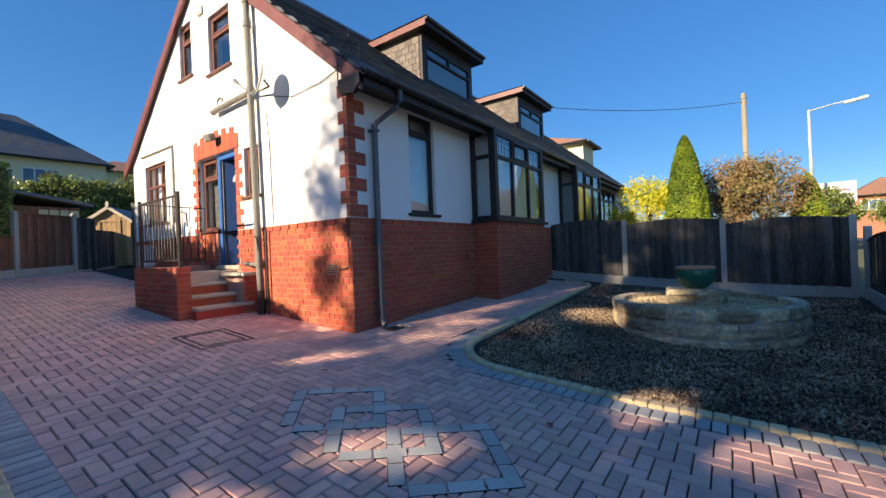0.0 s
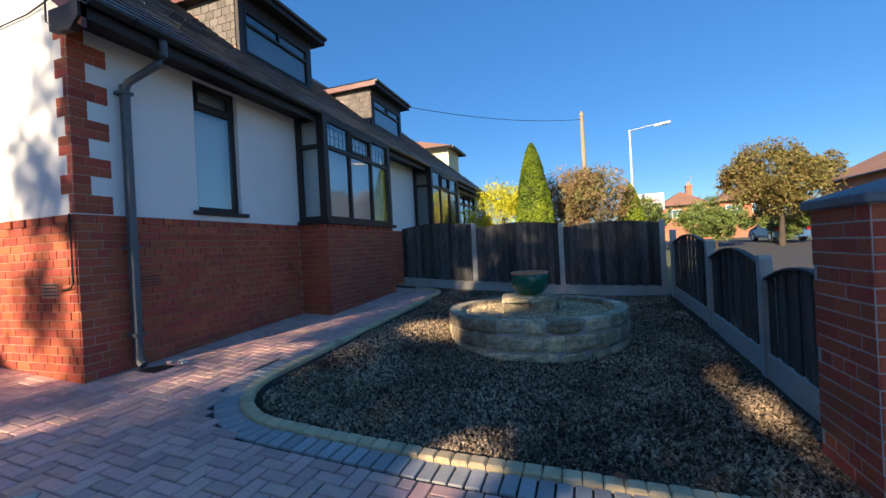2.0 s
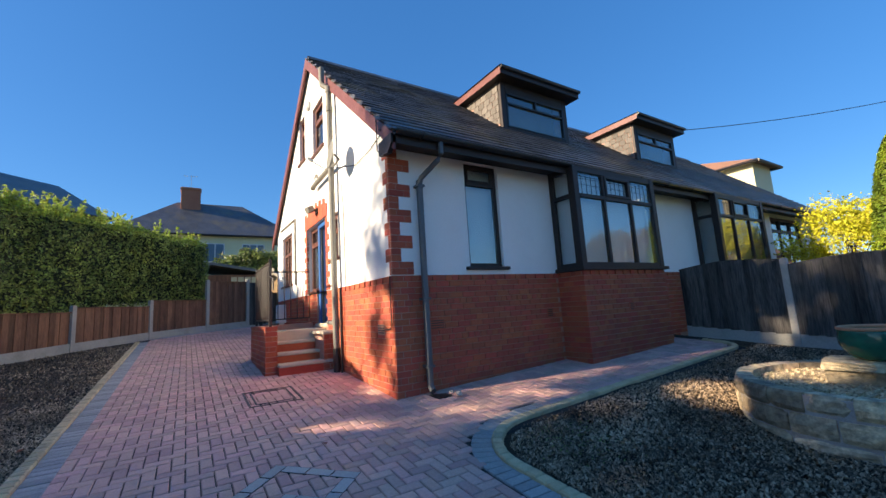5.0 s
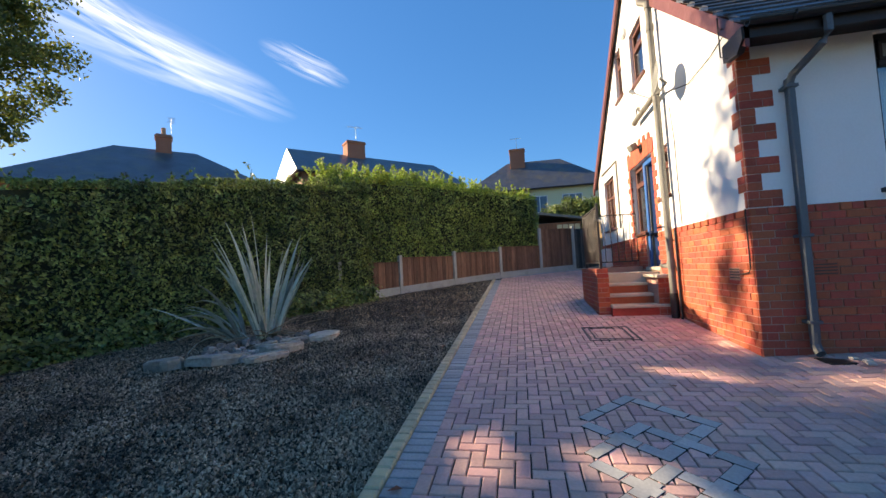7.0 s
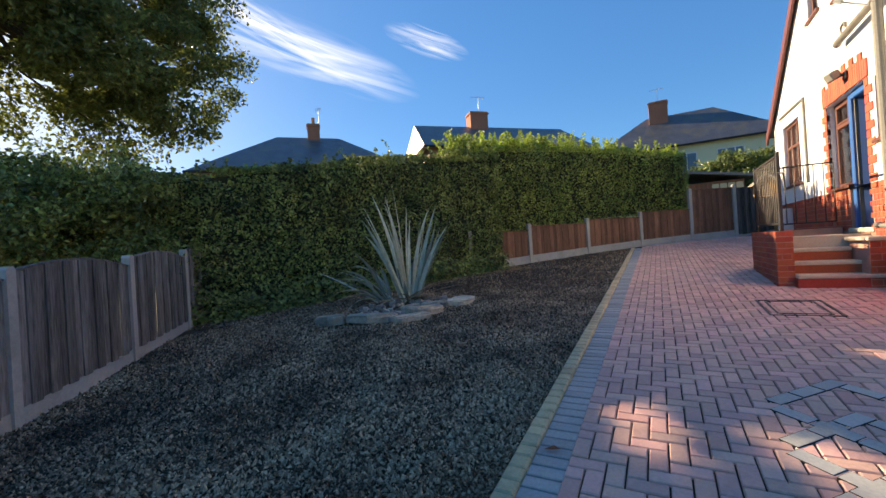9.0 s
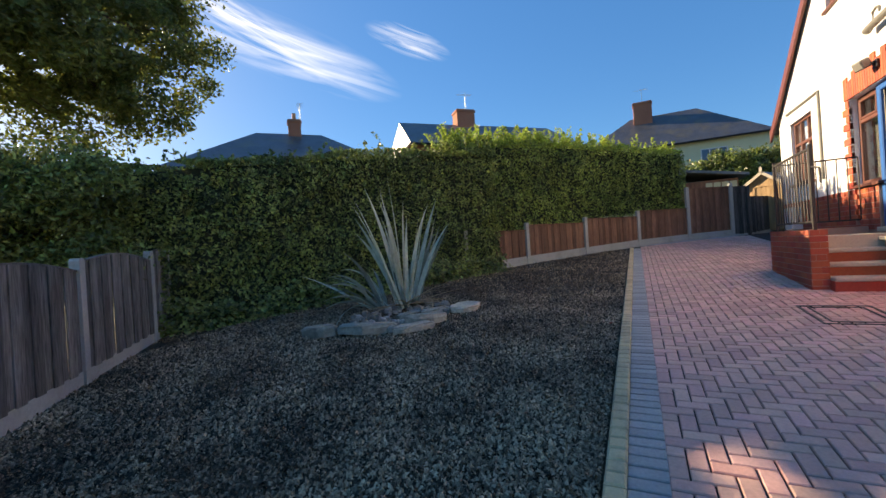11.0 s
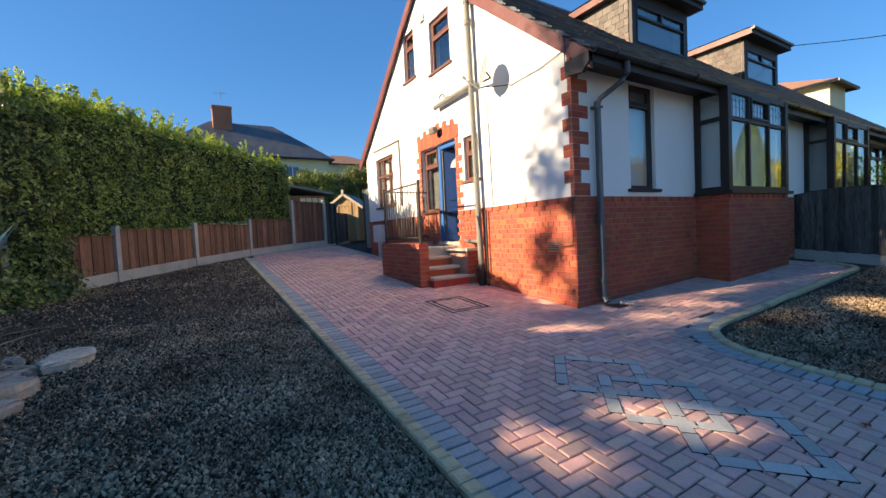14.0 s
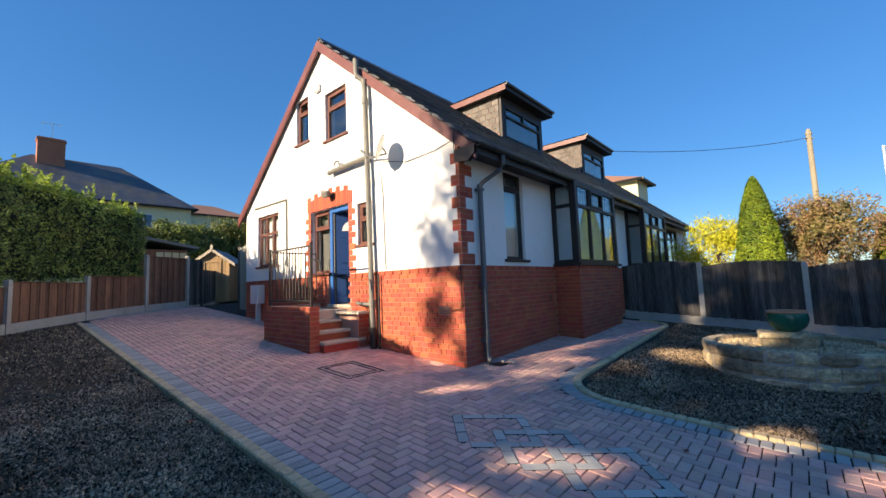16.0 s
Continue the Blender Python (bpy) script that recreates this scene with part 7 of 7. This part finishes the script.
def inside_cover(x, y):
    return -1.58 < x < -0.78 and -1.64 < y < -0.98


for i in range(-121, 92):
    for j in range(-35, 63):
        c = (i + j) % 4
        if c not in (0, 2):
            continue
        cells = ((i, j), (i + 1, j)) if c == 0 else ((i, j), (i, j + 1))
        ctr = [((a + 0.5) * U, (b + 0.5) * U) for a, b in cells]
        ok = [on_drive(*q) for q in ctr]
        dz = rr.uniform(-0.0022, 0.0022)
        if all(ok):
            x, y = (ctr[0][0] + ctr[1][0]) / 2, (ctr[0][1] + ctr[1][1]) / 2
            (full_h if c == 0 else full_v).append(ground_frame(x, y, dz, (0 if c == 0 else 90) + rr.uniform(-0.5, 0.5)))
        elif any(ok):
            x, y = ctr[ok.index(True)]
            half.append(ground_frame(x, y, dz))
spot = Vector((1.8, -2.0, 0))
blocks = full_h + full_v
blocks.sort(key=lambda m: (m.translation - spot).xy.length)
pieces(drive, "paving_block", chamfered(2 * U - 0.0095, U - 0.0095, 0.05, 0.006), blocks, 300, M_PINK, "red herringbone paving blocks")
pieces(drive, "half_block", chamfered(U - 0.0095, U - 0.0095, 0.05, 0.006), half, 0, M_PINK, "cut paving blocks at the edges")

# motif of three overlapping squares in blue-grey blocks, set diagonally
motif, strips = [], []
S2 = math.sqrt(0.5)


def uv_xy(u, v):
    return (u + v) * S2, (v - u) * S2


for u0, v0 in ((1.945, -0.395), (2.345, -0.045), (2.735, 0.36)):
    s = 0.76
    for k in range(4):
        for q in range(3):
            t = 0.05 + (q + 0.5) * (s - 0.1) / 3 + (-0.05 if k in (0, 2) else 0.05)
            u, v, turn = ((u0 + t, v0 + 0.05, -45), (u0 + s - 0.05, v0 + t, 45), (u0 + t + 0.1, v0 + s - 0.05, -45), (u0 + 0.05, v0 + t, 45))[k]
            x, y = uv_xy(u, v)
            motif.append(ground_frame(x, y, 0.0058, turn))
            strips.append(ground_frame(x, y, 0.0038, turn))
pieces(drive, "joint_strip", chamfered(0.210, 0.104, 0.03, 0.001), strips, 0, M_SAND, "dark joints of the motif")
pieces(drive, "blue_block", chamfered(0.209, 0.099, 0.03, 0.004), motif, 40, M_MOTIF, "blue-grey motif blocks")

# blue-grey border and buff kerb
border, kerb_n, kerb = [], [], new("kerb", grid_sheet("kerb", [-10 + 0.5 * k for k in range(39)], [KERB_Y - 0.05, KERB_Y + 0.045], lambda x, y: gz(x, y) - 0.01, M_SAND))
ORIGIN[kerb.name] = Vector((0, 0, 0))
tagged(kerb, "buff concrete kerb blocks edging the gravel beds", "kerb", kind="structure")
rr = random.Random(6)
x = -9.2
while x < 9.0:
    border.append(ground_frame(x, KERB_Y + 0.15, rr.uniform(-0.002, 0.002), 90 + rr.uniform(-0.6, 0.6)))
    x += U
x = -9.2
while x < 9.0:
    kerb_n.append(ground_frame(x, KERB_Y, 0.03 + rr.uniform(-0.003, 0.003) + 0.012 * noise.noise(Vector((x * 0.5, 0, 3))), rr.uniform(-1, 1)))
    x += U * 1.12
for (xa, ya), (xb, yb) in zip(WEST_POSTS[3:], WEST_POSTS[4:]):
    ln = math.hypot(xb - xa, yb - ya)
    for k in range(int(ln / U)):
        w = (k + 0.5) * U / ln
        px, py = xa + (xb - xa) * w, ya + (yb - ya) * w
        border.append(ground_frame(px + 0.18 * (yb - ya) / ln, py - 0.18 * (xb - xa) / ln, 0.002, math.degrees(math.atan2(yb - ya, xb - xa)) + 90))


def along(pts, step):
    """Evenly spaced places with headings along a line of points."""
    out, carry = [], step / 2
    for (xa, ya), (xb, yb) in zip(pts, pts[1:]):
        ln = math.hypot(xb - xa, yb - ya)
        d = carry
        while d < ln:
            out.append((xa + (xb - xa) * d / ln, ya + (yb - ya) * d / ln, math.degrees(math.atan2(yb - ya, xb - xa))))
            d += step
        carry = d - ln
    return out


for x, y, a in along(bed_edge(0.20), U):
    if y < 1.25:
        border.append(ground_frame(x, y, rr.uniform(-0.002, 0.002), a + 90 + rr.uniform(-1, 1)))
for x, y, a in along(bed_edge(0.05), U * 1.12):
    kerb_n.append(ground_frame(x, y, 0.03 + rr.uniform(-0.003, 0.003), a + rr.uniform(-1.5, 1.5)))
border.sort(key=lambda m: (m.translation - Vector((2.0, -2.4, 0))).xy.length)
kerb_n.sort(key=lambda m: (m.translation - Vector((2.0, -2.4, 0))).xy.length)
pieces(drive, "border_block", chamfered(0.194, U - 0.013, 0.05, 0.005), border, 200, M_BLUE, "blue-grey border blocks")
pieces(kerb, "kerb_stone", chamfered(U * 1.06, 0.105, 0.1, 0.012), kerb_n, 220, M_KERB, "buff kerb blocks")
